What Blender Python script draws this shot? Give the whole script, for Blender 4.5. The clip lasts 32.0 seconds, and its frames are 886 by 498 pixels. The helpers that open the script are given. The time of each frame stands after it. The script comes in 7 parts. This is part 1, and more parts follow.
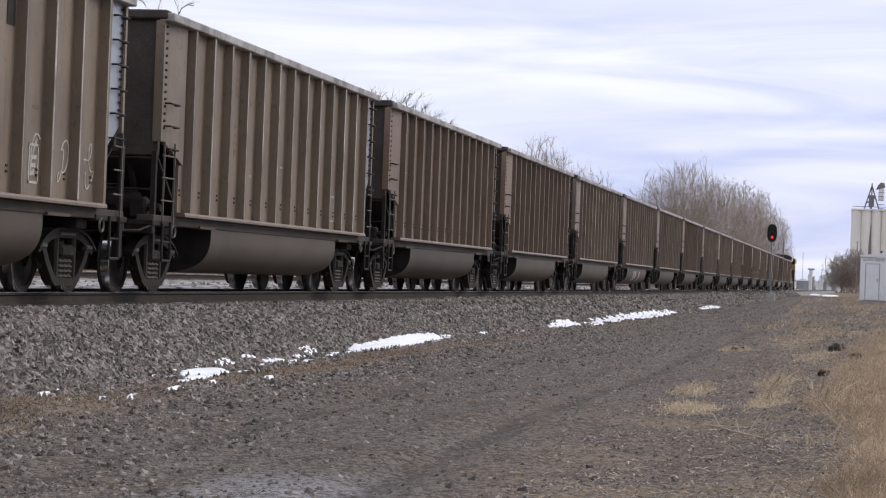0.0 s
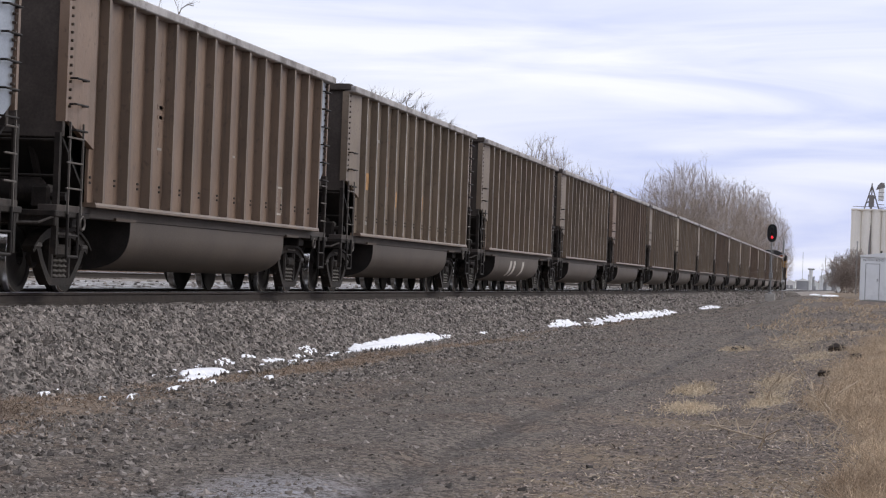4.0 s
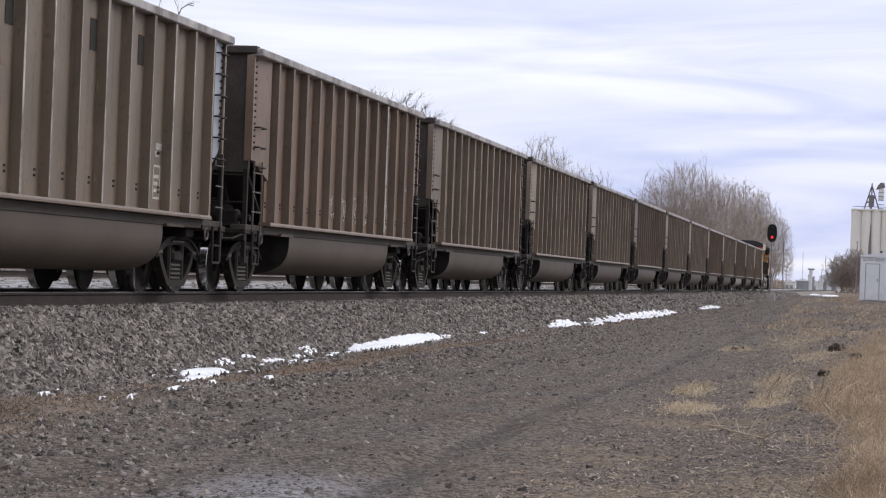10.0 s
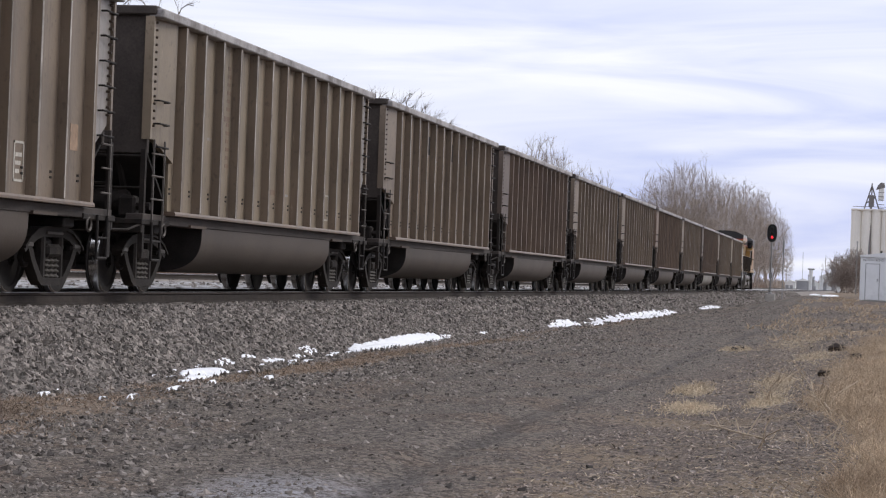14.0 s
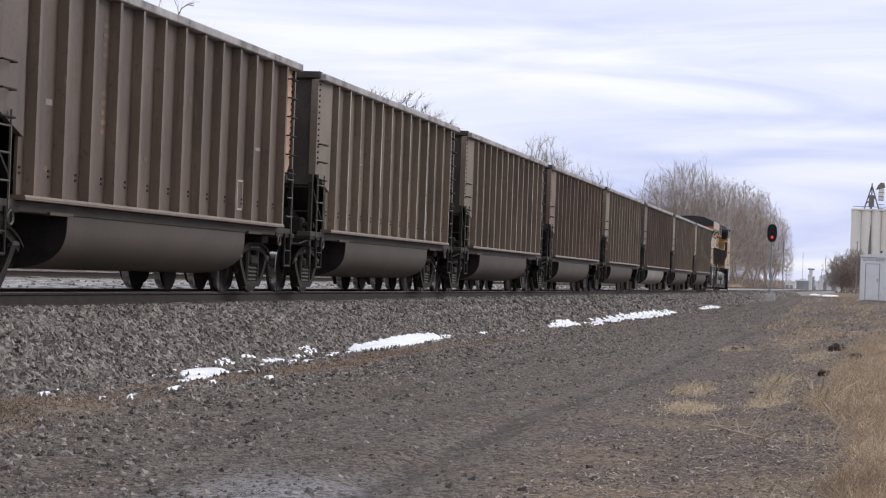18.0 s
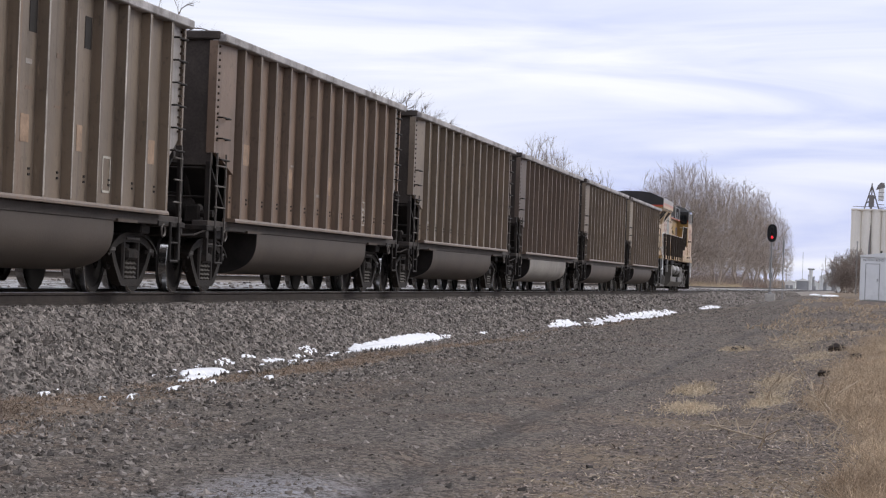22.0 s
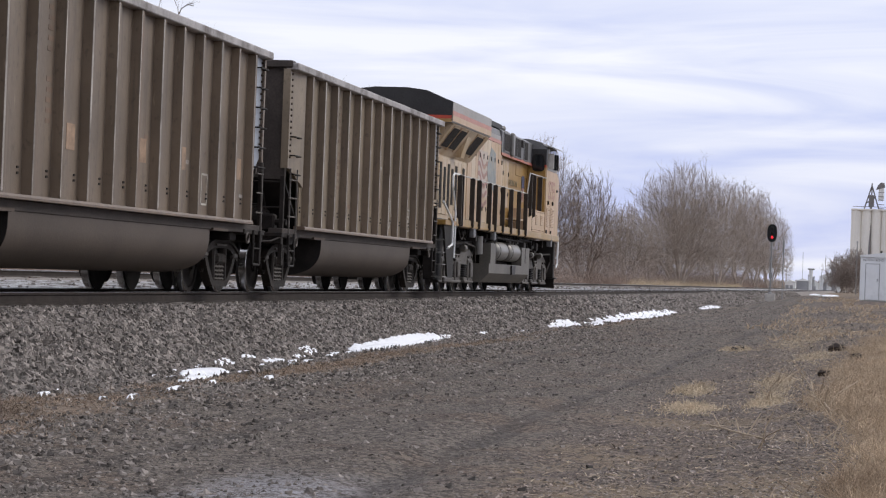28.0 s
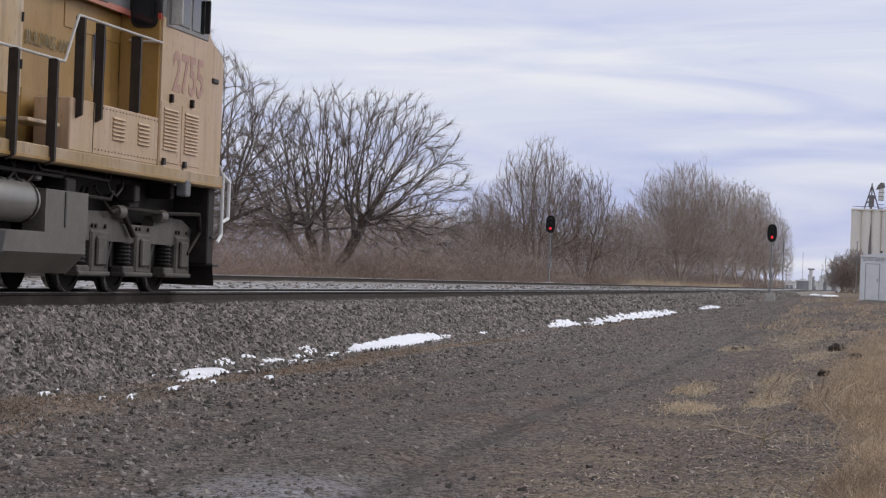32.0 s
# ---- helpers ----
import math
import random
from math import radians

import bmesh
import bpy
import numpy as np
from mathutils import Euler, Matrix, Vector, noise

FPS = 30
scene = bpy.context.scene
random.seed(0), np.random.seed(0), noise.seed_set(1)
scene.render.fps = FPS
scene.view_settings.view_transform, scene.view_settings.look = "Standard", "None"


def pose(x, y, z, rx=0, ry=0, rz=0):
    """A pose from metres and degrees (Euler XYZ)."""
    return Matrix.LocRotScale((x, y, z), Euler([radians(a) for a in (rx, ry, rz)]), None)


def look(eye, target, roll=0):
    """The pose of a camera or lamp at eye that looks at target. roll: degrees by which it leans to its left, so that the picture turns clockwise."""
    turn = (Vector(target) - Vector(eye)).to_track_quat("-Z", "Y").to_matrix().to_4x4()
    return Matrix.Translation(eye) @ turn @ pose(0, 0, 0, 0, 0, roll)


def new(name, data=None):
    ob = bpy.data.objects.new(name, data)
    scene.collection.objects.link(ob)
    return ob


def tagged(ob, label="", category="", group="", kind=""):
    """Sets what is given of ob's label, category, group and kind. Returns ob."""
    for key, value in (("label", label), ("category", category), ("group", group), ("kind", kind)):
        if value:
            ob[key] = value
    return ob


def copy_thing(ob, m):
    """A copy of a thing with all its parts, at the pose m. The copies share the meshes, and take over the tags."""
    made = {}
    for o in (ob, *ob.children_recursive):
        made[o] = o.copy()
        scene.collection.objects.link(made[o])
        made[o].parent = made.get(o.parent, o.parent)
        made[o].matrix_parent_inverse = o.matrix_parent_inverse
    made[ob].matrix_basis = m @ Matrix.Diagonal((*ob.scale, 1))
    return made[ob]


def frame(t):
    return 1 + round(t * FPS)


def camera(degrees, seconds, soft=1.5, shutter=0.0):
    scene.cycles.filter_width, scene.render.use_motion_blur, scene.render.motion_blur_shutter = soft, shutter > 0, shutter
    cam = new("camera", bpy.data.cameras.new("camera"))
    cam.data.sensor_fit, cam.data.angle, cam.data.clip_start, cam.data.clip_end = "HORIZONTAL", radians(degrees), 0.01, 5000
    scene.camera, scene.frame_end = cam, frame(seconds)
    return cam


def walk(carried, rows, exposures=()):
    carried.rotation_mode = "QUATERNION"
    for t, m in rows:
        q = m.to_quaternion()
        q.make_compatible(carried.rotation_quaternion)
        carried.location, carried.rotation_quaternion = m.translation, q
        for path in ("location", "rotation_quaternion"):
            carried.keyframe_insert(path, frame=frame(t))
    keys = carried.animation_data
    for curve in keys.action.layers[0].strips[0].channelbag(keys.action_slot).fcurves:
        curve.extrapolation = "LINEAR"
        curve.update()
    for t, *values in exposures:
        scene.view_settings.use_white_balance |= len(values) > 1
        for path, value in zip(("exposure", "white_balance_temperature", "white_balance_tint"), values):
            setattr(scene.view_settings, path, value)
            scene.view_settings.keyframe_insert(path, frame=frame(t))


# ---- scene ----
# ---- camera: on a tripod beside the access road; x runs along the track, y away across it, z from the rail head
EYE = Vector((0.0, 0.0, 0.433))
YAW, PITCH, ROLL, LENS = 1.3904, 0.0110, 2.149, 21.66
AIM = EYE + 100 * Vector((math.sin(YAW) * math.cos(PITCH), math.cos(YAW) * math.cos(PITCH), math.sin(PITCH)))
cam = camera(LENS, 32.0, 1.2)
walk(cam, [(0.0, look(EYE, AIM, ROLL)), (32.0, look(EYE, AIM, ROLL))], [(0.0, 0.14), (26.0, 0.14), (28.0, 0.09), (29.0, 0.05), (30.0, 0.0), (31.0, -0.07), (32.0, -0.15)])

# ---- daylight: a bright overcast with cloud bands, and a weak broad sun
def make_world():
    w = bpy.data.worlds.new("overcast_sky")
    scene.world = w
    w.use_nodes = True
    nt = w.node_tree
    nt.nodes.clear()
    N, K = nt.nodes.new, nt.links.new
    out = N("ShaderNodeOutputWorld")
    sky = N("ShaderNodeTexSky")
    sky.sky_type = "NISHITA"
    sky.sun_disc = False
    sky.sun_elevation, sky.sun_rotation = radians(32), radians(150)
    blue = N("ShaderNodeBackground")
    blue.inputs["Strength"].default_value = 0.1
    K(sky.outputs[0], blue.inputs[0])
    tc = N("ShaderNodeTexCoord")
    # cloud bands: long and low towards the horizon
    mp = N("ShaderNodeMapping")
    mp.inputs["Scale"].default_value = (3.0, 5.0, 40.0)
    K(tc.outputs["Generated"], mp.inputs[0])
    n1 = N("ShaderNodeTexNoise")
    n1.inputs["Scale"].default_value = 1.0
    n1.inputs["Detail"].default_value = 6
    n1.inputs["Roughness"].default_value = 0.5
    n1.inputs["Distortion"].default_value = 0.6
    K(mp.outputs[0], n1.inputs[0])
    ramp = N("ShaderNodeValToRGB")
    ramp.color_ramp.elements[0].position, ramp.color_ramp.elements[0].color = 0.34, (0.56, 0.62, 0.92, 1)
    ramp.color_ramp.elements[1].position, ramp.color_ramp.elements[1].color = 0.64, (0.93, 0.94, 1.02, 1)
    # bluer towards the horizon, whiter above
    up = N("ShaderNodeSeparateXYZ")
    K(tc.outputs["Generated"], up.inputs[0])
    mr = N("ShaderNodeMapRange")
    mr.inputs["From Min"].default_value, mr.inputs["From Max"].default_value = 0.0, 0.13
    mr.inputs["To Min"].default_value, mr.inputs["To Max"].default_value = -0.13, 0.09
    K(up.outputs["Z"], mr.inputs["Value"])
    ad = N("ShaderNodeMath")
    K(n1.outputs["Fac"], ad.inputs[0])
    K(mr.outputs[0], ad.inputs[1])
    K(ad.outputs[0], ramp.inputs[0])
    cl = N("ShaderNodeBackground")
    cl.inputs["Strength"].default_value = 1.0
    K(ramp.outputs[0], cl.inputs[0])
    mix = N("ShaderNodeMixShader")
    mix.inputs[0].default_value = 0.9
    K(blue.outputs[0], mix.inputs[1])
    K(cl.outputs[0], mix.inputs[2])
    K(mix.outputs[0], out.inputs[0])


make_world()
sun = new("sun", bpy.data.lights.new("sun", "SUN"))
sun.data.energy, sun.data.angle, sun.data.color = 1.35, radians(25), (1.0, 0.96, 0.9)
sun.matrix_basis = look((95, -90, 80), (20, 0, 0))


# ---- materials
def mat(name, base, rough=0.8, metal=0.0, var=0.25, scale=3.0, fine=40.0, bump=0.15, dark=None, spots=0.0, coat=0.0, objrand=0.0, stretch=(1, 1, 1), fleck=None):
    """A worn surface: two scales of tone, grain relief, and stains or flecks of a second colour."""
    m = bpy.data.materials.new(name)
    m.use_nodes = True
    nt = m.node_tree
    N, K = nt.nodes.new, nt.links.new
    b = nt.nodes["Principled BSDF"]
    b.inputs["Roughness"].default_value = rough
    b.inputs["Metallic"].default_value = metal
    b.inputs["Specular IOR Level"].default_value = 0.25 if max(base) < 0.06 else 0.4
    tc = N("ShaderNodeTexCoord")
    mp = N("ShaderNodeMapping")
    mp.inputs["Scale"].default_value = stretch
    K(tc.outputs["Object"], mp.inputs[0])
    a = N("ShaderNodeTexNoise")
    a.inputs["Scale"].default_value = scale
    a.inputs["Detail"].default_value = 6
    a.inputs["Roughness"].default_value = 0.65
    K(mp.outputs[0], a.inputs[0])
    f = N("ShaderNodeTexNoise")
    f.inputs["Scale"].default_value = fine
    f.inputs["Detail"].default_value = 4
    K(mp.outputs[0], f.inputs[0])
    lo = [c * (1 - var) for c in base]
    hi = [min(1, c * (1 + var)) for c in base]
    r = N("ShaderNodeValToRGB")
    r.color_ramp.elements[0].position, r.color_ramp.elements[0].color = 0.3, (*lo, 1)
    r.color_ramp.elements[1].position, r.color_ramp.elements[1].color = 0.7, (*hi, 1)
    K(a.outputs["Fac"], r.inputs[0])
    col = r.outputs[0]
    g = N("ShaderNodeMix")
    g.data_type, g.blend_type = "RGBA", "OVERLAY"
    g.inputs["Factor"].default_value = 0.35
    K(col, g.inputs["A"])
    K(f.outputs["Fac"], g.inputs["B"])
    col = g.outputs["Result"]
    if dark:
        t = N("ShaderNodeTexNoise")
        t.inputs["Scale"].default_value = scale * 0.45
        t.inputs["Detail"].default_value = 8
        t.inputs["Roughness"].default_value = 0.7
        K(mp.outputs[0], t.inputs[0])
        tr = N("ShaderNodeValToRGB")
        tr.color_ramp.elements[0].position, tr.color_ramp.elements[1].position = 0.62 - 0.25 * spots, 0.78 - 0.2 * spots
        K(t.outputs["Fac"], tr.inputs[0])
        s = N("ShaderNodeMix")
        s.data_type = "RGBA"
        K(tr.outputs[0], s.inputs["Factor"])
        K(col, s.inputs["A"])
        s.inputs["B"].default_value = (*dark, 1)
        col = s.outputs["Result"]
    if objrand:
        oi = N("ShaderNodeObjectInfo")
        hs = N("ShaderNodeHueSaturation")
        mr = N("ShaderNodeMapRange")
        mr.inputs["To Min"].default_value, mr.inputs["To Max"].default_value = 1 - objrand, 1 + objrand
        K(oi.outputs["Random"], mr.inputs["Value"])
        K(mr.outputs[0], hs.inputs["Value"])
        K(col, hs.inputs["Color"])
        col = hs.outputs[0]
    if fleck:
        ge = N("ShaderNodeNewGeometry")
        hs = N("ShaderNodeHueSaturation")
        mr = N("ShaderNodeMapRange")
        mr.inputs["To Min"].default_value, mr.inputs["To Max"].default_value = 1 - fleck, 1 + fleck
        K(ge.outputs["Random Per Island"], mr.inputs["Value"])
        K(mr.outputs[0], hs.inputs["Value"])
        K(col, hs.inputs["Color"])
        col = hs.outputs[0]
    K(col, b.inputs["Base Color"])
    if bump:
        bp = N("ShaderNodeBump")
        bp.inputs["Strength"].default_value = bump
        bp.inputs["Distance"].default_value = 0.02
        K(f.outputs["Fac"], bp.inputs["Height"])
        K(bp.outputs[0], b.inputs["Normal"])
    return m


def worn_paint(name, base, fade, dirt, rough=0.5, fade_at=(0.42, 0.66), runs=0.45, grime=0.4, objrand=0.0, bright=None, big=0.8, rust=0.0):
    """Sun-bleached paint: broad fading, thin dirt runs down the sheet, specks, and scrapes to a brighter colour."""
    m = bpy.data.materials.new(name)
    m.use_nodes = True
    nt = m.node_tree
    N, K = nt.nodes.new, nt.links.new
    b = nt.nodes["Principled BSDF"]
    b.inputs["Roughness"].default_value = rough
    tc = N("ShaderNodeTexCoord")

    def field(scale, stretch, lo, hi, k, detail=5):
        mp = N("ShaderNodeMapping")
        mp.inputs["Scale"].default_value = stretch
        K(tc.outputs["Object"], mp.inputs[0])
        n = N("ShaderNodeTexNoise")
        n.inputs["Scale"].default_value, n.inputs["Detail"].default_value, n.inputs["Roughness"].default_value = scale, detail, 0.62
        K(mp.outputs[0], n.inputs[0])
        r = N("ShaderNodeMapRange")
        r.interpolation_type = "SMOOTHSTEP"
        r.inputs["From Min"].default_value, r.inputs["From Max"].default_value, r.inputs["To Max"].default_value = lo, hi, k
        K(n.outputs["Fac"], r.inputs["Value"])
        return r.outputs[0]

    def lay(f, a, c):
        x = N("ShaderNodeMix")
        x.data_type = "RGBA"
        K(f, x.inputs["Factor"])
        if isinstance(a, tuple):
            x.inputs["A"].default_value = (*a, 1)
        else:
            K(a, x.inputs["A"])
        x.inputs["B"].default_value = (*c, 1)
        return x.outputs["Result"]

    col = lay(field(big, (1, 1, 0.8), fade_at[0], fade_at[1], 1.0), base, fade)
    col = lay(field(1.0, (7, 7, 0.35), 0.50, 0.72, runs), col, dirt)
    col = lay(field(11, (1, 1, 0.7), 0.56, 0.70, grime), col, dirt)
    if bright:
        col = lay(field(1.0, (9, 9, 1.6), 0.64, 0.72, 0.75), col, bright)
    if rust:
        col = lay(field(0.8, (2.2, 2.2, 0.3), 0.56, 0.78, rust), col, (0.21, 0.105, 0.045))
    if objrand:
        oi, hs, mr = N("ShaderNodeObjectInfo"), N("ShaderNodeHueSaturation"), N("ShaderNodeMapRange")
        mr.inputs["To Min"].default_value, mr.inputs["To Max"].default_value = 1 - objrand, 1 + objrand
        K(oi.outputs["Random"], mr.inputs["Value"])
        K(mr.outputs[0], hs.inputs["Value"])
        K(col, hs.inputs["Color"])
        col = hs.outputs[0]
    K(col, b.inputs["Base Color"])
    bp = N("ShaderNodeBump")
    bp.inputs["Strength"].default_value, bp.inputs["Distance"].default_value = 0.12, 0.03
    K(field(5, (1, 1, 1), 0.2, 0.8, 1.0), bp.inputs["Height"])
    K(bp.outputs[0], b.inputs["Normal"])
    return m


def glow(name, colour, strength):
    m = bpy.data.materials.new(name)
    m.use_nodes = True
    b = m.node_tree.nodes["Principled BSDF"]
    b.inputs["Base Color"].default_value = (*colour, 1)
    b.inputs["Emission Color"].default_value = (*colour, 1)
    b.inputs["Emission Strength"].default_value = strength
    return m


def glassy(name, colour):
    m = bpy.data.materials.new(name)
    m.use_nodes = True
    b = m.node_tree.nodes["Principled BSDF"]
    b.inputs["Base Color"].default_value = (*colour, 1)
    b.inputs["Roughness"].default_value = 0.05
    b.inputs["IOR"].default_value = 1.5
    return m


def car_paint(name, c):
    return worn_paint(name, c, tuple(q * 1.32 for q in c), tuple(q * 0.45 for q in c), 0.5, (0.36, 0.66), 0.5, 0.5, 0.10, (min(1, c[0] * 1.9), min(1, c[1] * 1.95), min(1, c[2] * 2.0)), 0.7, 0.5)


CAR = car_paint("dusty_car_paint", (0.155, 0.117, 0.084))
CAR_TAN = car_paint("dusty_tan_paint", (0.198, 0.154, 0.106))
CAR_BROWN = car_paint("dusty_brown_paint", (0.158, 0.104, 0.071))
CAR_GREY = car_paint("dusty_grey_paint", (0.100, 0.072, 0.055))
# rib coats darker than the sheets: the flanks' shade is put into the paint
RIB = car_paint("rusty_shaded_rib_paint", (0.138, 0.100, 0.066))
RIB_DARK = car_paint("grimy_shaded_rib_paint", (0.118, 0.080, 0.054))
DULL = car_paint("dull_grey_corner_paint", (0.19, 0.168, 0.150))
CAR_DARK = mat("grimy_car_paint", (0.085, 0.062, 0.047), 0.7, 0.1, 0.25, 1.5, 30, 0.1, (0.05, 0.035, 0.025), 0.4, objrand=0.12, stretch=(1, 1, 0.25))
CHORD = mat("bare_aluminium", (0.36, 0.335, 0.305), 0.5, 0.2, 0.25, 2.5, 40, 0.1, (0.17, 0.12, 0.09), 0.5)
# bare metal whose bluish base colour carries the reflected sky
SILVER = mat("sky_tinted_aluminium", (0.31, 0.335, 0.37), 0.42, 0.6, 0.15, 2.0, 40, 0.1, (0.25, 0.22, 0.2), 0.3)
TOPRAIL = mat("grimy_top_rail", (0.37, 0.345, 0.335), 0.55, 0.2, 0.3, 2.0, 40, 0.1, (0.10, 0.08, 0.065), 0.55)
# patchy pale colour for the highlight along each rib edge
RIB_GLINT = mat("rib_edge_highlight", (0.40, 0.36, 0.315), 0.5, 0.2, 0.3, 2.5, 40, 0.1, (0.14, 0.11, 0.085), 0.7, objrand=0.25, stretch=(1, 1, 0.8))
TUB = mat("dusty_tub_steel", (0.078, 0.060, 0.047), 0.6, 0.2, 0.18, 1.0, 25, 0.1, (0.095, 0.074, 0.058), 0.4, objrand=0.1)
END = mat("dark_end_sheet", (0.058, 0.047, 0.041), 0.75, 0.0, 0.3, 1.5, 30, 0.1)
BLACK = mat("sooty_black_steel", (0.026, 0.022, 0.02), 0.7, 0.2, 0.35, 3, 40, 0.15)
FRAME = mat("rusty_cast_steel", (0.019, 0.0145, 0.012), 0.75, 0.0, 0.4, 6, 40, 0.3, (0.042, 0.031, 0.024), 0.3)
WHEEL = mat("wheel_steel", (0.016, 0.013, 0.0115), 0.8, 0.0, 0.25, 5, 40, 0.1)
TREAD = mat("polished_tread", (0.75, 0.74, 0.73), 0.2, 1.0, 0.1, 5, 40, 0.03)
TUB_PALE = mat("pale_dusty_tub", (0.27, 0.245, 0.215), 0.55, 0.2, 0.18, 1.0, 25, 0.1, (0.17, 0.15, 0.13), 0.4)
PEACH = mat("peach_primer", (0.48, 0.30, 0.20), 0.6, 0.1, 0.2, 2.0, 30, 0.05, (0.3, 0.2, 0.14), 0.4)
ORANGE_FAINT = mat("worn_orange_patch", (0.33, 0.22, 0.145), 0.6, 0, 0.25, 5.0, 30, 0.05, (0.2, 0.15, 0.11), 0.55)
ORANGE = mat("faded_orange_patch", (0.46, 0.24, 0.09), 0.6, 0, 0.25, 5.0, 30, 0.05, (0.25, 0.17, 0.1), 0.45)
STENCIL = mat("dull_white_stencil", (0.50, 0.465, 0.41), 0.7, 0, 0.2, 6.0, 30, 0.0, (0.3, 0.24, 0.19), 0.35)
COAL = mat("coal", (0.02, 0.02, 0.02), 0.6, 0.0, 0.4, 6, 30, 0.6)


# ---- mesh helpers
class Shape:
    """Collects vertices and faces of one mesh."""

    def __init__(self):
        self.v, self.f = [], []

    def add(self, verts, faces):
        n = len(self.v)
        self.v += [tuple(p) for p in verts]
        self.f += [tuple(i + n for i in q) for q in faces]
        return self

    def box(self, x0, x1, y0, y1, z0, z1, c=0.0):
        """A block, with chamfered edges where c is given."""
        if c <= 0:
            return self.add([(x, y, z) for z in (z0, z1) for y in (y0, y1) for x in (x0, x1)],
                            [(0, 2, 3, 1), (4, 5, 7, 6), (0, 1, 5, 4), (2, 6, 7, 3), (0, 4, 6, 2), (1, 3, 7, 5)])
        c = min(c, (x1 - x0) * 0.4, (y1 - y0) * 0.4, (z1 - z0) * 0.4)
        idx = {}
        for ix, x in ((0, x0), (1, x1)):
            for iy, y in ((0, y0), (1, y1)):
                for iz, z in ((0, z0), (1, z1)):
                    sx, sy, sz = (c, -c)[ix], (c, -c)[iy], (c, -c)[iz]
                    for ax, p in enumerate(((x, y + sy, z + sz), (x + sx, y, z + sz), (x + sx, y + sy, z))):
                        idx[ix, iy, iz, ax] = len(self.v)
                        self.v.append(p)
        g = lambda key: idx[key]
        for k in (0, 1):
            self.f.append(tuple(g((k, a, b, 0)) for a, b in ((0, 0), (1, 0), (1, 1), (0, 1))))
            self.f.append(tuple(g((a, k, b, 1)) for a, b in ((0, 0), (1, 0), (1, 1), (0, 1))))
            self.f.append(tuple(g((a, b, k, 2)) for a, b in ((0, 0), (1, 0), (1, 1), (0, 1))))
        for a in (0, 1):
            for b in (0, 1):
                self.f.append((g((0, a, b, 1)), g((1, a, b, 1)), g((1, a, b, 2)), g((0, a, b, 2))))
                self.f.append((g((a, 0, b, 0)), g((a, 1, b, 0)), g((a, 1, b, 2)), g((a, 0, b, 2))))
                self.f.append((g((a, b, 0, 0)), g((a, b, 1, 0)), g((a, b, 1, 1)), g((a, b, 0, 1))))
                for d in (0, 1):
                    self.f.append((g((a, b, d, 0)), g((a, b, d, 1)), g((a, b, d, 2))))
        return self

    def prism(self, prof, a0, a1, axis="x"):
        """A profile pushed along an axis. Profile pairs: (y, z) for x, (x, z) for y, (x, y) for z."""
        n = len(prof)
        put = {"x": lambda p, a: (a, p[0], p[1]), "y": lambda p, a: (p[0], a, p[1]), "z": lambda p, a: (p[0], p[1], a)}[axis]
        v = [put(p, a) for a in (a0, a1) for p in prof]
        f = [(i, (i + 1) % n, n + (i + 1) % n, n + i) for i in range(n)] + [tuple(range(n))[::-1], tuple(range(n, 2 * n))]
        return self.add(v, f)

    def rod(self, p, q, r, n=8, r2=None):
        p, q = Vector(p), Vector(q)
        d = (q - p).normalized()
        s = d.orthogonal().normalized()
        t = d.cross(s)
        r2 = r if r2 is None else r2
        v = [c + rr * (math.cos(2 * math.pi * k / n) * s + math.sin(2 * math.pi * k / n) * t) for c, rr in ((p, r), (q, r2)) for k in range(n)]
        f = [(i, (i + 1) % n, n + (i + 1) % n, n + i) for i in range(n)]
        if n > 3 or r > 0.03:
            f += [tuple(range(n))[::-1], tuple(range(n, 2 * n))]
        return self.add(v, f)

    def pipe(self, pts, r, n=8):
        for a, b in zip(pts, pts[1:]):
            self.rod(a, b, r, n)
        return self

    def lathe(self, prof, n=24, centre=(0, 0, 0), axis="y"):
        """Turned about an axis; profile pairs are (along, radius)."""
        cx, cy, cz = centre
        v, m = [], len(prof)
        for k in range(n):
            c, s = math.cos(2 * math.pi * k / n), math.sin(2 * math.pi * k / n)
            for a, r in prof:
                v.append({"y": (cx + r * c, cy + a, cz + r * s), "x": (cx + a, cy + r * c, cz + r * s), "z": (cx + r * c, cy + r * s, cz + a)}[axis])
        f = [(k * m + i, k * m + i + 1, (k + 1) % n * m + i + 1, (k + 1) % n * m + i) for k in range(n) for i in range(m - 1)]
        return self.add(v, f)

    def mesh(self, name, material, smooth=False):
        me = bpy.data.meshes.new(name)
        me.from_pydata(self.v, [], self.f)
        me.materials.append(material)
        bm = bmesh.new()
        bm.from_mesh(me)
        bmesh.ops.recalc_face_normals(bm, faces=bm.faces)
        bm.to_mesh(me)
        bm.free()
        if smooth:
            me.shade_smooth()
            me.set_sharp_from_angle(angle=radians(35))
        return me


def part(name, shape, material, parent, label="", smooth=False):
    """One mesh object under a thing or part."""
    ob = new(name, shape.mesh(name, material, smooth))
    ob.parent = parent
    return tagged(ob, label)


def base(name, label, category, group="", m=None):
    ob = new(name)
    ob.empty_display_size = 0.2
    if m is not None:
        ob.matrix_basis = m
    return tagged(ob, label, category, group)


def raw(name, verts, faces, material, smooth=False):
    """One mesh object from arrays."""
    me = bpy.data.meshes.new(name)
    me.from_pydata(verts.tolist() if hasattr(verts, "tolist") else verts, [], faces.tolist() if hasattr(faces, "tolist") else faces)
    me.materials.append(material)
    if smooth:
        me.shade_smooth()
    return new(name, me)


TRACK, TRACK2, LIFT2 = 11.51, 25.0, 0.09


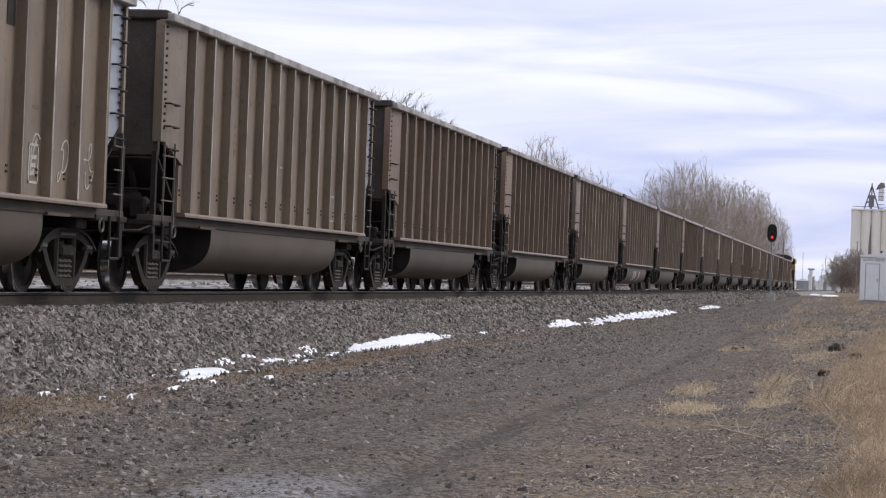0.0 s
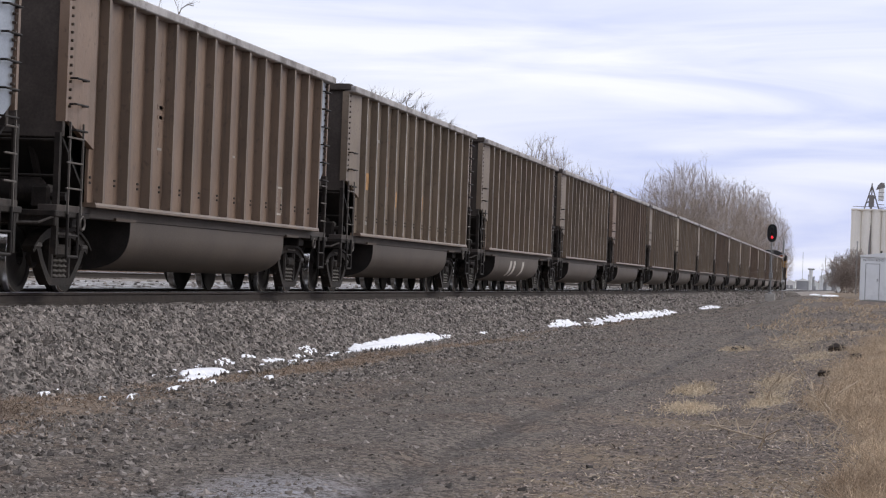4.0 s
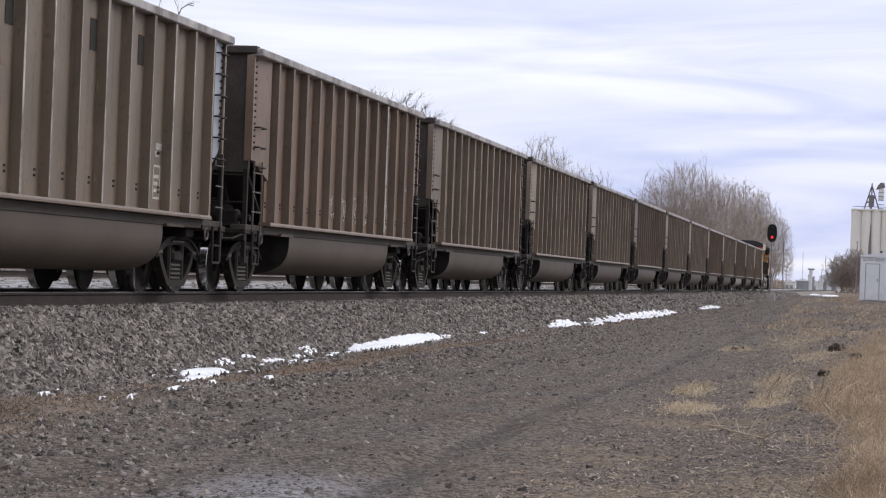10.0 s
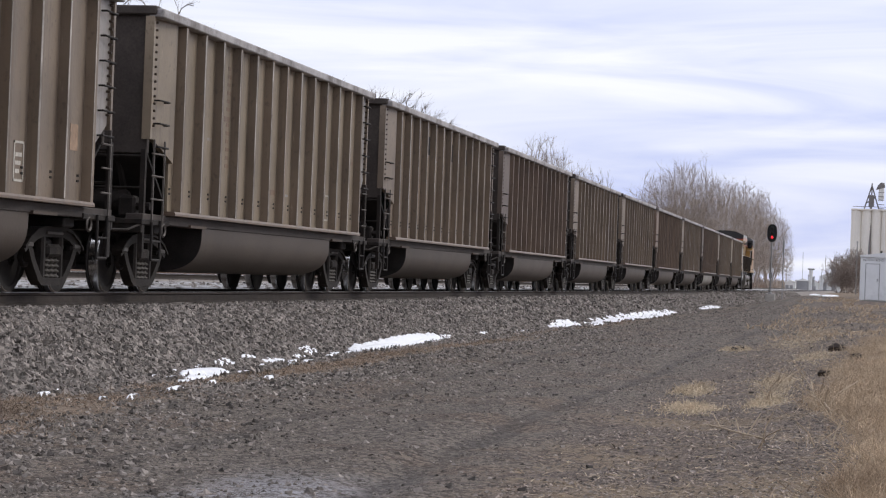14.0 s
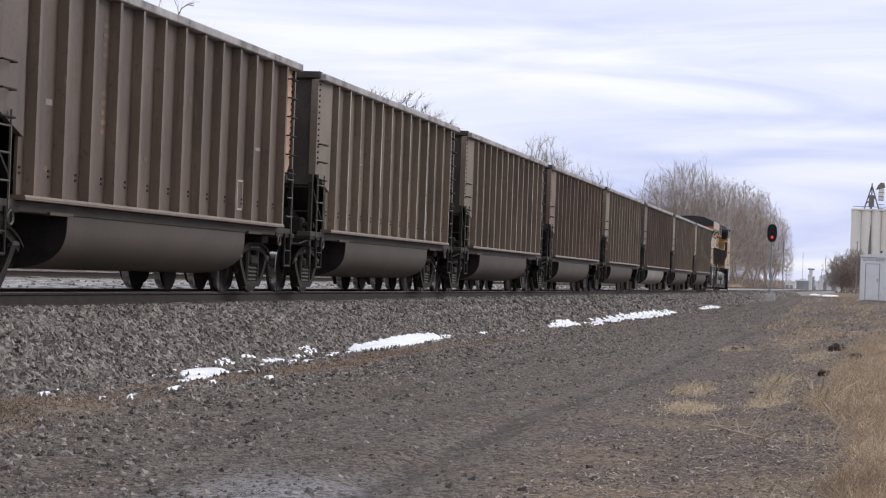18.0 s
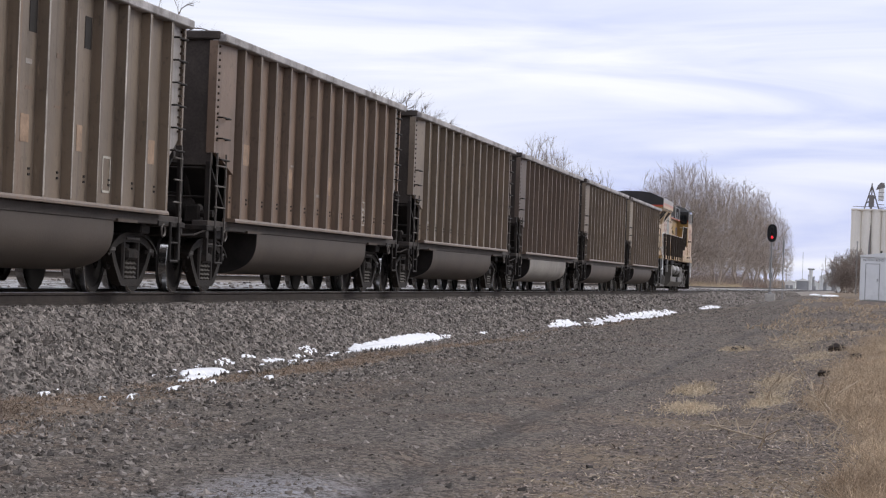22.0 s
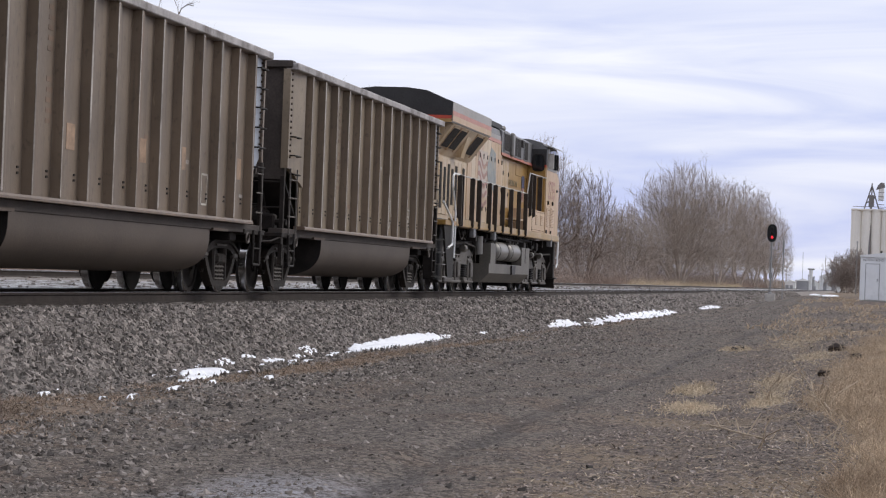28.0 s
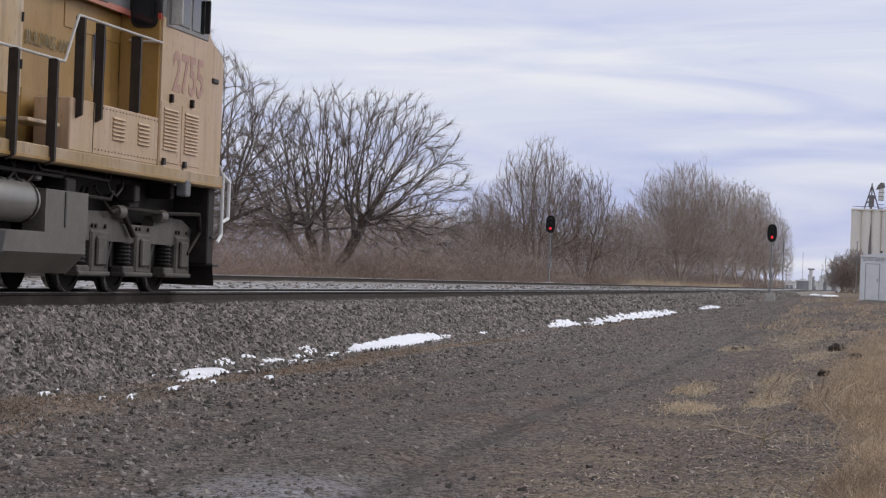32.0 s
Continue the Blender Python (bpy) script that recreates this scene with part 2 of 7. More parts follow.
def smooth01(a, b, x):
    u = np.clip((x - a) / (b - a), 0, 1)
    return u * u * (3 - 2 * u)


def land(x, y):
    """Height of the ground: low beside the ballast, a rise towards the cabin, level beyond."""
    z = -0.97 + 0.04 * np.sin(x * 0.31 + y) * np.cos(y * 0.9) + 0.02 * np.sin(x * 1.3) * np.sin(y * 2.1 + x * 0.2)
    rise = 0.80 * smooth01(75, 175, x) * (1 - smooth01(4.0, 8.5, y))
    far = 0.72 * smooth01(170, 330, x) * (1 - smooth01(5.0, 8.6, y))
    z = np.maximum(z + rise, z + far)
    # between and beyond the tracks the ground is near rail level
    mid = smooth01(TRACK, TRACK + 2.0, y)
    z = z * (1 - mid) + mid * (-0.16 + 0.03 * np.sin(x * 0.7 + y * 1.3))
    beyond = smooth01(TRACK2 + 2, TRACK2 + 6, y)
    z = z - beyond * 0.25
    # wheel ruts
    for c, w, d in ((3.2 + 0.65 * smooth01(55, 130, x), 0.2, 0.035), (5.2 + 0.6 * smooth01(18, 42, x), 0.24, 0.03)):
        z = z - d * np.exp(-((y - c) / w) ** 2) + 0.35 * d * np.exp(-((np.abs(y - c) - 0.42) / 0.18) ** 2)
    # a low bank on the verge
    z = z + 0.12 * smooth01(1.6, 0.2, y) * (1 - smooth01(60, 120, x))
    return z


def make_ground_material():
    m = bpy.data.materials.new("gravel_road_and_verge")
    m.use_nodes = True
    nt = m.node_tree
    N, K = nt.nodes.new, nt.links.new
    b = nt.nodes["Principled BSDF"]
    b.inputs["Roughness"].default_value = 0.95
    b.inputs["Specular IOR Level"].default_value = 0.2
    tc = N("ShaderNodeTexCoord")
    sep = N("ShaderNodeSeparateXYZ")
    K(tc.outputs["Object"], sep.inputs[0])

    def noise_at(scale, detail=6, rough=0.6, stretch=None):
        n = N("ShaderNodeTexNoise")
        n.inputs["Scale"].default_value = scale
        n.inputs["Detail"].default_value = detail
        n.inputs["Roughness"].default_value = rough
        if stretch:
            mp = N("ShaderNodeMapping")
            mp.inputs["Scale"].default_value = stretch
            K(tc.outputs["Object"], mp.inputs[0])
            K(mp.outputs[0], n.inputs[0])
        else:
            K(tc.outputs["Object"], n.inputs[0])
        return n.outputs["Fac"]

    def math_node(op, a, c):
        n = N("ShaderNodeMath")
        n.operation = op
        for i, q in enumerate((a, c)):
            if isinstance(q, (int, float)):
                n.inputs[i].default_value = q
            else:
                K(q, n.inputs[i])
        return n.outputs[0]

    def step(v, lo, hi):
        n = N("ShaderNodeMapRange")
        n.interpolation_type = "SMOOTHSTEP"
        n.inputs["From Min"].default_value, n.inputs["From Max"].default_value = lo, hi
        K(v, n.inputs["Value"])
        return n.outputs[0]

    def mix(f, a, c):
        n = N("ShaderNodeMix")
        n.data_type = "RGBA"
        K(f, n.inputs["Factor"])
        for s, q in (("A", a), ("B", c)):
            if isinstance(q, tuple):
                n.inputs[s].default_value = (*q, 1)
            else:
                K(q, n.inputs[s])
        return n.outputs["Result"]

    big, mid, fine = noise_at(0.35, 4), noise_at(2.5, 8, 0.7), noise_at(28, 6, 0.75)
    wob = math_node("MULTIPLY", math_node("SUBTRACT", noise_at(0.12, 3), 0.5), 1.6)
    y = math_node("ADD", sep.outputs["Y"], wob)
    y = math_node("ADD", y, math_node("MULTIPLY", math_node("SUBTRACT", mid, 0.5), 1.2))
    # single pebbles: a tone for each, dark in the gaps
    def pebbles(scale):
        vo = N("ShaderNodeTexVoronoi")
        vo.inputs["Scale"].default_value = scale
        K(tc.outputs["Object"], vo.inputs["Vector"])
        tone = N("ShaderNodeSeparateXYZ")
        K(vo.outputs["Color"], tone.inputs[0])
        return tone.outputs["X"], vo.outputs["Distance"]
    tone, gap = pebbles(24)
    tone2, gap2 = pebbles(55)
    fine = math_node("ADD", math_node("MULTIPLY", fine, 0.55), math_node("MULTIPLY", math_node("ADD", math_node("MULTIPLY", tone, 0.6), math_node("MULTIPLY", tone2, 0.4)), 0.45))
    gravel = mix(step(fine, 0.33, 0.68), (0.053, 0.045, 0.039), (0.215, 0.183, 0.156))
    gravel = mix(math_node("MULTIPLY", step(noise_at(0.55, 5, 0.65), 0.47, 0.62), 0.55), gravel, mix(step(fine, 0.35, 0.7), (0.06, 0.043, 0.033), (0.22, 0.158, 0.118)))
    litter = mix(step(fine, 0.35, 0.7), (0.055, 0.044, 0.038), (0.225, 0.178, 0.148))
    straw = mix(step(fine, 0.3, 0.7), (0.13, 0.095, 0.065), (0.31, 0.24, 0.165))
    # wheel ruts worn darker along the road, broken in places
    ry = math_node("ADD", sep.outputs["Y"], math_node("MULTIPLY", math_node("SUBTRACT", noise_at(0.9, 4), 0.5), 0.5))
    rut_a = math_node("ADD", 3.2, math_node("MULTIPLY", step(sep.outputs["X"], 55, 130), 0.65))
    rut_b = math_node("ADD", 5.2, math_node("MULTIPLY", step(sep.outputs["X"], 18, 42), 0.6))
    tracks = None
    for c, wd, k in ((rut_a, 0.20, 0.55), (rut_b, 0.24, 0.5), (math_node("ADD", rut_a, 0.75), 0.22, 0.25), (math_node("SUBTRACT", rut_b, 0.8), 0.2, 0.2)):
        d = math_node("ABSOLUTE", math_node("SUBTRACT", ry, c), 0)
        q = math_node("MULTIPLY", step(d, wd, wd * 0.2), k)
        tracks = q if tracks is None else math_node("MAXIMUM", tracks, q)
    tracks = math_node("MULTIPLY", tracks, step(noise_at(1.0, 3, 0.6, (0.16, 1.2, 1)), 0.34, 0.52))
    road = mix(tracks, gravel, mix(step(fine, 0.35, 0.7), (0.036, 0.033, 0.032), (0.085, 0.077, 0.072)))
    verge = mix(math_node("MULTIPLY", step(math_node("MULTIPLY", big, math_node("ADD", mid, 0.5)), 0.52, 0.66), 0.7), litter, straw)
    c = mix(step(y, 2.9, 2.0), road, verge)
    # frost-pale dust on one rut near the road's bend
    pale = math_node("MULTIPLY", math_node("MULTIPLY", step(sep.outputs["X"], 12.6, 13.4), step(sep.outputs["X"], 16.6, 14.6)), step(math_node("ABSOLUTE", math_node("SUBTRACT", ry, 3.62), 0), 0.85, 0.3))
    pale = math_node("MULTIPLY", pale, math_node("SUBTRACT", 1.0, tracks))
    c = mix(math_node("MULTIPLY", pale, step(math_node("ADD", math_node("MULTIPLY", fine, 0.5), math_node("MULTIPLY", mid, 0.5)), 0.36, 0.62)), c, (0.33, 0.325, 0.345))
    # a straw-coloured seam at the foot of the ballast
    sy = math_node("ADD", sep.outputs["Y"], math_node("MULTIPLY", math_node("SUBTRACT", mid, 0.5), 0.7))
    seam = math_node("MULTIPLY", math_node("MULTIPLY", step(sy, 6.7, 7.1), step(sep.outputs["X"], 25.0, 22.0)), step(noise_at(1.3, 5), 0.36, 0.5))
    strip = math_node("MULTIPLY", math_node("MULTIPLY", step(sy, 7.35, 7.6), step(sep.outputs["X"], 27.0, 31.0)), math_node("SUBTRACT", 1.0, math_node("MULTIPLY", step(sep.outputs["X"], 46.0, 60.0), 0.6)))
    c = mix(math_node("MULTIPLY", math_node("MAXIMUM", seam, strip), 0.85), c, mix(step(fine, 0.3, 0.7), (0.14, 0.105, 0.08), (0.31, 0.24, 0.18)))
    # pale ground between the tracks and a brown field beyond them
    c = mix(step(sep.outputs["Y"], TRACK + 1, TRACK + 2.5), c, mix(step(mid, 0.45, 0.55), (0.16, 0.145, 0.13), (0.46, 0.455, 0.46)))
    c = mix(step(sep.outputs["Y"], TRACK2 + 2, TRACK2 + 4), c, mix(step(mid, 0.4, 0.6), (0.16, 0.11, 0.07), (0.34, 0.25, 0.15)))
    far = step(sep.outputs["X"], 150, 260)
    c = mix(math_node("MULTIPLY", far, step(sep.outputs["Y"], TRACK - 3, TRACK - 4)), c, mix(step(mid, 0.4, 0.6), (0.15, 0.11, 0.075), (0.22, 0.17, 0.12)))
    K(c, b.inputs["Base Color"])
    bp = N("ShaderNodeBump")
    bp.inputs["Strength"].default_value = 0.6
    bp.inputs["Distance"].default_value = 0.05
    K(math_node("SUBTRACT", math_node("ADD", fine, mid), math_node("MULTIPLY", gap, 0.5)), bp.inputs["Height"])
    K(bp.outputs[0], b.inputs["Normal"])
    return m


GROUND = make_ground_material()


def make_ground():
    xs = np.concatenate([[-600, -200, -60, -20], np.arange(0, 60, 0.35), np.arange(60, 180, 1.2), np.arange(180, 420, 6.0), [450, 520, 650, 900, 1400, 2200, 3500]])
    ys = np.concatenate([[-1800, -900, -400, -150, -60, -25, -12, -7], np.arange(-5, 2.0, 0.3), np.arange(2.0, 8.6, 0.11), np.arange(8.6, 10, 0.3), np.arange(10, 32, 0.8), [34, 38, 45, 60, 90, 150, 300, 700, 1500]])
    X, Y = np.meshgrid(xs, ys, indexing="ij")
    Z = land(X, Y)
    v = np.stack([X, Y, Z], -1).reshape(-1, 3)
    n = len(ys)
    i, j = np.meshgrid(np.arange(len(xs) - 1), np.arange(n - 1), indexing="ij")
    k = (i * n + j).ravel()
    f = np.stack([k, k + n, k + n + 1, k + 1], -1)
    tagged(raw("ground", v, f, GROUND, True), "grey-brown gravel road with dry leaf litter and straw verge", "ground", kind="structure")


make_ground()
BALLAST = mat("crushed_grey_granite", (0.198, 0.174, 0.154), 0.9, 0, 0.35, 6, 30, 0.5, (0.10, 0.082, 0.068), 0.3, fleck=0.7)
RAIL = mat("rail_steel_brown", (0.042, 0.033, 0.028), 0.85, 0.0, 0.3, 4, 40, 0.15)
RAILHEAD = mat("polished_railhead", (0.55, 0.55, 0.56), 0.3, 1.0, 0.1, 4, 40, 0.02)
TIE = mat("weathered_tie_timber", (0.10, 0.08, 0.065), 0.9, 0, 0.3, 4, 40, 0.4)


def make_bed(name, yc, lift, toe, label):
    """Ballast bank: crown under the ties, sloping shoulders."""
    prof = [(-toe, -1.15), (-1.95, -0.27), (-1.7, -0.2), (-0.9, -0.19), (0.9, -0.19), (1.7, -0.2), (1.95, -0.27), (4.2, -0.6)]
    xs = np.concatenate([[-300, -100], np.arange(-20, 120, 0.5), np.arange(120, 420, 6), [500, 800, 1500, 3000]])
    v, m = [], len(prof)
    for x in xs:
        for a, z in prof:
            j = 0.03 * math.sin(x * 2.3 + a * 5) + 0.03 * math.sin(x * 0.83 + a * 3)
            v.append((x, yc + a + j, lift + z + j * 0.5))
    f = [(k * m + i, (k + 1) * m + i, (k + 1) * m + i + 1, k * m + i + 1) for k in range(len(xs) - 1) for i in range(m - 1)]
    return tagged(raw(name, v, f, BALLAST), label, "ballast", kind="structure")


make_bed("ballast_near", TRACK, 0.0, 3.4, "bank of crushed grey stone under the near track")
make_bed("ballast_far", TRACK2, LIFT2, 3.4, "bank of crushed grey stone under the far track")


def make_stones():
    """Loose ballast on the near slope, each a rough lump; joined, too many to count."""
    rs = np.random.default_rng(3)
    def field(n, x0, x1, size, power):
        u = rs.random(n)
        x = x0 + (x1 - x0) * u ** power
        t = rs.random(n)
        y = TRACK - 3.45 + 2.1 * t
        z = np.interp(y - TRACK, [-3.6, -3.12, -1.95, -1.7, 0], [-0.98, -0.96, -0.27, -0.2, -0.19])
        return np.stack([x, y, z], -1), size * (0.55 + 0.9 * rs.random(n))
    c1, s1 = field(54000, 17, 60, 0.047, 1.35)
    c2, s2 = field(15000, 55, 150, 0.075, 1.3)
    c4, s4 = field(7000, 150, 330, 0.13, 1.2)
    n = 2200
    x, y = 25 + 260 * rs.random(n) ** 1.5, TRACK + 1.6 + 9.8 * rs.random(n)
    c5, s5 = np.stack([x, y, land(x, y)], -1), 0.04 * (0.5 + rs.random(n)) * (1 + x / 200)
    # strays on the road edge
    n = 24000
    x = 13.5 + 50 * rs.random(n) ** 1.9
    y = TRACK - 3.2 - rs.exponential(1.15, n)
    matted = ((x < 24) & (y > 6.9 + 0.2 * np.sin(3 * x)) & (x + 2 * y > 33)) | ((x > 30) & (x < 55) & (y > 7.45))
    keep = ~matted | (rs.random(n) < 0.12)
    x, y = x[keep], y[keep]
    n = len(x)
    c3, s3 = np.stack([x, y, land(x, y) - 0.004], -1), (0.013 + 0.03 * rs.random(n) ** 2) * (1 + 0.4 * np.exp(-(TRACK - 3.2 - y)))
    c, s = np.concatenate([c1, c2, c3, c4, c5]), np.concatenate([s1, s2, s3, s4, s5])
    unit = np.array([(1, 0, 0), (-1, 0, 0), (0, 1, 0), (0, -1, 0), (0, 0, 1), (0, 0, -1)], float)
    tri = np.array([(0, 2, 4), (2, 1, 4), (1, 3, 4), (3, 0, 4), (2, 0, 5), (1, 2, 5), (3, 1, 5), (0, 3, 5)])
    n = len(c)
    q = rs.normal(size=(n, 3, 3))
    a = q[:, 0] / np.linalg.norm(q[:, 0], axis=1)[:, None]
    b = np.cross(a, q[:, 1])
    b /= np.linalg.norm(b, axis=1)[:, None]
    r = np.stack([a, b, np.cross(a, b)], 1)
    stretch = 0.65 + 0.7 * rs.random((n, 6, 1))
    v = (unit[None] * stretch) @ r * s[:, None, None] + c[:, None, :]
    f = (np.arange(n)[:, None, None] * 6 + tri[None]).reshape(-1, 3)
    tagged(raw("loose_ballast", v.reshape(-1, 3), f, BALLAST), "crushed grey granite lumps on the track bank", "ballast", kind="stuff")


make_stones()


def make_track(yc, lift, tag):
    foot = [(-0.075, -0.18), (0.075, -0.18), (0.075, -0.165), (0.012, -0.14), (0.01, -0.05), (0.036, -0.035), (0.036, -0.006), (-0.036, -0.006), (-0.036, -0.035), (-0.01, -0.05), (-0.012, -0.14), (-0.075, -0.165)]
    for s in (-1, 1):
        rail = base("rail", "brown steel rail with a polished head on timber ties", "rail", "rails of the " + tag + " track")
        rail.matrix_basis = pose(0, yc + s * 0.755, lift)
        part("rail_body", Shape().prism(foot, -300, 2500), RAIL, rail)
        part("railhead", Shape().box(-300, 2500, -0.034, 0.034, -0.008, 0.0, 0.003), RAILHEAD, rail, "polished steel running surface")
    tie = Shape().box(-0.115, 0.115, -1.3, 1.3, -0.36, -0.175, 0.01).mesh("tie", TIE)
    for k in range(150):
        ob = new("tie", tie)
        ob.matrix_basis = pose(14 + 0.52 * k, yc + random.uniform(-0.03, 0.03), lift, 0, 0, random.uniform(-1, 1))
        tagged(ob, "weathered timber railway tie bedded in ballast", "railway tie", "ties of the " + tag + " track")


make_track(TRACK, 0.0, "near")
make_track(TRACK2, LIFT2, "far")


# ---- the train
def wheelset_shape(r, half=0.72):
    s, rim = Shape(), Shape()
    for sg in (-1, 1):
        prof = [(0.0, 0.07), (0.06, 0.09), (0.09, 0.12), (0.05, 0.2), (0.03, r * 0.6), (0.05, r * 0.82), (0.075, r * 0.84), (0.075, r - 0.008), (-0.06, r), (-0.075, r + 0.028), (-0.09, r + 0.028), (-0.09, r * 0.8), (0.0, 0.07)]
        s.lathe([(sg * a, q) for a, q in prof], 28, (0, sg * (half + 0.05), 0))
        rim.lathe([(sg * 0.077, r - 0.009), (sg * 0.074, r - 0.003), (-sg * 0.05, r + 0.002)], 28, (0, sg * (half + 0.05), 0))
        # hub bolts, so that the turning shows
        for k in range(3):
            a = 2 * math.pi * k / 3
            s.rod((0.09 * math.cos(a), sg * (half + 0.1), 0.09 * math.sin(a)), (0.09 * math.cos(a), sg * (half + 0.16), 0.09 * math.sin(a)), 0.02, 6)
    s.rod((0, -half, 0), (0, half, 0), 0.08, 12)
    first = len(s.f)
    s.add(rim.v, rim.f)
    return s, first


def wheel_mesh(name, r):
    s, first = wheelset_shape(r)
    me = bpy.data.meshes.new(name)
    me.from_pydata(s.v, [], s.f)
    me.materials.append(WHEEL)
    me.materials.append(TREAD)
    for k in range(first, len(s.f)):
        me.polygons[k].material_index = 1
    me.shade_smooth()
    me.set_sharp_from_angle(angle=radians(35))
    return me


SPRING = mat("dusty_spring_steel", (0.075, 0.066, 0.058), 0.6, 0.2, 0.3, 6, 40, 0.1)
LADDER = mat("worn_grey_ladder_steel", (0.10, 0.086, 0.075), 0.65, 0.1, 0.25, 5, 40, 0.05)
CAR_LEN, TUB_A, TUB_B = 16.18, -4.35, 4.3
RIBS = [-5.915 + 1.013 * k for k in range(13)]
WHEELS = []


def gondola():
    """A bathtub coal gondola: ribbed sides on a bottom chord, two rounded tubs, end platforms, two trucks."""
    car = base("coal_gondola", "dusty brown ribbed coal gondola on four-wheel trucks", "freight car", "coal cars of the train")
    # side sheets, inside and out, with the lower corners left open over the platforms
    for sg in (-1, 1):
        prof = [(-6.22, 1.2), (6.36, 1.2), (6.36, 3.95), (-6.22, 3.95)]
        part("side_sheet", Shape().prism(prof, sg * 1.44, sg * 1.40, "y"), CAR, car)
        for k, x in enumerate(RIBS):
            w = 0.07
            sh = Shape().prism([(x - w, sg * 1.44), (x - w * 0.75, sg * 1.568), (x + w * 0.75, sg * 1.568), (x + w, sg * 1.44)], 1.2, 3.93, "z")
            rib = part("side_rib", sh, CAR, car)
            if sg < 0:
                # thin pale strip draws the highlight on the rib's front corner
                part("rib_edge", Shape().box(x - w * 0.78, x - w * 0.78 + 0.024 + 0.016 * (k * 5 % 3), -1.572, -1.566, 1.22, 3.92), RIB_GLINT, rib, "rib edge with a painted highlight")
                for z in (1.45, 1.52):
                    part("rib_bolt", Shape().box(x - 0.26, x - 0.2, -1.452, -1.438, z, z + 0.03), BLACK, rib)
        for e in (-1, 1):
            # corner sheets lean in towards the end of the car
            inner = 6.34 if e > 0 else 6.2
            c = [(e * inner, sg * 1.50), (e * 7.18, sg * 1.42), (e * 7.18, sg * 1.36), (e * inner, sg * 1.42)]
            v = [(x, y, z) for z0, z1 in ((2.28, 2.0),) for (x, y), z in zip(c, (z1 - 0.1, z0, z0, z1 - 0.1))] + [(x, y, 3.95) for x, y in c]
            sh = Shape().add(v, [(0, 1, 2, 3), (4, 5, 6, 7), (0, 1, 5, 4), (1, 2, 6, 5), (2, 3, 7, 6), (3, 0, 4, 7)])
            panel = part("corner_sheet", sh, SILVER if e > 0 else CAR, car, "bare metal corner sheet tinted with reflected sky" if e > 0 else "")
            rv = Shape()
            for k in range(15):
                z = 2.4 + 0.105 * k
                rv.rod((e * 7.08, sg * 1.42, z), (e * 7.08, sg * 1.48, z), 0.019, 6)
            tagged(part("rivet_strip", rv, CAR_DARK, panel), kind="stuff")
            post = Shape().prism([(e * 7.16, sg * 1.47), (e * 7.24, sg * 1.47), (e * 7.24, sg * 1.34), (e * 7.16, sg * 1.34)], 2.2, 3.95, "z")
            part("corner_post", post, CAR, car)
            # ladder rungs on the corner sheet, ladder down to a stirrup step
            for k in (range(6) if e > 0 else (3, 4, 5)):
                z = 3.75 - 0.33 * k
                y = sg * 1.46
                rg = Shape().pipe([(e * 6.62, y, z), (e * 6.62, y + sg * 0.09, z), (e * 7.08, y + sg * 0.09, z), (e * 7.08, y, z)], 0.014, 6)
                part("grab_iron", rg, BLACK, car, "black steel rung")
            lad = Shape()
            for xx in ((e * 7.12,) if e > 0 else (e * 6.62, e * 7.12)):
                lad.box(xx - 0.014, xx + 0.014, sg * 1.5 - 0.012, sg * 1.5 + 0.012, 1.02, 2.2)
            for z in (1.35, 1.68, 2.0):
                lad.rod((e * (6.8 if e > 0 else 6.62), sg * 1.5, z), (e * 7.2, sg * 1.5, z), 0.013, 6)
            part("end_ladder", lad, LADDER, car)
            st = Shape().pipe([(e * 6.7, sg * 1.5, 1.05), (e * 6.7, sg * 1.5, 0.48), (e * 7.1, sg * 1.5, 0.48), (e * 7.1, sg * 1.5, 1.05)], 0.02, 6)
            st.rod((e * 6.7, sg * 1.5, 0.75), (e * 7.1, sg * 1.5, 0.75), 0.015, 6)
            part("stirrup_step", st, BLACK, car)
        # chords
        part("top_chord", Shape().box(-7.22, 7.22, min(sg * 1.38, sg * 1.6), max(sg * 1.38, sg * 1.6), 3.932, 4.06, 0.015), TOPRAIL, car, "grimy metal top rail")
        part("bottom_chord", Shape().prism([(sg * 1.38, 1.14), (sg * 1.595, 1.14), (sg * 1.595, 1.17), (sg * 1.58, 1.2), (sg * 1.38, 1.2)], -6.3, 6.3), RIB_DARK, car)
        part("side_sill", Shape().box(-7.4, 7.4, min(sg * 1.2, sg * 1.46), max(sg * 1.2, sg * 1.46), 1.0, 1.138, 0.01), END, car)
        # one rounded tub a side of the centre sill
        prof = [(sg * 1.44, 1.1)] + [(sg * (0.25 + 1.19 * math.cos(a) ** 0.62), 1.0 - 0.70 * math.sin(a) ** 0.62) for a in [math.pi / 2 * k / 14 for k in range(15)]] + [(sg * 0.2, 0.3), (sg * 0.2, 1.1)]
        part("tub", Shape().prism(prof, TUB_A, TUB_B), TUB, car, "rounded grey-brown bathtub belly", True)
        # thin black cover paints the shade on the tub's near end
        part("tub_end", Shape().prism([(y * 1.004, z - 0.004) for y, z in prof], TUB_A - 0.02, TUB_A - 0.003), BLACK, car, "tub end blackened for its shade")
    for e in (-1, 1):
        # end wall, sloped floor sheet, platform, coupler
        part("end_wall", Shape().box(min(e * 7.05, e * 7.15), max(e * 7.05, e * 7.15), -1.4, 1.4, 2.0, 3.985, 0.01), END, car, "sooty end wall")
        v = [(e * 7.1, -1.38, 2.05), (e * 7.1, 1.38, 2.05), (e * 5.9, 1.38, 1.15), (e * 5.9, -1.38, 1.15)]
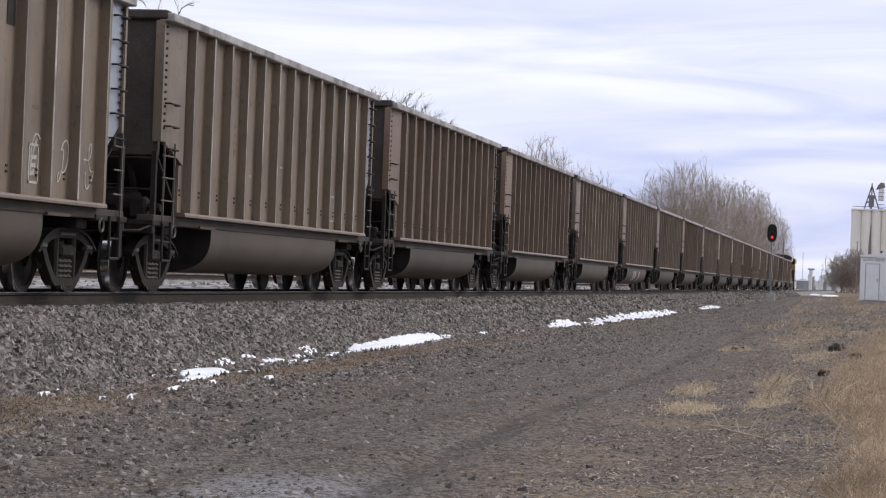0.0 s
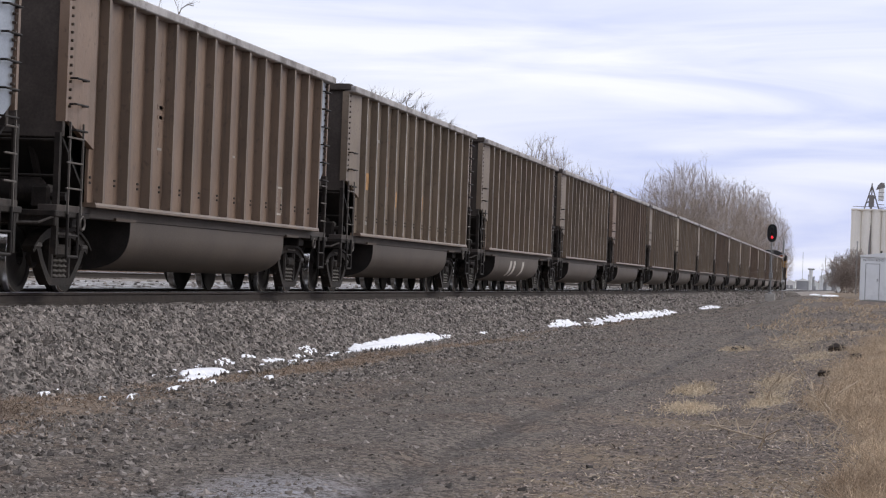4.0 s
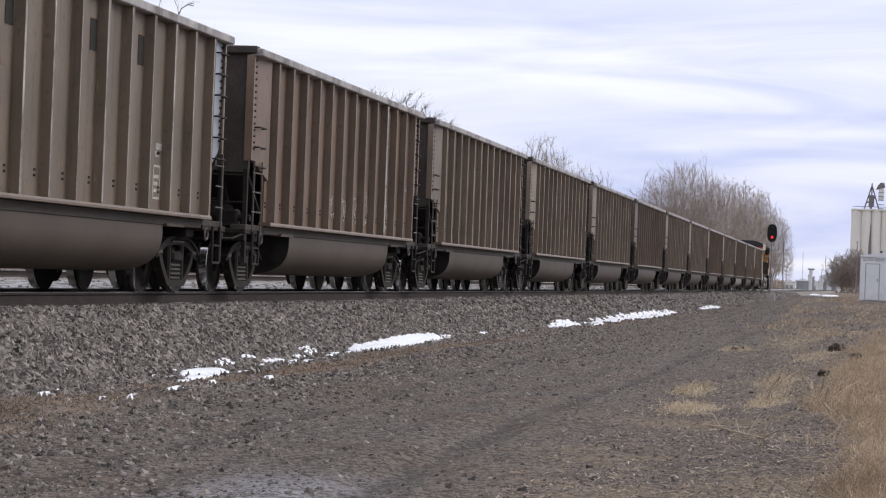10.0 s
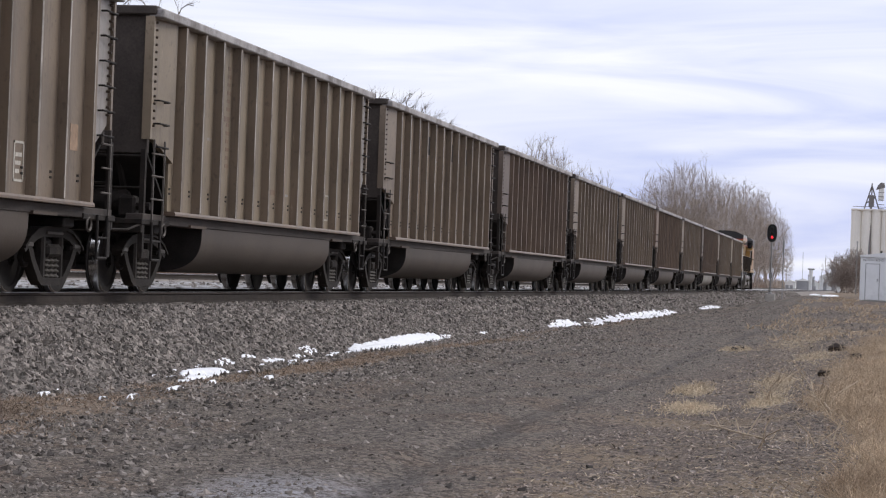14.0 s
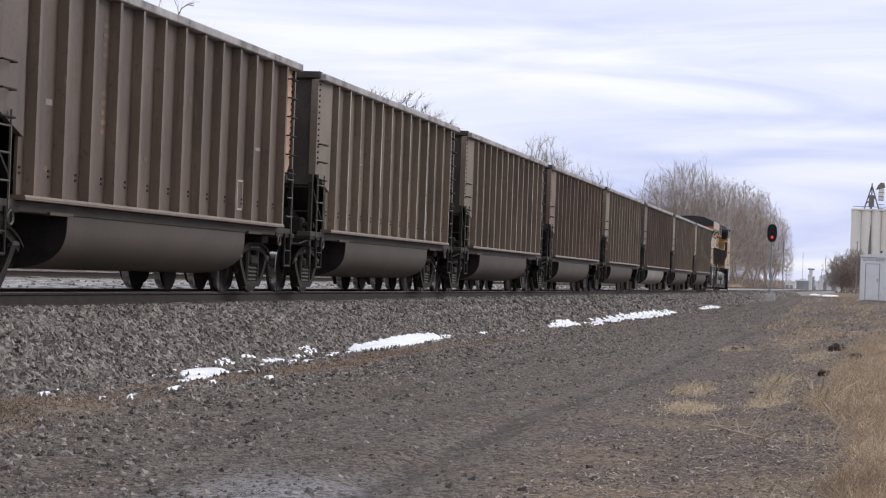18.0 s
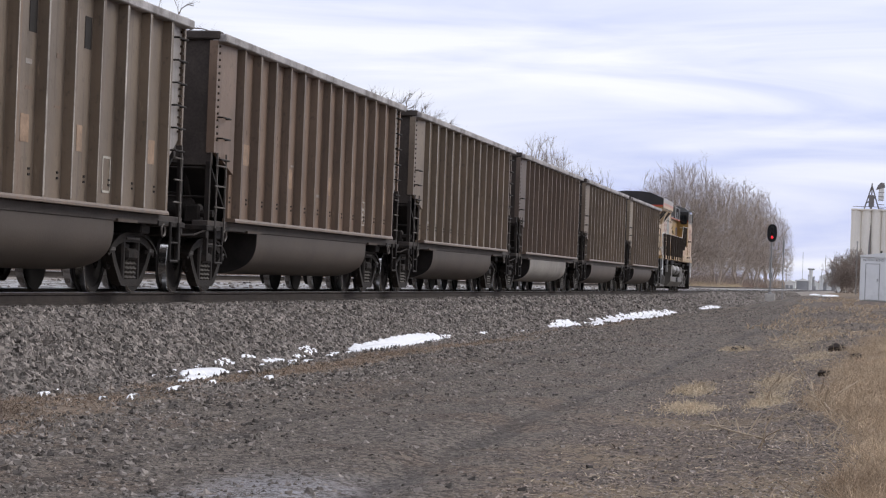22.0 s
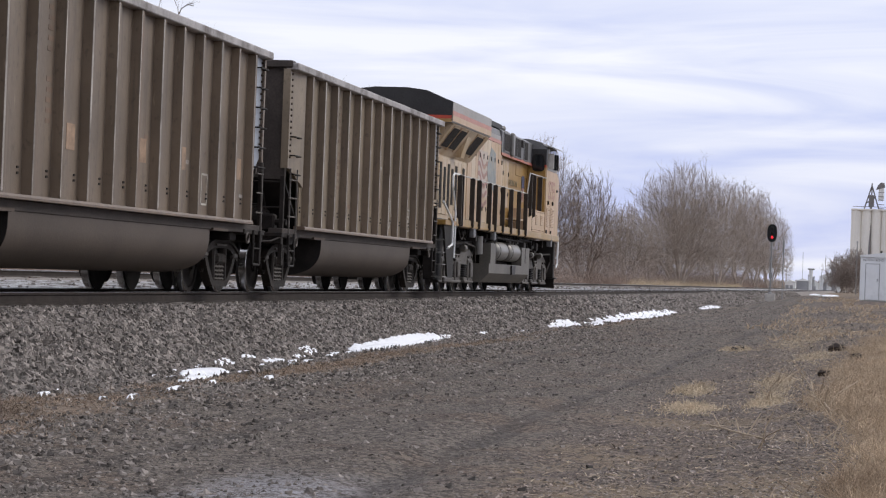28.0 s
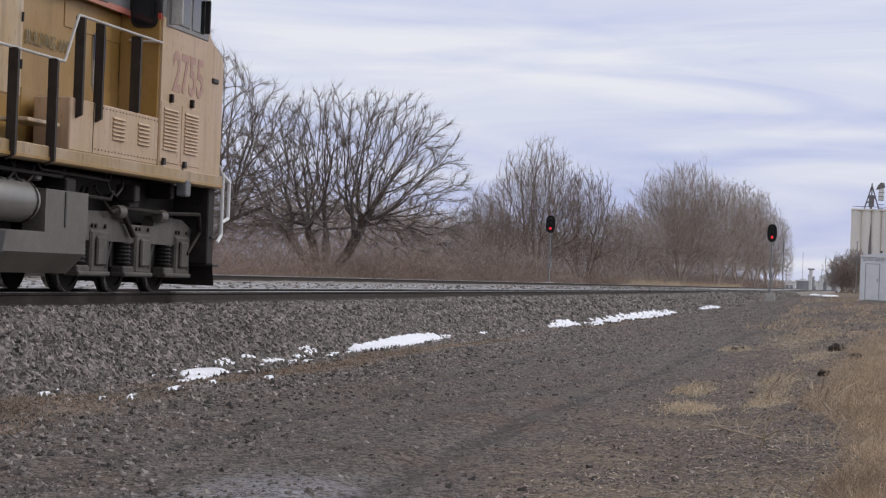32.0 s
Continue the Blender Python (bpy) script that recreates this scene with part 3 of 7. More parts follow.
        sh = Shape().add(v + [(x, y, z - 0.05) for x, y, z in v], [(0, 1, 2, 3), (4, 5, 6, 7), (0, 1, 5, 4), (1, 2, 6, 5), (2, 3, 7, 6), (3, 0, 4, 7)])
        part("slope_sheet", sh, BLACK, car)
        part("top_end_chord", Shape().box(min(e * 7.0, e * 7.26), max(e * 7.0, e * 7.26), -1.5, 1.5, 3.97, 4.10, 0.02), END, car)
        part("end_platform", Shape().box(min(e * 6.2, e * 7.5), max(e * 6.2, e * 7.5), -1.48, 1.48, 0.98, 1.06, 0.01), FRAME, car)
        for sg in (-1, 1):
            part("end_stake", Shape().box(min(e * 7.3, e * 7.38), max(e * 7.3, e * 7.38), sg * 1.42 - 0.035, sg * 1.42 + 0.035, 0.5, 2.05), FRAME, car)
            part("end_brace", Shape().rod((e * 6.3, sg * 0.9, 1.1), (e * 7.05, sg * 0.9, 2.1), 0.05, 6), BLACK, car)
        rail = Shape().rod((e * 7.34, -1.42, 1.95), (e * 7.34, 1.42, 1.95), 0.018, 6).rod((e * 7.34, -1.42, 1.5), (e * 7.34, 1.42, 1.5), 0.018, 6)
        part("platform_rail", rail, FRAME, car)
        cp = Shape().box(min(e * 7.2, e * 7.95), max(e * 7.2, e * 7.95), -0.1, 0.1, 0.72, 0.92, 0.03).box(min(e * 7.8, e * 8.12), max(e * 7.8, e * 8.12), -0.16, 0.16, 0.68, 0.98, 0.05)
        part("coupler", cp, FRAME, car)
        part("cut_lever", Shape().pipe([(e * 7.46, -1.44, 0.98), (e * 7.6, -1.3, 0.9), (e * 7.62, -0.3, 0.88), (e * 7.75, -0.1, 0.95)], 0.016, 6), LADDER, car, "worn uncoupling lever")
        part("end_beam", Shape().box(min(e * 7.36, e * 7.46), max(e * 7.36, e * 7.46), -1.46, 1.46, 0.86, 1.05, 0.015), FRAME, car)
        for sg in (-1, 1):
            part("pull_ring", Shape().lathe([(-0.02, 0.09), (0.0, 0.11), (0.02, 0.09), (0.0, 0.07), (-0.02, 0.09)], 12, (e * 6.45, sg * 1.47, 0.92), "y"), LADDER, car)
            part("tub_flange", Shape().box(min(e * 4.3, e * 5.15), max(e * 4.3, e * 5.15), min(sg * 1.3, sg * 1.5), max(sg * 1.3, sg * 1.5), 0.99, 1.03), CAR_DARK, car)
        part("air_hose", Shape().pipe([(e * 7.5, 0.35, 0.85), (e * 7.75, 0.36, 0.6), (e * 8.05, 0.3, 0.42)], 0.025, 6), BLACK, car)
        part("draft_sill", Shape().box(min(e * 4.2, e * 7.3), max(e * 4.2, e * 7.3), -0.2, 0.2, 0.62, 1.0, 0.02), BLACK, car)
        part("body_bolster", Shape().box(e * 6.17 - 0.2, e * 6.17 + 0.2, -1.3, 1.3, 0.86, 1.0, 0.02), BLACK, car)
    # brake gear on one platform
    part("brake_reservoir", Shape().lathe([(-0.5, 0.0), (-0.48, 0.14), (-0.42, 0.18), (0.42, 0.18), (0.48, 0.14), (0.5, 0.0)], 14, (-6.75, -0.55, 1.32), "y"), FRAME, car, "", True)
    part("brake_valve", Shape().box(-7.0, -6.75, -1.2, -0.95, 1.08, 1.4, 0.04).rod((-6.9, -1.2, 1.25), (-6.9, -1.4, 1.25), 0.06, 8), FRAME, car)
    bw = Shape().lathe([(-0.02, 0.26), (0.0, 0.28), (0.02, 0.26), (0.0, 0.24), (-0.02, 0.26)], 18, (7.3, 0.6, 1.9), "x").rod((7.3, 0.34, 1.9), (7.3, 0.86, 1.9), 0.015, 6).rod((7.3, 0.6, 1.64), (7.3, 0.6, 2.16), 0.015, 6)
    part("brake_wheel", bw, FRAME, car)
    part("centre_sill", Shape().box(-4.3, 4.3, -0.19, 0.19, 0.4, 1.05, 0.01), BLACK, car)
    part("floor", Shape().box(-7.0, 7.0, -1.4, 1.4, 2.9, 3.0), COAL, car, "load of coal below the rim")
    wmesh = wheel_mesh("wheelset", 0.457)
    for e in (-1, 1):
        xb = e * 6.17
        bol = Shape().box(xb - 0.16, xb + 0.16, -1.02, 1.02, 0.44, 0.72, 0.04)
        truck = part("truck", bol, FRAME, car)
        for sg in (-1, 1):
            y0, y1 = sg * 0.96, sg * 1.1
            # cast side frame: arched top member, sagging bottom member, two columns, pedestal jaws
            fr = Shape()
            def limb(*pts):
                fr.prism([(xb + a, z) for a, z in pts] , min(y0, y1), max(y0, y1), "y")
            arch = [(-1.10, 0.60), (-0.92, 0.72), (-0.66, 0.82), (-0.40, 0.86), (0.40, 0.86), (0.66, 0.82), (0.92, 0.72), (1.10, 0.60)]
            under = [(1.02, 0.52), (0.84, 0.60), (0.60, 0.69), (0.38, 0.73), (-0.38, 0.73), (-0.60, 0.69), (-0.84, 0.60), (-1.02, 0.52)]
            limb(*arch, *under)
            limb((-0.92, 0.58), (-0.78, 0.40), (-0.52, 0.16), (-0.40, 0.10), (0.40, 0.10), (0.52, 0.16), (0.78, 0.40), (0.92, 0.58), (0.76, 0.58), (0.66, 0.44), (0.46, 0.26), (0.36, 0.20), (-0.36, 0.20), (-0.46, 0.26), (-0.66, 0.44), (-0.76, 0.58))
            lip = [(xb + a, z + 0.004) for a, z in arch]
            fr.prism(lip + [(x, z - 0.04) for x, z in lip[::-1]], min(y1, y1 + sg * 0.035), max(y1, y1 + sg * 0.035), "y")
            for k in (-1, 1):
                fr.box(xb + k * 0.33 - 0.06, xb + k * 0.33 + 0.06, min(y0, y1), max(y0, y1), 0.17, 0.76, 0.03)
                fr.box(xb + k * 0.89 - 0.15, xb + k * 0.89 + 0.15, min(y0, y1), max(y0, y1), 0.53, 0.66, 0.04)
            part("side_frame", fr, FRAME, truck)
            for k in (-1, 1):
                cap = Shape().lathe([(0, 0.13), (0.05, 0.13), (0.07, 0.11), (0.07, 0.06), (0.1, 0.05), (0.1, 0)], 16, (xb + k * 0.89, sg * 1.06, 0.457))
                part("bearing_cap", cap, FRAME, truck, "", True)
            for k in (-0.17, 0.0, 0.17):
                coil = [(0.20 + 0.0165 * j, 0.062 + 0.018 * math.sin(j * math.pi / 2)) for j in range(17)]
                part("spring", Shape().lathe(coil, 10, (xb + k, sg * 1.04, 0), "z"), SPRING, truck, "", True)
            part("wear_plate", Shape().box(xb - 0.3, xb + 0.3, min(sg * 1.1, sg * 1.125), max(sg * 1.1, sg * 1.125), 0.765, 0.80, 0.008), LADDER, truck)
            for k in (-1, 1):
                part("bearing_adapter", Shape().box(xb + k * 0.89 - 0.12, xb + k * 0.89 + 0.12, min(sg * 0.98, sg * 1.12), max(sg * 0.98, sg * 1.12), 0.585, 0.65, 0.015), SPRING, truck)
            part("bolster_end", Shape().box(xb - 0.25, xb + 0.25, min(sg * 0.98, sg * 1.13), max(sg * 0.98, sg * 1.13), 0.47, 0.64, 0.04), FRAME, truck)
        for k in (-1, 1):
            ws = new("wheelset", wmesh)
            ws.parent = truck
            ws.matrix_basis = pose(xb + k * 0.89, 0, 0.457)
            WHEELS.append((ws, xb + k * 0.89, 0.457))
    return car


def repaint(car, paint, tub=None, corner=None):
    """Another coat on the same shapes."""
    for o in car.children_recursive:
        kind = o.name.split(".")[0]
        m = paint if kind in ("side_sheet", "side_rib", "corner_post") else tub if kind == "tub" else None
        if kind == "side_rib":
            # ribs get the darker coat that carries their shaded flanks
            m = RIB_DARK if paint in (CAR_GREY, CAR_BROWN) else RIB
        if kind == "rib_edge" and paint in (CAR_GREY, CAR_BROWN):
            m = RIB
        if kind == "corner_sheet":
            m = paint if o.data.materials[0] is CAR else corner
        if m is not None:
            o.material_slots[0].link = "OBJECT"
            o.material_slots[0].material = m


def decorate(car, n):
    """Marks on the side towards the road: stencils, patches, slots and scrawls."""
    rs = random.Random(100 + n)
    panel = lambda k: RIBS[0] + 1.013 * k + 0.42
    def plate(name, x0, x1, z0, z1, m, y=-1.445, label=""):
        return part(name, Shape().box(x0, x1, y, y + 0.004, z0, z1), m, car, label)
    # boxed stencil near the end of the car, and its lettering as bars
    x = panel(9) + 0.08
    st = part("stencil_frame", Shape().box(x, x + 0.34, -1.447, -1.443, 1.36, 1.39).box(x, x + 0.34, -1.447, -1.443, 1.82, 1.85).box(x, x + 0.03, -1.447, -1.443, 1.36, 1.85).box(x + 0.31, x + 0.34, -1.447, -1.443, 1.36, 1.85), STENCIL, car, "dull white stencilled box")
    if n % 2:
        for j in range(3):
            plate("stencil_block", x + 0.06, x + 0.2 + 0.04 * j, 1.46 + 0.1 * j, 1.51 + 0.1 * j, STENCIL)
    for k in (1, 2):
        for j in range(4 + n % 3):
            z = 3.55 - 0.13 * j - (0.9 if k == 2 else 0)
            plate("reporting_mark", panel(2) + 0.24, panel(2) + 0.4 + 0.05 * (j % 2), z, z + 0.06, CAR_BROWN)
    for k in range(5):
        j = rs.randrange(12)
        z = rs.uniform(1.3, 3.3)
        plate("chip", panel(j) + rs.uniform(0.1, 0.25), panel(j) + rs.uniform(0.3, 0.48), z, z + rs.uniform(0.03, 0.1), CHORD if k % 2 else CAR_BROWN)
    if n in (3, 7, 12, 13, 16):
        for j, w in ((0, 0.5), (3, 0.34), (6, 0.3), (8, 0.2), (11, 0.3)):
            zc = 1.85 + 0.25 * (j == 0)
            plate("orange_patch", panel(j) + 0.02, panel(j) + 0.1 + w * 0.7, zc, zc + 0.34, ORANGE if n == 3 else ORANGE_FAINT, -1.446, "faded orange patch")
    if n in (-1, 5, 9, 12):
        for j in (3, 6, 8):
            plate("dark_slot", panel(j) + 0.2, panel(j) + 0.46, 3.2, 3.62, BLACK, -1.447, "dark slot near the top rail")
    if n == 17:
        # upper corner sheet overlaid in the bluish metal for its sky reflection
        v = [(6.36, -1.504, 2.95), (7.17, -1.426, 3.0), (7.17, -1.426, 3.92), (6.36, -1.504, 3.92)]
        sh = Shape().add(v + [(x, y + 0.004, z) for x, y, z in v], [(0, 1, 2, 3), (7, 6, 5, 4), (0, 4, 5, 1), (1, 5, 6, 2), (2, 6, 7, 3), (3, 7, 4, 0)])
        part("bare_patch", sh, SILVER, car, "bluish sky sheen laid on the metal corner sheet")
    if n in (6, 11):
        for z0, z1 in ((1.25, 2.2), (2.25, 3.1), (3.12, 3.9)):
            part("pale_rib_plate", Shape().box(RIBS[9] - 0.075, RIBS[9] + 0.06, -1.579, -1.571, z0, z1), CHORD, car, "bare pale metal on one rib")
    if n == 4:
        for j, z0, z1, w in ((4, 1.3, 2.05, 0.45), (5, 1.25, 1.6, 0.3), (6, 1.3, 2.0, 0.45), (7, 1.3, 1.9, 0.45)):
            x = panel(j) + 0.02
            part("white_scrawl", Shape().prism([(x, z0), (x + w, z0 + 0.04), (x + w * 0.85, z1), (x + w * 0.3, z1 - 0.1)], -1.449, -1.444, "y"), STENCIL, car, "plain white paint blotch")
        for x in (-1.5, -0.8, 0.9):
            v = []
            for k in range(8):
                a = math.pi / 2 * (0.03 + 0.42 * k / 7)
                y, z = -(0.25 + 1.197 * math.cos(a) ** 0.62), 1.0 - 0.706 * math.sin(a) ** 0.62
                v += [(x - 0.10 * k / 7, y, z), (x + 0.36 - 0.16 * k / 7, y, z)]
            part("white_scrawl", Shape().add(v, [(2 * k, 2 * k + 1, 2 * k + 3, 2 * k + 2) for k in range(7)]), STENCIL, car, "plain white paint blotch")
    if n in (6, -1, 17):
        for j in (4, 5, 6, 7) if n == 6 else (9, 10, 11) if n < 0 else (7,):
            x = panel(j)
            h = rs.uniform(0.35, 0.6)
            pts = [(x + 0.27 + 0.2 * math.sin(k * 0.21 + j) * math.cos(0.09 * k), 1.45 + h * (0.5 + 0.5 * math.sin(k * 0.13 + j * 1.7)) + 0.08 * math.cos(0.4 * k)) for k in range(46)]
            part("pale_scrawl", Shape().pipe([(a, -1.444, b) for a, b in pts], 0.011, 4), STENCIL, car, "thin pale painted scrawl")


TONES = {-2: CAR, -1: CAR, 0: CAR, 1: CAR_BROWN, 2: CAR_BROWN, 3: CAR, 4: CAR, 5: CAR, 6: CAR_BROWN, 7: CAR, 8: CAR_TAN, 9: CAR, 10: CAR_GREY, 11: CAR, 12: CAR, 13: CAR_BROWN, 14: CAR, 15: CAR_GREY, 16: CAR, 17: CAR_TAN}
NOTES = {-1: "dusty brown ribbed coal gondola with faint pale scrawls", 4: "dusty brown coal gondola with white paint blotches low on its side", 5: "dusty brown coal gondola with three dark slots under the rim", 6: "dusty brown coal gondola with thin pale scrawls",
         8: "light tan dusty ribbed coal gondola", 9: "dusty brown coal gondola with three dark slots under the rim", 10: "grey-brown ribbed coal gondola with a peach corner sheet", 11: "dusty brown coal gondola with one bare pale rib", 12: "dusty brown coal gondola with dark slots and orange patches",
         15: "grey-brown coal gondola with a pale tub", 16: "dusty brown coal gondola with faded orange patches", 3: "dusty brown coal gondola with faded orange patches", 17: "light tan dusty ribbed coal gondola next to the locomotive"}


def place_train():
    cars = []
    first = gondola()
    for n in range(-2, 18):
        x = 39.31 + CAR_LEN * n
        ob = first if n == -2 else copy_thing(first, pose(x, TRACK, 0))
        ob.matrix_basis = pose(x, TRACK, 0)
        cars.append((ob, x, n))
    for ob, x, n in cars:
        repaint(ob, TONES[n], TUB_PALE if n == 15 else None, PEACH if n == 10 else CAR if n == 17 else DULL if n in (6, 7, 8, 12, 13, 15) else None)
        decorate(ob, n)
        if n in NOTES:
            tagged(ob, NOTES[n])
    return [(ob, x) for ob, x, n in cars]


CARS = place_train()


# ---- the locomotive at the end of the train, cab outward
YELLOW = worn_paint("faded_yellow_paint", (0.48, 0.335, 0.18), (0.55, 0.435, 0.305), (0.17, 0.115, 0.06), 0.45, (0.36, 0.58), 0.42, 0.45)
PALE = worn_paint("chalky_yellow_paint", (0.48, 0.335, 0.20), (0.53, 0.375, 0.255), (0.20, 0.14, 0.09), 0.5, (0.38, 0.62), 0.36, 0.4)
SILL = worn_paint("grimy_yellow_sill", (0.36, 0.24, 0.105), (0.40, 0.295, 0.18), (0.11, 0.08, 0.052), 0.5, (0.40, 0.60), 0.55, 0.6)
OCHRE = worn_paint("ochre_paint", (0.33, 0.19, 0.045), (0.36, 0.22, 0.075), (0.12, 0.075, 0.03), 0.45, (0.40, 0.65), 0.3, 0.3)
GREY = mat("loco_grey_paint", (0.16, 0.16, 0.165), 0.55, 0, 0.15, 1.2, 25, 0.05, (0.1, 0.095, 0.09), 0.4)
POST = mat("grimy_brown_black_post", (0.038, 0.030, 0.025), 0.6, 0.1, 0.35, 4, 40, 0.1, (0.05, 0.04, 0.032), 0.5)
DKGREY = mat("dark_grey_paint", (0.036, 0.034, 0.034), 0.55, 0, 0.2, 1.5, 25, 0.05)
FADERED = mat("faded_red_stripe", (0.46, 0.15, 0.11), 0.55, 0, 0.2, 2, 25, 0.03, (0.46, 0.27, 0.2), 0.4)
RED = mat("red_stripe_paint", (0.45, 0.06, 0.03), 0.5, 0, 0.15, 2, 25, 0.03)
TANK = mat("grey_tank_paint", (0.10, 0.09, 0.078), 0.5, 0.1, 0.15, 1.0, 25, 0.05, (0.085, 0.078, 0.068), 0.5)
TANKSIDE = mat("dusty_tank_side", (0.125, 0.112, 0.093), 0.5, 0.1, 0.15, 1.0, 25, 0.05, (0.075, 0.068, 0.06), 0.5)
STEEL = mat("brushed_air_tank", (0.205, 0.195, 0.178), 0.4, 0.3, 0.15, 2.0, 30, 0.04, (0.2, 0.18, 0.16), 0.4)
CAST = mat("oily_cast_steel", (0.088, 0.077, 0.065), 0.6, 0.1, 0.3, 2.2, 30, 0.25, (0.04, 0.034, 0.03), 0.6)
SCREEN = mat("black_mesh_screen", (0.02, 0.017, 0.016), 0.8, 0, 0.3, 60, 120, 0.3)
WHITE = mat("white_rail_paint", (0.47, 0.45, 0.42), 0.45, 0, 0.1, 3, 30, 0.05)
BRIGHT = mat("fresh_white_rail_paint", (0.78, 0.78, 0.77), 0.45, 0, 0.06, 3, 30, 0.03)
SOOT = mat("sooty_step_steel", (0.02, 0.017, 0.015), 0.65, 0.1, 0.3, 3, 40, 0.1)
SHOULDER = mat("weathered_light_grey", (0.36, 0.345, 0.335), 0.6, 0, 0.12, 1.0, 25, 0.05, (0.42, 0.34, 0.25), 0.4)
PINK = mat("bleached_red_stripe", (0.50, 0.26, 0.22), 0.6, 0, 0.15, 2, 25, 0.03)
LETTER = mat("faded_red_lettering", (0.42, 0.25, 0.20), 0.6, 0, 0.2, 8, 30, 0.0)
GREYTEXT = mat("dull_green_lettering", (0.2, 0.17, 0.10), 0.6, 0, 0.2, 8, 30, 0.0)
FLAGRED = mat("faded_flag_red", (0.33, 0.19, 0.17), 0.6, 0, 0.25, 3, 30, 0.0, (0.5, 0.37, 0.22), 0.5)
FLAGWHITE = mat("faded_flag_white", (0.48, 0.41, 0.35), 0.6, 0, 0.15, 3, 30, 0.0, (0.5, 0.37, 0.22), 0.3)
FLAGBLUE = mat("faded_flag_blue", (0.25, 0.27, 0.27), 0.6, 0, 0.25, 3, 30, 0.0, (0.45, 0.36, 0.24), 0.4)
SHIELDBLUE = mat("dull_navy_paint", (0.06, 0.075, 0.15), 0.5, 0, 0.15, 6, 30, 0.0)
SHIELDRED = mat("dull_brick_red_paint", (0.26, 0.07, 0.055), 0.5, 0, 0.15, 6, 30, 0.0)
SHIELDWHITE = mat("dull_white_paint", (0.48, 0.45, 0.42), 0.5, 0, 0.1, 6, 30, 0.0)
GLASS = glassy("dark_cab_glass", (0.012, 0.013, 0.014))


def lettering(name, text, size, material, parent, m, bold=0.0):
    cu = bpy.data.curves.new(name, "FONT")
    cu.body, cu.size, cu.extrude, cu.offset = text, size, 0.002, bold
    tmp = bpy.data.objects.new(name, cu)
    scene.collection.objects.link(tmp)
    me = bpy.data.meshes.new_from_object(tmp.evaluated_get(bpy.context.evaluated_depsgraph_get()))
    bpy.data.objects.remove(tmp)
    me.materials.clear()
    me.materials.append(material)
    ob = new(name, me)
    ob.parent = parent
    ob.matrix_basis = m
    return ob


def sym(s, a, b):
    return min(s * a, s * b), max(s * a, s * b)


LOCO_WHEELS = []


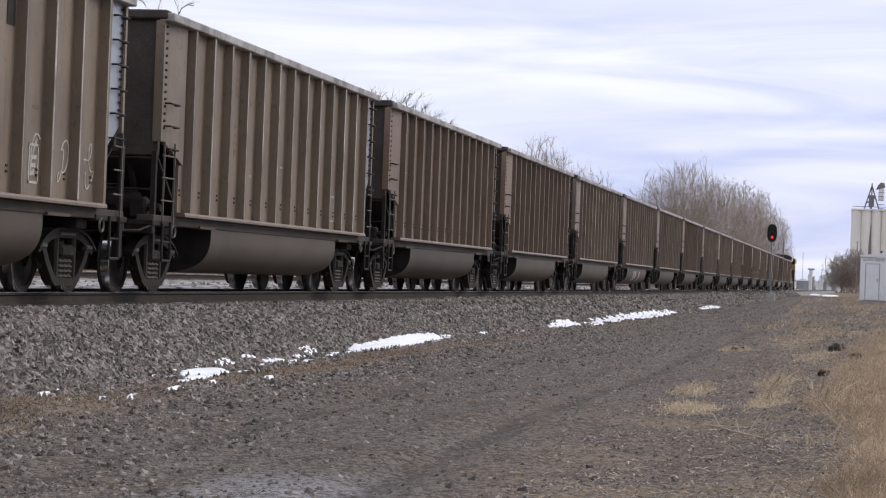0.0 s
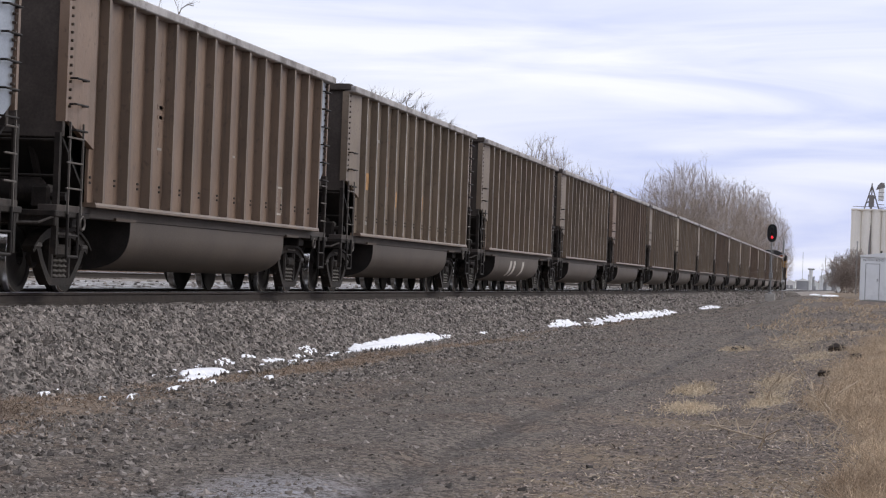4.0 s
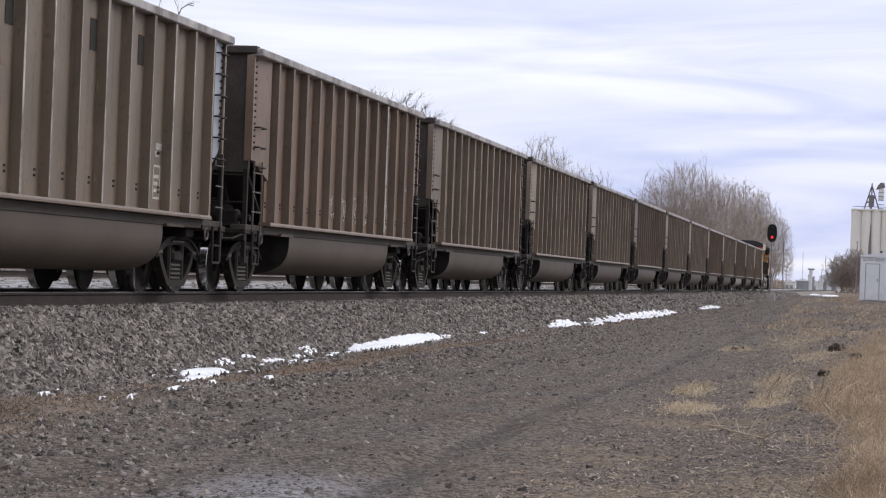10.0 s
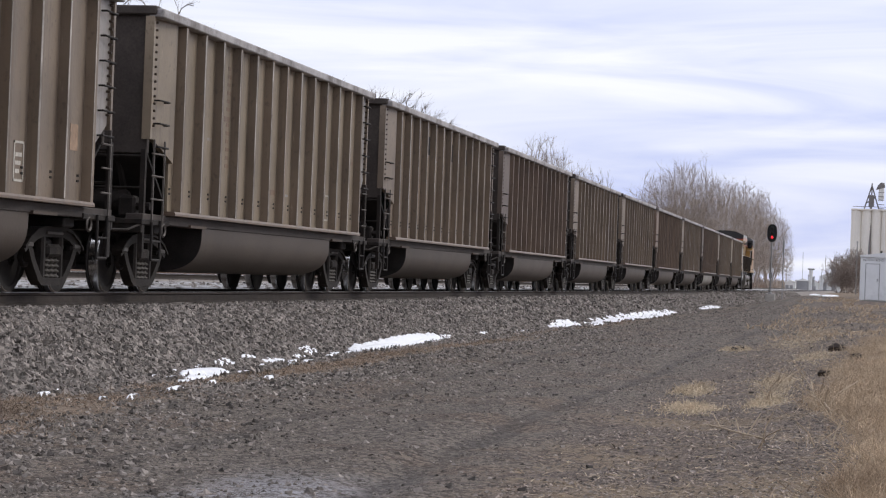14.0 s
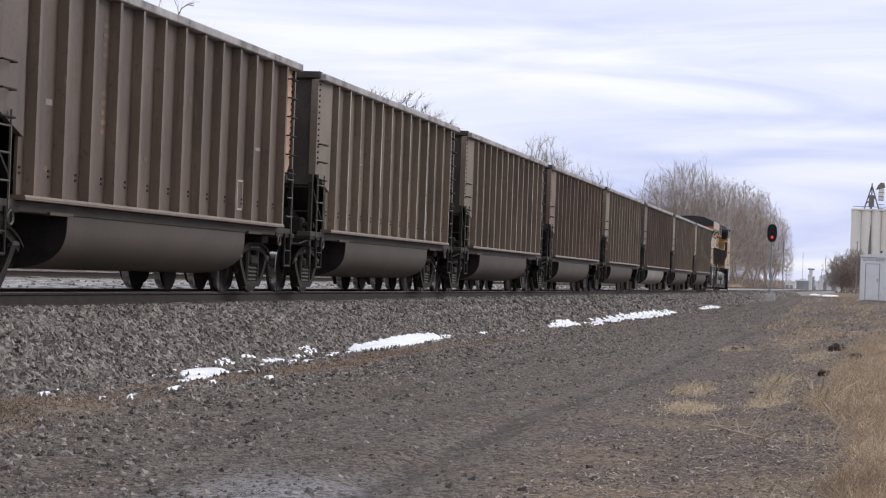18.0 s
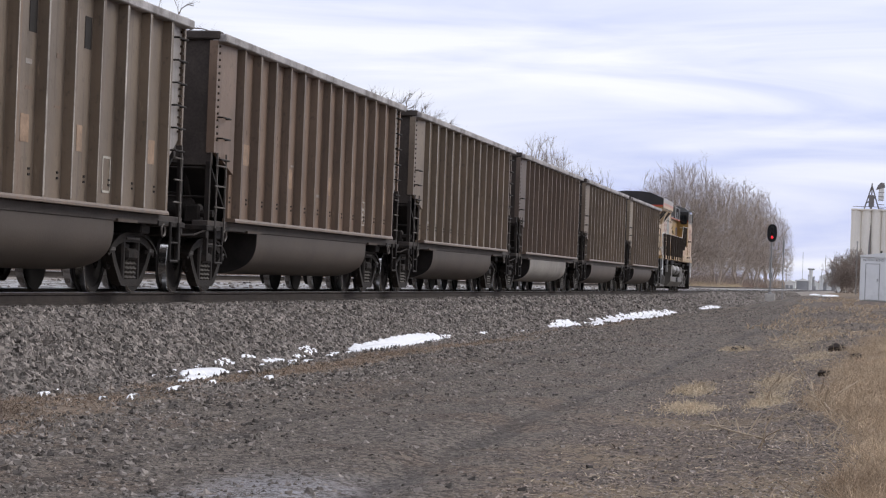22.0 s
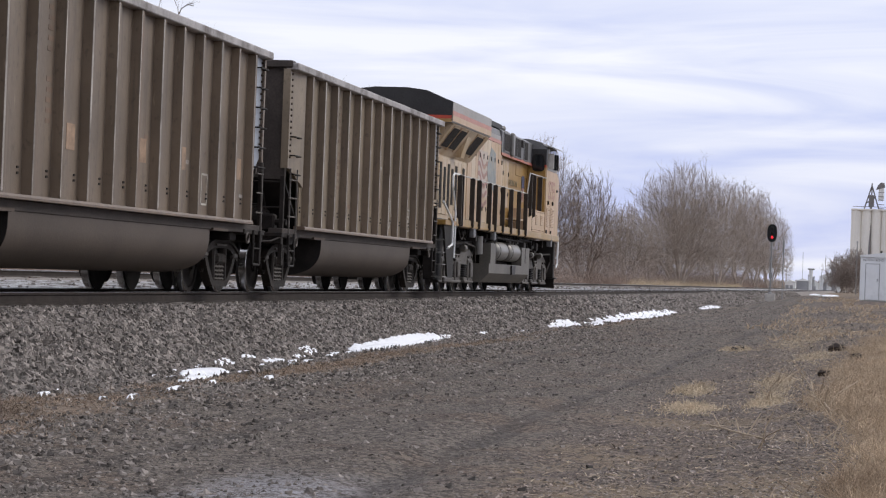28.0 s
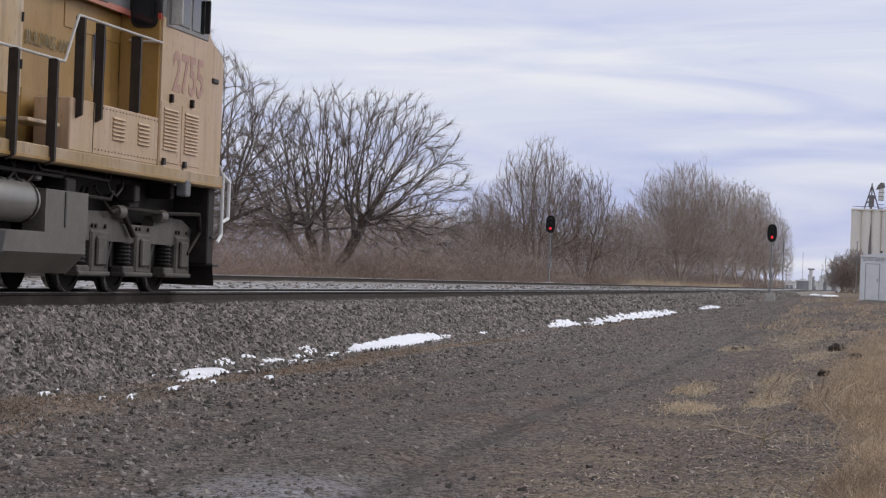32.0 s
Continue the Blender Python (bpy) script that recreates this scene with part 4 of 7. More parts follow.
def locomotive():
    lo = base("diesel_locomotive", "faded yellow and grey six-axle diesel locomotive, cab trailing", "locomotive")
    P = lambda n, s, m, lab="", sm=False, par=lo: part(n, s, m, par, lab, sm)
    # underframe and deck
    # the underframe's sooty black also paints the shade below the deck
    P("underframe", Shape().box(-21.1, -0.6, -0.85, 0.85, 1.0, 1.66, 0.02), BLACK, "sooty underframe, blackened for the shade below the deck")
    for s in (-1, 1):
        y0, y1 = sym(s, 1.30, 1.53)
        P("deck_sill", Shape().box(-19.9, -0.47, y0, y1, 1.64, 1.84, 0.015), SILL, "grimy yellow deck edge")
        P("sill_strip", Shape().box(-19.9, -0.5, *sym(s, 1.49, 1.545), 1.655, 1.70, 0.004), OCHRE)
        P("rear_deck_sill", Shape().box(-21.45, -20.0, y0, y1, 1.64, 1.76, 0.01), OCHRE)
    P("deck", Shape().box(-21.4, -0.47, -1.32, 1.32, 1.70, 1.80, 0.01), DKGREY)
    # long hood: yellow sides, grey shoulders, rounded roof edge
    P("hood", Shape().prism([(-0.98, 1.8), (-0.98, 4.06), (0.98, 4.06), (0.98, 1.8)], -19.9, -9.72), YELLOW, "faded yellow engine hood")
    # ochre beside the cab also carries the glossy reflection and shade there
    P("hood_front", Shape().prism([(-0.87, 1.8), (-0.87, 4.04), (0.87, 4.04), (0.87, 1.8)], -9.72, -3.78), OCHRE, "hood beside the cab door, ochre with painted reflection")
    P("hood_shoulder", Shape().prism([(-0.98, 4.06), (-0.98, 4.5), (0.98, 4.5), (0.98, 4.06)], -15.2, -9.95), SHOULDER, "bleached grey upper hood side")
    P("hood_roof", Shape().prism([(-0.98, 4.5), (-0.93, 4.68), (-0.75, 4.76), (0.75, 4.76), (0.93, 4.68), (0.98, 4.5)], -15.3, -9.95), GREY, "grey hood roof")
    P("inverter_hood", Shape().prism([(-1.02, 4.03), (-1.02, 4.66), (-0.85, 4.76), (0.85, 4.76), (1.02, 4.66), (1.02, 4.03)], -9.95, -3.78), GREY, "grey upper hood behind the cab")
    for s in (-1, 1):
        P("red_stripe", Shape().box(-15.2, -9.96, *sym(s, 0.97, 1.004), 4.27, 4.37), PINK)
        P("hood_stripe", Shape().box(-9.95, -3.80, *sym(s, 1.0, 1.03), 3.97, 4.05), FADERED)
    # hood doors, each a shallow panel with latches
    xs = [-15.6, -14.95, -14.3, -13.65, -13.0, -12.35, -11.7, -11.05, -10.4, -9.75]
    for s in (-1, 1):
        for a, b in zip(xs, xs[1:]):
            d = P("hood_door", Shape().box(a + 0.012, b - 0.012, *sym(s, 0.97, 1.0), 1.92, 4.26, 0.006), PALE if random.random() < 0.4 else YELLOW)
            for z in (2.3, 2.95, 3.75):
                P("latch", Shape().box(b - 0.06, b - 0.03, *sym(s, 0.99, 1.025), z - 0.06, z + 0.06), DKGREY, "", False, d)
        for a, b in ((-9.7, -8.75), (-8.7, -7.7)):
            d = P("hood_door", Shape().box(a, b, *sym(s, 0.86, 0.89), 2.5, 3.9, 0.006), YELLOW)
            for z in (2.9, 3.5):
                P("latch", Shape().box(b - 0.06, b - 0.03, *sym(s, 0.88, 0.915), z - 0.06, z + 0.06), DKGREY, "", False, d)
            P("hood_door", Shape().box(a, b, *sym(s, 0.86, 0.89), 1.9, 2.46, 0.006), OCHRE)
        P("ochre_panel", Shape().box(-7.66, -6.0, *sym(s, 0.86, 0.885), 1.9, 2.62, 0.006), OCHRE)
        P("ochre_panel", Shape().box(-6.15, -3.80, *sym(s, 0.86, 0.885), 3.56, 3.97, 0.006), OCHRE)
        P("ochre_panel", Shape().box(-5.6, -3.80, *sym(s, 0.86, 0.885), 2.52, 2.86, 0.006), OCHRE)
        # tall air-intake doors under the radiators
        for k, a in enumerate((-19.75, -19.2, -18.65, -18.1, -17.55, -17.0, -16.45)):
            d = P("intake_door", Shape().box(a, a + 0.5, *sym(s, 0.97, 1.0), 1.95, 3.36, 0.006), YELLOW)
            if k != 5:
                P("intake_grille", Shape().box(a + 0.11, a + 0.39, *sym(s, 0.98, 1.012), 2.1 + 0.12 * (k % 2), 3.25 - 0.1 * (k % 2)), SCREEN, "black mesh grille", False, d)
        # radiator wing with slanted screens below it
        w = Shape().prism([(s * 0.9, 4.18), (s * 1.53, 4.14), (s * 1.55, 4.18), (s * 1.55, 4.63), (s * 1.50, 4.66), (s * 0.9, 4.86)], -21.1, -15.25)
        P("radiator_wing", w, SHOULDER, "overhanging radiator wing")
        P("wing_band", Shape().box(-21.12, -15.25, *sym(s, 1.545, 1.554), 4.17, 4.31), PALE)
        P("wing_stripe", Shape().box(-21.12, -15.25, *sym(s, 1.545, 1.556), 4.31, 4.42), PINK)
        P("radiator_soffit", Shape().prism([(s * 0.98, 3.42), (s * 1.5, 4.12), (s * 1.5, 4.16), (s * 0.98, 4.16)], -20.75, -15.3), YELLOW)
        for a, b in ((-20.45, -19.55), (-19.42, -18.5), (-17.05, -15.95)):
            v = [(a, s * 1.12, 3.62), (b, s * 1.12, 3.62), (b, s * 1.45, 4.06), (a, s * 1.45, 4.06)]
            n = (0, s * 0.03, -0.02)
            sh = Shape().add(v + [(x + n[0], y + n[1], z + n[2]) for x, y, z in v], [(0, 1, 2, 3), (4, 5, 6, 7), (0, 1, 5, 4), (1, 2, 6, 5), (2, 3, 7, 6), (3, 0, 4, 7)])
            P("radiator_screen", sh, SCREEN, "black radiator mesh")
            for q in (a, b):
                P("screen_frame", Shape().rod((q, s * 1.09, 3.55), (q, s * 1.5, 4.10), 0.02, 4), PALE)
        P("radiator_box", Shape().prism([(s * 0.98, 3.48), (s * 1.22, 3.44), (s * 1.40, 3.98), (s * 0.98, 4.1)], -18.0, -17.5), YELLOW)
        # upper grilles behind the cab
        for a, b, z0 in ((-9.6, -8.55, 4.13), (-7.75, -7.1, 4.08), (-7.0, -6.35, 4.08), (-5.55, -4.9, 4.08)):
            fr = P("vent_frame", Shape().box(a - 0.05, b + 0.05, *sym(s, 1.01, 1.045), z0 - 0.05, 4.66, 0.01), GREY)
            P("vent_mesh", Shape().box(a, b, *sym(s, 1.03, 1.052), z0, 4.62), SCREEN, "black vent mesh", False, fr)
        P("vent_pillar", Shape().box(-8.35, -8.0, *sym(s, 1.0, 1.12), 4.02, 4.72, 0.04), STEEL)
        P("small_vent", Shape().box(-6.15, -5.75, *sym(s, 1.02, 1.06), 4.42, 4.64, 0.01), SCREEN)
    P("radiator_end", Shape().prism([(-1.53, 4.16), (-1.55, 4.63), (-0.9, 4.9), (-0.4, 4.96), (0.4, 4.96), (0.9, 4.9), (1.55, 4.63), (1.53, 4.16)], -21.16, -21.08), DKGREY, "dark grey radiator end sheet")
    P("end_stripe", Shape().box(-21.19, -21.15, -1.53, 1.53, 4.22, 4.30), RED)
    P("end_band", Shape().box(-21.185, -21.15, -1.53, 1.53, 4.14, 4.22), OCHRE)
    P("radiator_roof", Shape().prism([(-0.95, 4.8), (-0.9, 4.89), (-0.4, 4.95), (0.4, 4.95), (0.9, 4.89), (0.95, 4.8)], -21.08, -15.25), DKGREY)
    P("hood_rear_wall", Shape().box(-20.75, -19.85, -0.98, 0.98, 1.8, 4.2, 0.03), YELLOW)
    P("exhaust_stack", Shape().box(-13.4, -12.7, -0.4, 0.4, 4.74, 4.9, 0.03), BLACK)
    P("roof_blower", Shape().prism([(-11.6, 4.74), (-11.2, 4.88), (-9.4, 4.88), (-9.0, 4.74)], -0.9, 0.9, "y"), DKGREY)
    P("horn", Shape().lathe([(0, 0.03), (0.2, 0.035), (0.3, 0.08)], 10, (-8.1, -0.7, 4.88), "x").lathe([(0, 0.03), (-0.2, 0.035), (-0.3, 0.08)], 10, (-8.1, -0.55, 4.88), "x").rod((-8.1, -0.62, 4.74), (-8.1, -0.62, 4.88), 0.03, 6), STEEL)
    P("antenna_plate", Shape().box(-5.0, -3.4, -0.5, 0.5, 4.82, 4.87, 0.01).rod((-4.6, 0, 4.86), (-4.6, 0, 4.98), 0.05, 8).rod((-4.0, 0.2, 4.86), (-4.0, 0.2, 4.93), 0.08, 8), DKGREY)
    P("air_conditioner", Shape().box(-6.8, -5.6, -0.6, 0.6, 4.74, 4.9, 0.05), DKGREY)
    # cab
    P("cab_lower", Shape().prism([(-1.5, 1.84), (-1.5, 3.98), (1.5, 3.98), (1.5, 1.84)], -3.74, -1.3), PALE, "chalky yellow cab side")
    P("cab_upper", Shape().prism([(-1.5, 3.98), (-1.5, 4.5), (-1.32, 4.72), (-0.9, 4.83), (0.9, 4.83), (1.32, 4.72), (1.5, 4.5), (1.5, 3.98)], -3.78, -1.36), GREY, "grey cab top")
    for s in (-1, 1):
        P("cab_rear_door", Shape().box(-3.80, -3.72, *sym(s, 0.88, 1.47), 2.5, 4.02, 0.01), OCHRE, "ochre cab door")
        P("cab_rear_panel", Shape().box(-3.815, -3.74, *sym(s, 1.0, 1.49), 4.02, 4.52, 0.01), DKGREY)
        P("cab_rear_stripe", Shape().box(-3.825, -3.74, *sym(s, 1.0, 1.49), 3.94, 4.02), RED)
        # rounded door window
        pts = [(s * 1.24 + 0.17 * math.copysign(abs(math.cos(a)) ** 0.5, math.cos(a)), 4.08 + 0.24 * math.copysign(abs(math.sin(a)) ** 0.5, math.sin(a))) for a in [2 * math.pi * k / 24 for k in range(24)]]
        P("door_window_gasket", Shape().prism([(s * 1.24 + (y - s * 1.24) * 1.2, 4.08 + (z - 4.08) * 1.14) for y, z in pts], -3.835, -3.80), BLACK)
        P("door_window", Shape().prism(pts, -3.845, -3.81), GLASS, "dark door glass")
        P("door_handle_rail", Shape().pipe([(-3.8, s * 1.05, 3.62), (-3.88, s * 1.05, 3.62), (-3.88, s * 1.42, 3.60), (-3.8, s * 1.42, 3.60)], 0.015, 6), WHITE)
        # side windows in a pale frame
        P("window_band", Shape().box(-3.6, -1.45, *sym(s, 1.49, 1.515), 3.86, 4.62, 0.01), STEEL)
        for a, b in ((-3.15, -2.48), (-2.38, -1.75)):
            P("side_window", Shape().box(a, b, *sym(s, 1.50, 1.525), 3.93, 4.55, 0.01), GLASS, "dark side glass")
        P("wind_deflector", Shape().box(-3.42, -3.37, *sym(s, 1.5, 1.68), 3.9, 4.4, 0.01), WHITE)
        P("mirror", Shape().box(-1.72, -1.67, *sym(s, 1.52, 1.60), 3.95, 4.45, 0.01), DKGREY)
        P("visor", Shape().add([(-3.75, s * 1.42, 4.66), (-1.4, s * 1.42, 4.66), (-1.55, s * 1.72, 4.56), (-3.75, s * 1.72, 4.56), (-3.75, s * 1.42, 4.68), (-1.4, s * 1.42, 4.68), (-1.55, s * 1.72, 4.58), (-3.75, s * 1.72, 4.58)], [(0, 1, 2, 3), (4, 5, 6, 7), (0, 1, 5, 4), (1, 2, 6, 5), (2, 3, 7, 6), (3, 0, 4, 7)]), WHITE, "pale sun visor")
        # louvred doors low on the cab side
        for a in (-3.72, -2.68):
            d = P("louvre_door", Shape().box(a, a + 0.96, *sym(s, 1.49, 1.512), 1.9, 2.78, 0.008), PALE)
            for k in range(12):
                z = 2.08 + 0.052 * k
                P("louvre", Shape().prism([(s * 1.51, z), (s * 1.54, z + 0.004), (s * 1.51, z + 0.04)], a + 0.13, a + 0.81), PALE, "", False, d)
            P("door_latch", Shape().box(a + 0.1, a + 0.2, *sym(s, 1.51, 1.55), 1.86, 1.96), DKGREY, "", False, d)
            P("hinge", Shape().box(a + 0.4, a + 0.48, *sym(s, 1.5, 1.55), 2.78, 2.9), FRAME, "", False, d)
        # equipment boxes under the raised walkway beside the cab
        bx = P("battery_box", Shape().box(-7.5, -3.77, *sym(s, 1.0, 1.49), 1.84, 2.52, 0.015), PALE, "riveted equipment box")
        for a in (-5.55, -4.45):
            for k in range(6):
                z = 2.08 + 0.055 * k
                P("louvre", Shape().prism([(s * 1.49, z), (s * 1.52, z + 0.004), (s * 1.49, z + 0.04)], a - 0.25, a + 0.25), PALE, "", False, bx)
        rv = Shape()
        for k in range(20):
            for z in (1.9, 2.46):
                rv.box(-6.5 + 0.14 * k, -6.48 + 0.14 * k, *sym(s, 1.485, 1.496), z, z + 0.02)
        tagged(P("bolt_row", rv, FRAME, "", False, bx), kind="stuff")
        P("box_seam", Shape().box(-6.6, -6.58, *sym(s, 1.48, 1.494), 1.86, 2.5), FRAME, "", False, bx)
        P("walkway_step", Shape().box(-8.75, -7.6, *sym(s, 1.0, 1.4), 2.12, 2.17, 0.01), YELLOW)
    P("windscreen", Shape().box(-1.42, -1.34, -1.3, 1.3, 3.99, 4.55, 0.01), GLASS)
    # nose
    nose = [(-1.36, 1.84), (-0.42, 1.84), (-0.42, 3.60), (-0.53, 3.72), (-1.36, 3.98)]
    P("nose", Shape().prism(nose, -1.47, 1.47, "y"), PALE, "blunt chalky yellow nose", False)
    P("nose_light", Shape().lathe([(0, 0.09), (0.03, 0.09), (0.03, 0)], 12, (-0.42, -0.2, 3.3), "x").lathe([(0, 0.09), (0.03, 0.09), (0.03, 0)], 12, (-0.42, 0.2, 3.3), "x"), STEEL)
    P("nose_door", Shape().box(-0.43, -0.40, 0.35, 1.0, 1.9, 3.5, 0.01), YELLOW)
    for s in (-1, 1):
        P("nose_lamp", Shape().box(-1.05, -0.75, *sym(s, 1.46, 1.50), 3.26, 3.34, 0.02), DKGREY)
        P("data_plate", Shape().box(-1.5, -1.3, *sym(s, 1.465, 1.475), 1.95, 2.3), BRIGHT)
        P("jacking_pad", Shape().box(-2.5, -2.25, *sym(s, 1.4, 1.56), 1.45, 1.7, 0.02), GREY)
    # coupler, pilot and plough
    P("pilot", Shape().box(-0.8, -0.46, -1.42, 1.42, 0.45, 1.66, 0.02), BLACK)
    v = [(-0.47, -1.4, 0.62), (-0.47, 1.4, 0.62), (-0.05, 0.0, 0.62), (-0.35, -1.42, 0.12), (-0.35, 1.42, 0.12), (0.35, 0.0, 0.12)]
    P("snow_plough", Shape().add(v, [(0, 1, 2), (3, 5, 4), (0, 2, 5, 3), (2, 1, 4, 5), (1, 0, 3, 4)]), BLACK)
    for e, x in ((1, -0.5), (-1, -21.2)):
        P("coupler", Shape().box(min(x, x + e * 0.75), max(x, x + e * 0.75), -0.12, 0.12, 0.72, 0.94, 0.04).box(min(x + e * 0.55, x + e * 0.85), max(x + e * 0.55, x + e * 0.85), -0.17, 0.17, 0.66, 1.0, 0.05), FRAME)
    for s in (-1, 1):
        P("nose_grab_rail", Shape().pipe([(-0.44, s * 1.47, 2.0), (-0.2, s * 1.47, 1.82), (-0.2, s * 1.47, 0.92), (-0.42, s * 1.47, 0.8)], 0.028, 8), BRIGHT, "white grab rail")
        P("nose_grab_rail", Shape().pipe([(-0.40, s * 1.4, 2.0), (0.42, s * 1.4, 1.78), (0.42, s * 1.4, 1.2), (0.0, s * 1.4, 1.12)], 0.028, 8), BRIGHT, "white grab rail")
        P("front_step", Shape().box(-0.7, -0.37, *sym(s, 1.1, 1.5), 0.42, 0.46, 0.01).box(-0.7, -0.42, *sym(s, 1.1, 1.46), 0.86, 0.89, 0.01), DKGREY)
        # rear steps
        P("step_well", Shape().prism([(-21.35, 1.66), (-19.98, 1.66), (-20.05, 0.3), (-21.1, 0.3)], *sym(s, 0.95, 1.2), "y"), BLACK)
        for z in (0.38, 0.68, 0.97, 1.28):
            P("step_tread", Shape().box(-21.32, -20.7, *sym(s, 1.2, 1.47), z - 0.012, z + 0.012), STEEL, "worn steel tread")
        P("step_skirt", Shape().prism([(-21.42, 1.64), (-19.98, 1.66), (-20.05, 0.36), (-20.72, 0.36)], *sym(s, 1.44, 1.49), "y"), SOOT, "sooty tapered step side")
        P("step_plate", Shape().box(-21.15, -20.05, *sym(s, 1.43, 1.50), 0.25, 0.37, 0.02), CAST)
        # handrails
        P("corner_handrail", Shape().pipe([(-20.0, s * 1.5, 0.85), (-19.95, s * 1.5, 2.0), (-20.45, s * 1.5, 2.6), (-20.48, s * 1.5, 2.85), (-20.3, s * 1.5, 2.93), (-19.5, s * 1.5, 2.933)], 0.026, 8), BRIGHT, "bright white corner rail")
        P("handrail", Shape().pipe([(-19.5, s * 1.5, 2.933), (-7.8, s * 1.5, 2.94), (-7.33, s * 1.5, 3.58), (-3.76, s * 1.5, 3.6)], 0.019, 8), WHITE, "white painted handrail")
        P("step_handrail", Shape().pipe([(-22.0, s * 1.56, 2.18), (-20.62, s * 1.56, 1.72), (-20.62, s * 1.56, 1.18), (-21.2, s * 1.56, 1.08)], 0.028, 8), BRIGHT, "white bent step rail")
        for x in (-19.65, -19.4, -17.78, -16.72, -15.03, -14.03, -12.68, -11.15, -9.64, -8.28):
            P("stanchion", Shape().prism([(s * 1.475, 1.60), (s * 1.595, 1.67), (s * 1.595, 2.90), (s * 1.57, 2.93), (s * 1.475, 2.93)], x - 0.035, x + 0.035), POST)
        for x in (-7.28, -6.5):
            P("stanchion", Shape().prism([(s * 1.455, 2.24), (s * 1.575, 2.31), (s * 1.575, 3.55), (s * 1.455, 3.57)], x - 0.035, x + 0.035), POST)
        P("stanchion", Shape().box(-4.8, -4.73, *sym(s, 1.38, 1.52), 2.52, 3.58), POST)
        # fuel tank with stepped side and two air reservoirs in its recess
        tk = Shape()
        tk.prism([(-13.95, 1.34), (-13.1, 1.34), (-13.1, 0.78), (-13.95, 0.78)], *sym(s, 1.15, 1.45), "y")
        tk.prism([(-8.15, 1.32), (-6.55, 1.32), (-6.55, 0.78), (-8.15, 0.78)], *sym(s, 1.15, 1.45), "y")
        tk.prism([(s * 0.6, 0.78), (s * 1.45, 0.78), (s * 1.45, 0.52), (s * 1.2, 0.26), (s * 0.6, 0.26)], -14.2, -6.6)
        P("fuel_tank", tk, TANKSIDE, "grey stepped fuel tank")
        P("tank_recess", Shape().box(-13.1, -8.15, *sym(s, 0.6, 1.0), 0.78, 1.3), BLACK)
        for a, b in ((-12.6, -10.55), (-10.3, -8.2)):
            c = P("air_reservoir", Shape().lathe([(a, 0.0), (a + 0.03, 0.16), (a + 0.12, 0.25), (a + 0.2, 0.27), (b - 0.2, 0.27), (b - 0.12, 0.25), (b - 0.03, 0.16), (b, 0.0)], 20, (0, s * 1.2, 1.15), "x"), STEEL, "dull silver air reservoir", True)
            for q in (a + 0.28, b - 0.28):
                P("reservoir_strap", Shape().lathe([(q - 0.03, 0.275), (q, 0.285), (q + 0.03, 0.275)], 20, (0, s * 1.2, 1.15), "x"), FRAME, "", False, c)
        P("fuel_filler", Shape().prism([(-10.3, 0.76), (-9.6, 0.76), (-9.7, 0.5), (-10.25, 0.5)], *sym(s, 1.44, 1.5), "y"), DKGREY)
        P("tank_seam", Shape().box(-7.45, -7.40, *sym(s, 1.44, 1.46), 0.85, 1.3), DKGREY)
        P("water_bottle", Shape().lathe([(0, 0), (0.02, 0.13), (0.5, 0.13), (0.52, 0)], 12, (-14.6, s * 1.2, 1.0), "z"), STEEL, "", True)
        # pipes, valves and hoses hung under the deck
        rs = random.Random(5)
        for k in range(7):
            x0, z = rs.uniform(-19.5, -8), rs.uniform(1.3, 1.6)
            x1 = x0 + rs.uniform(1.5, 6)
            y = s * rs.uniform(0.95, 1.35)
            P("brake_pipe", Shape().pipe([(x0, y, z + 0.08), (x0 + 0.15, y, z), (min(x1, -1.5), y, z - 0.02), (min(x1, -1.5) + 0.1, y, z + 0.1)], rs.uniform(0.015, 0.03), 6), FRAME if k % 2 else BLACK)
        for k in range(16):
            x0, z = rs.uniform(-19.2, -1.5), rs.uniform(1.2, 1.5)
            w = rs.uniform(0.1, 0.4)
            P("valve_box", Shape().box(x0, x0 + w, *sym(s, rs.uniform(0.8, 1.05), rs.uniform(1.1, 1.38)), z, z + rs.uniform(0.1, 0.25), 0.02), rs.choice((FRAME, BLACK, TANK)))
        for k in range(9):
            x0 = rs.uniform(-19, -2)
            P("cable_loop", Shape().pipe([(x0, s * 1.3, 1.62), (x0 + 0.1, s * 1.34, 1.42), (x0 + 0.4, s * 1.34, 1.34), (x0 + 0.7, s * 1.32, 1.46), (x0 + 0.8, s * 1.3, 1.62)], 0.018, 6), SOOT)
        for x in (-17.3, -13.9):
            P("lifting_lug", Shape().box(x, x + 0.3, *sym(s, 1.4, 1.53), 1.42, 1.66, 0.02), GREY)
        P("sand_hose", Shape().pipe([(-5.6, s * 1.2, 1.45), (-5.0, s * 1.25, 1.12), (-4.4, s * 1.22, 1.2), (-2.6, s * 1.25, 1.18), (-0.9, s * 1.3, 1.22), (-0.8, s * 1.3, 0.95), (-1.3, s * 1.25, 0.6)], 0.03, 6), FRAME)
        P("sand_hose", Shape().pipe([(-19.2, s * 1.2, 1.2), (-17, s * 1.25, 1.28), (-15.5, s * 1.25, 1.2), (-15, s * 1.2, 0.8)], 0.03, 6), FRAME)
    # three-axle trucks
    wmesh = wheel_mesh("loco_wheelset", 0.53)
